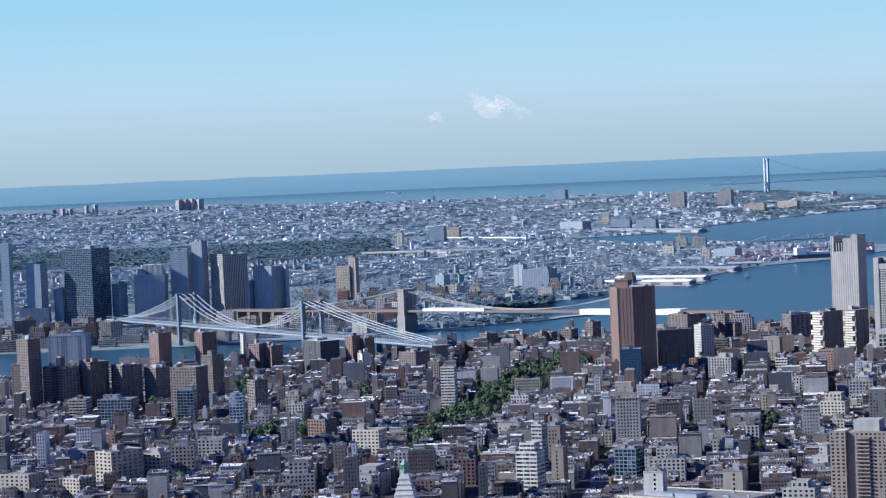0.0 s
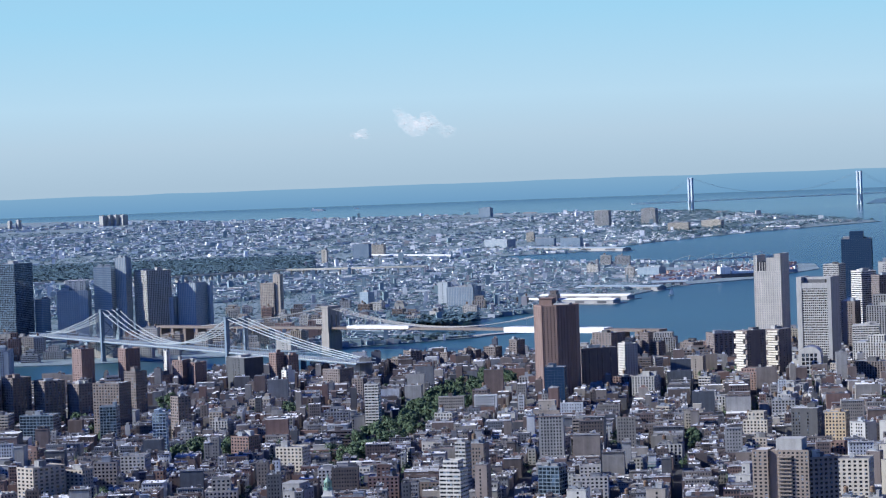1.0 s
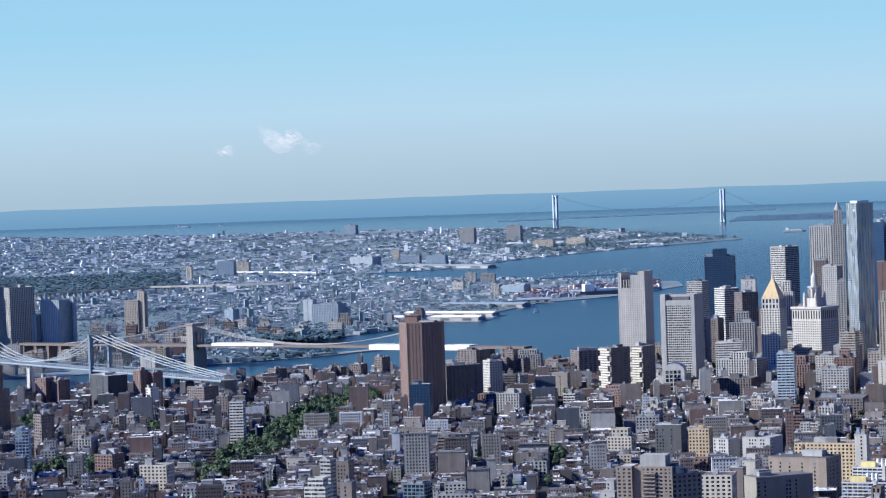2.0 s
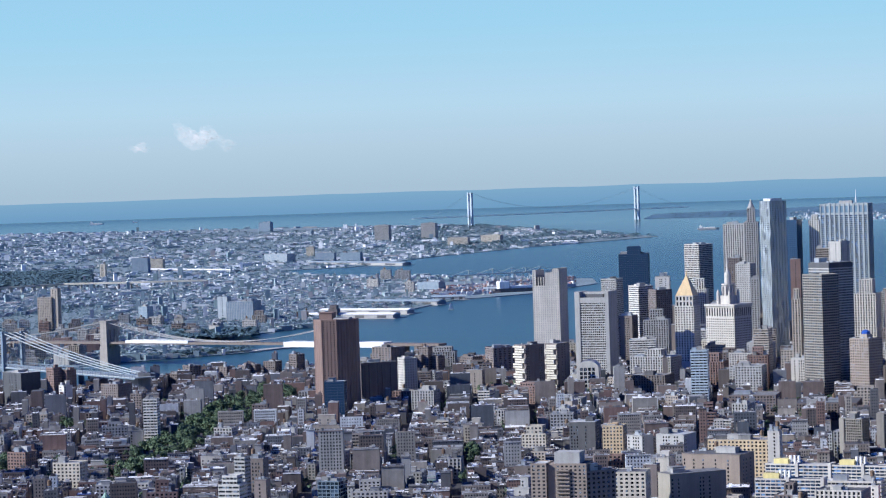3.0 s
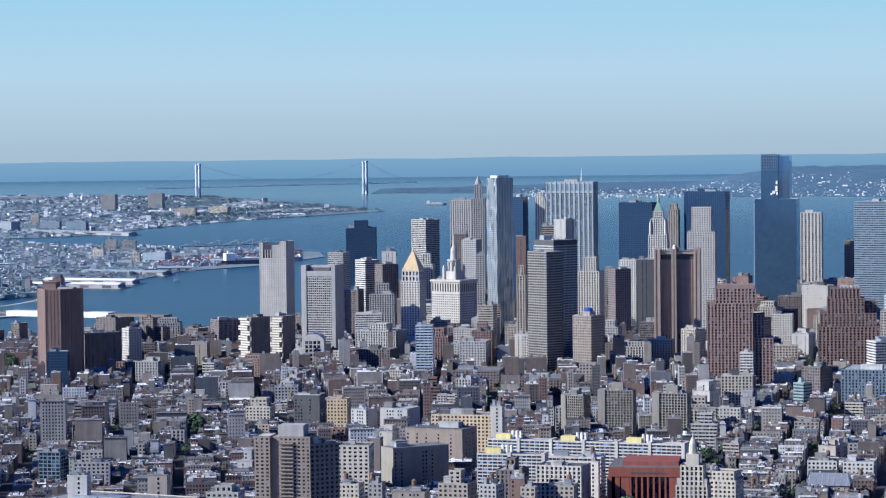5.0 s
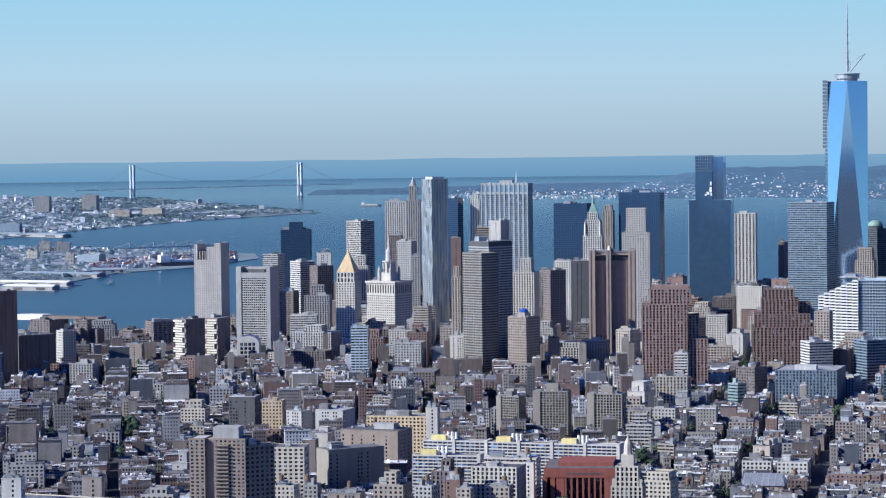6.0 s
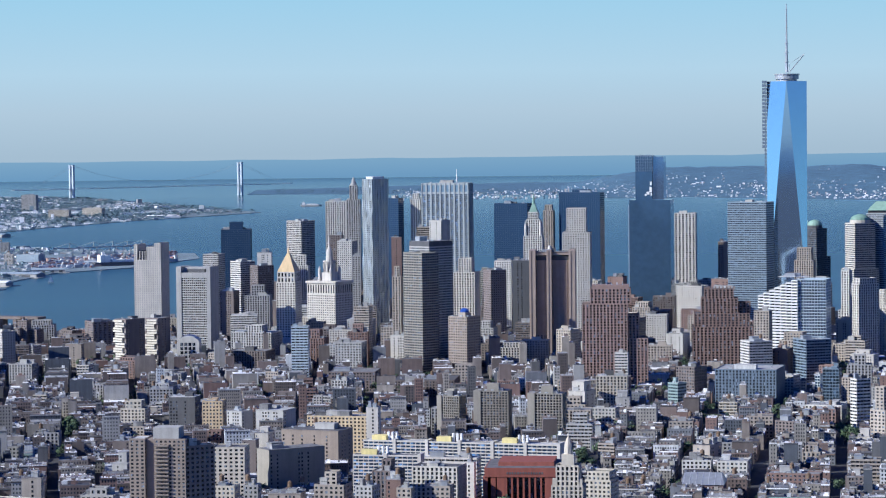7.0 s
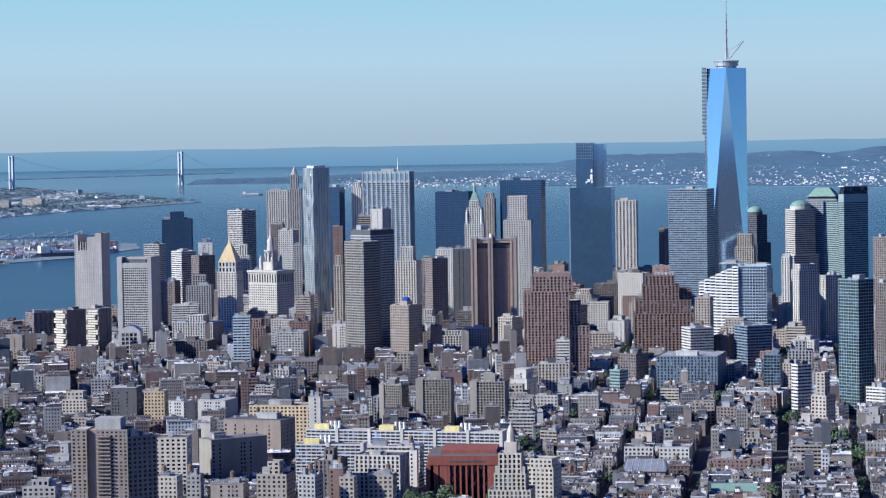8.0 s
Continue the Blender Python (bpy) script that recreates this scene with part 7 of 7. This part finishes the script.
def ship(t, d, length, rz, label, colour):
    x, y = polar(t - 209, d)
    ob = thing("ship", x, y, rz, label, "ship")
    h = Bag()
    l, w = length, length * 0.09
    pts = [(-l / 2, -w), (l * 0.35, -w), (l / 2, 0), (l * 0.35, w), (-l / 2, w)]
    h.solid([(*p, -2.5) for p in pts] + [(*p, length * 0.05) for p in pts], [(i, (i + 1) % 5, 5 + (i + 1) % 5, 5 + i) for i in range(5)] + [(5, 6, 7, 8, 9)])
    part("hull", h, colour, ob)
    s = Bag()
    s.box(-l * 0.42, -l * 0.28, -w * 0.8, w * 0.8, length * 0.05, length * 0.15)
    s.box(-l * 0.24, l * 0.3, -w * 0.8, w * 0.8, length * 0.05, length * 0.085)
    s.box(-l * 0.38, -l * 0.34, -w * 0.2, w * 0.2, length * 0.15, length * 0.19)
    part("deckhouse", s, WRAP, ob)


ship(187.95, 22000, 120, 20, "large pale ship lying in the outer bay", WRAP)
ship(188.75, 22400, 45, 20, "small pale ship in the outer bay", WRAP)
ship(200.75, 13800, 110, 10, "cargo ship off the far shore", GREY)
ship(203.2, 14600, 190, 5, "long red-hulled tanker off the far shore", REDSTONE)
ship(196.9, 7330, 190, 30, "dark-hulled ship along the quay", DARK)


def sail_boat(t, d):
    x, y = polar(t - 209, d)
    ob = thing("sailing_boat", x, y, 30, "small sailing boat with white sails", "boat")
    h = Bag()
    h.solid([(-6, -1.6, -2.2), (3, -1.6, -2.2), (7, 0, -2.2), (3, 1.6, -2.2), (-6, 1.6, -2.2), (-6, -1.8, -0.6), (3, -1.8, -0.6), (8, 0, -0.4), (3, 1.8, -0.6), (-6, 1.8, -0.6)], [(i, (i + 1) % 5, 5 + (i + 1) % 5, 5 + i) for i in range(5)] + [(5, 6, 7, 8, 9)])
    part("hull", h, WHITE, ob)
    s = Bag()
    s.solid([(0.5, 0.1, 0.5), (0.5, 0.1, 18), (-6, 0.9, 1.2), (0.5, -0.1, 0.5), (0.5, -0.1, 18), (-6, 0.7, 1.2)], [(0, 2, 1), (3, 4, 5), (0, 1, 4, 3), (1, 2, 5, 4)])
    part("mainsail", s, WRAP, ob)
    j = Bag()
    j.solid([(1, 0.1, 1), (1, 0.1, 15), (7, 0.4, 0.8), (1, -0.1, 1), (1, -0.1, 15), (7, 0.2, 0.8)], [(0, 1, 2), (3, 5, 4), (0, 3, 4, 1), (1, 4, 5, 2)])
    part("jib", j, WRAP, ob)


sail_boat(195.3, 6480)

YARD = Bag()
rng = random.Random(91)
for i in range(900):
    t = rng.uniform(194.9, 197.9)
    x, y = polar(t - 209, 7050 + (t - 194.9) * 150 + rng.uniform(0, 640))
    ang = radians(25 + rng.choice((0, 90)))
    YARD.turned(x, y, ang, -rng.choice((6, 6, 12, 18)), 6, -2.4, 2.4, -0.4, rng.choice((2.6, 5.2, 7.8)), 0, rng.random())
tagged(new("shipping_containers", YARD.mesh("shipping_containers", [BOXES])), "stacked red, white and blue shipping containers on the quay", "containers", kind="stuff")


def cloud(t, d, z, lumps, seed):
    rng = random.Random(seed)
    x, y = polar(t - 209, d)
    ob = tagged(new("cloud"), "small thin pinkish cloud over the bay", "cloud", kind="structure")
    ob.matrix_basis = place(x, y, 209 - t, z)
    bm = bmesh.new()
    for cx, cz, r in lumps:
        m = Matrix.Translation((cx * K, rng.uniform(-60, 60) * K, cz * K)) @ Matrix.Diagonal((r * K, r * K, r * K * 0.7, 1))
        bmesh.ops.create_icosphere(bm, subdivisions=3, radius=1.0, matrix=m)
    for v in bm.verts:
        n = noise.noise_vector(v.co * 0.12) * 6 + noise.noise_vector(v.co * 0.4) * 2
        v.co += n
    me = bpy.data.meshes.new("cloud")
    bm.to_mesh(me)
    bm.free()
    me.materials.append(CLOUD)
    for p in me.polygons:
        p.use_smooth = True
    puff = new("puffs", me)
    puff.parent = ob


def cloud_material():
    m = bpy.data.materials.new("glowing_thin_cloud")
    m.use_nodes = True
    n, l = m.node_tree.nodes, m.node_tree.links
    n.clear()
    geo = n.new("ShaderNodeNewGeometry")
    tex = n.new("ShaderNodeTexNoise")
    tex.inputs["Scale"].default_value = 0.03
    tex.inputs["Detail"].default_value = 8
    l.new(geo.outputs["Position"], tex.inputs["Vector"])
    ramp = n.new("ShaderNodeMapRange")
    ramp.inputs["From Min"].default_value, ramp.inputs["From Max"].default_value = 0.4, 0.75
    ramp.inputs["To Min"].default_value, ramp.inputs["To Max"].default_value = 0.0, 0.24
    l.new(tex.outputs["Fac"], ramp.inputs["Value"])
    clear = n.new("ShaderNodeBsdfTransparent")
    # the daylight on the cloud is put in as a faint glow
    white = n.new("ShaderNodeEmission")
    white.inputs["Color"].default_value = (0.66, 0.63, 0.66, 1)
    mix = n.new("ShaderNodeMixShader")
    l.new(ramp.outputs["Result"], mix.inputs[0])
    l.new(clear.outputs[0], mix.inputs[1])
    l.new(white.outputs[0], mix.inputs[2])
    out = n.new("ShaderNodeOutputMaterial")
    l.new(mix.outputs[0], out.inputs["Surface"])
    return m


CLOUD = cloud_material()
cloud(190.2, 24000, 690, ((-225, 165, 40), (-200, 120, 56), (-165, 65, 74), (-115, 10, 86), (-55, -30, 98), (10, 10, 80), (42, 72, 56), (70, 20, 74), (120, -40, 90), (190, -60, 70), (255, -72, 44)), 3)
cloud(188.9, 24000, 620, ((-40, 0, 40), (20, 5, 50), (70, 0, 30)), 4)
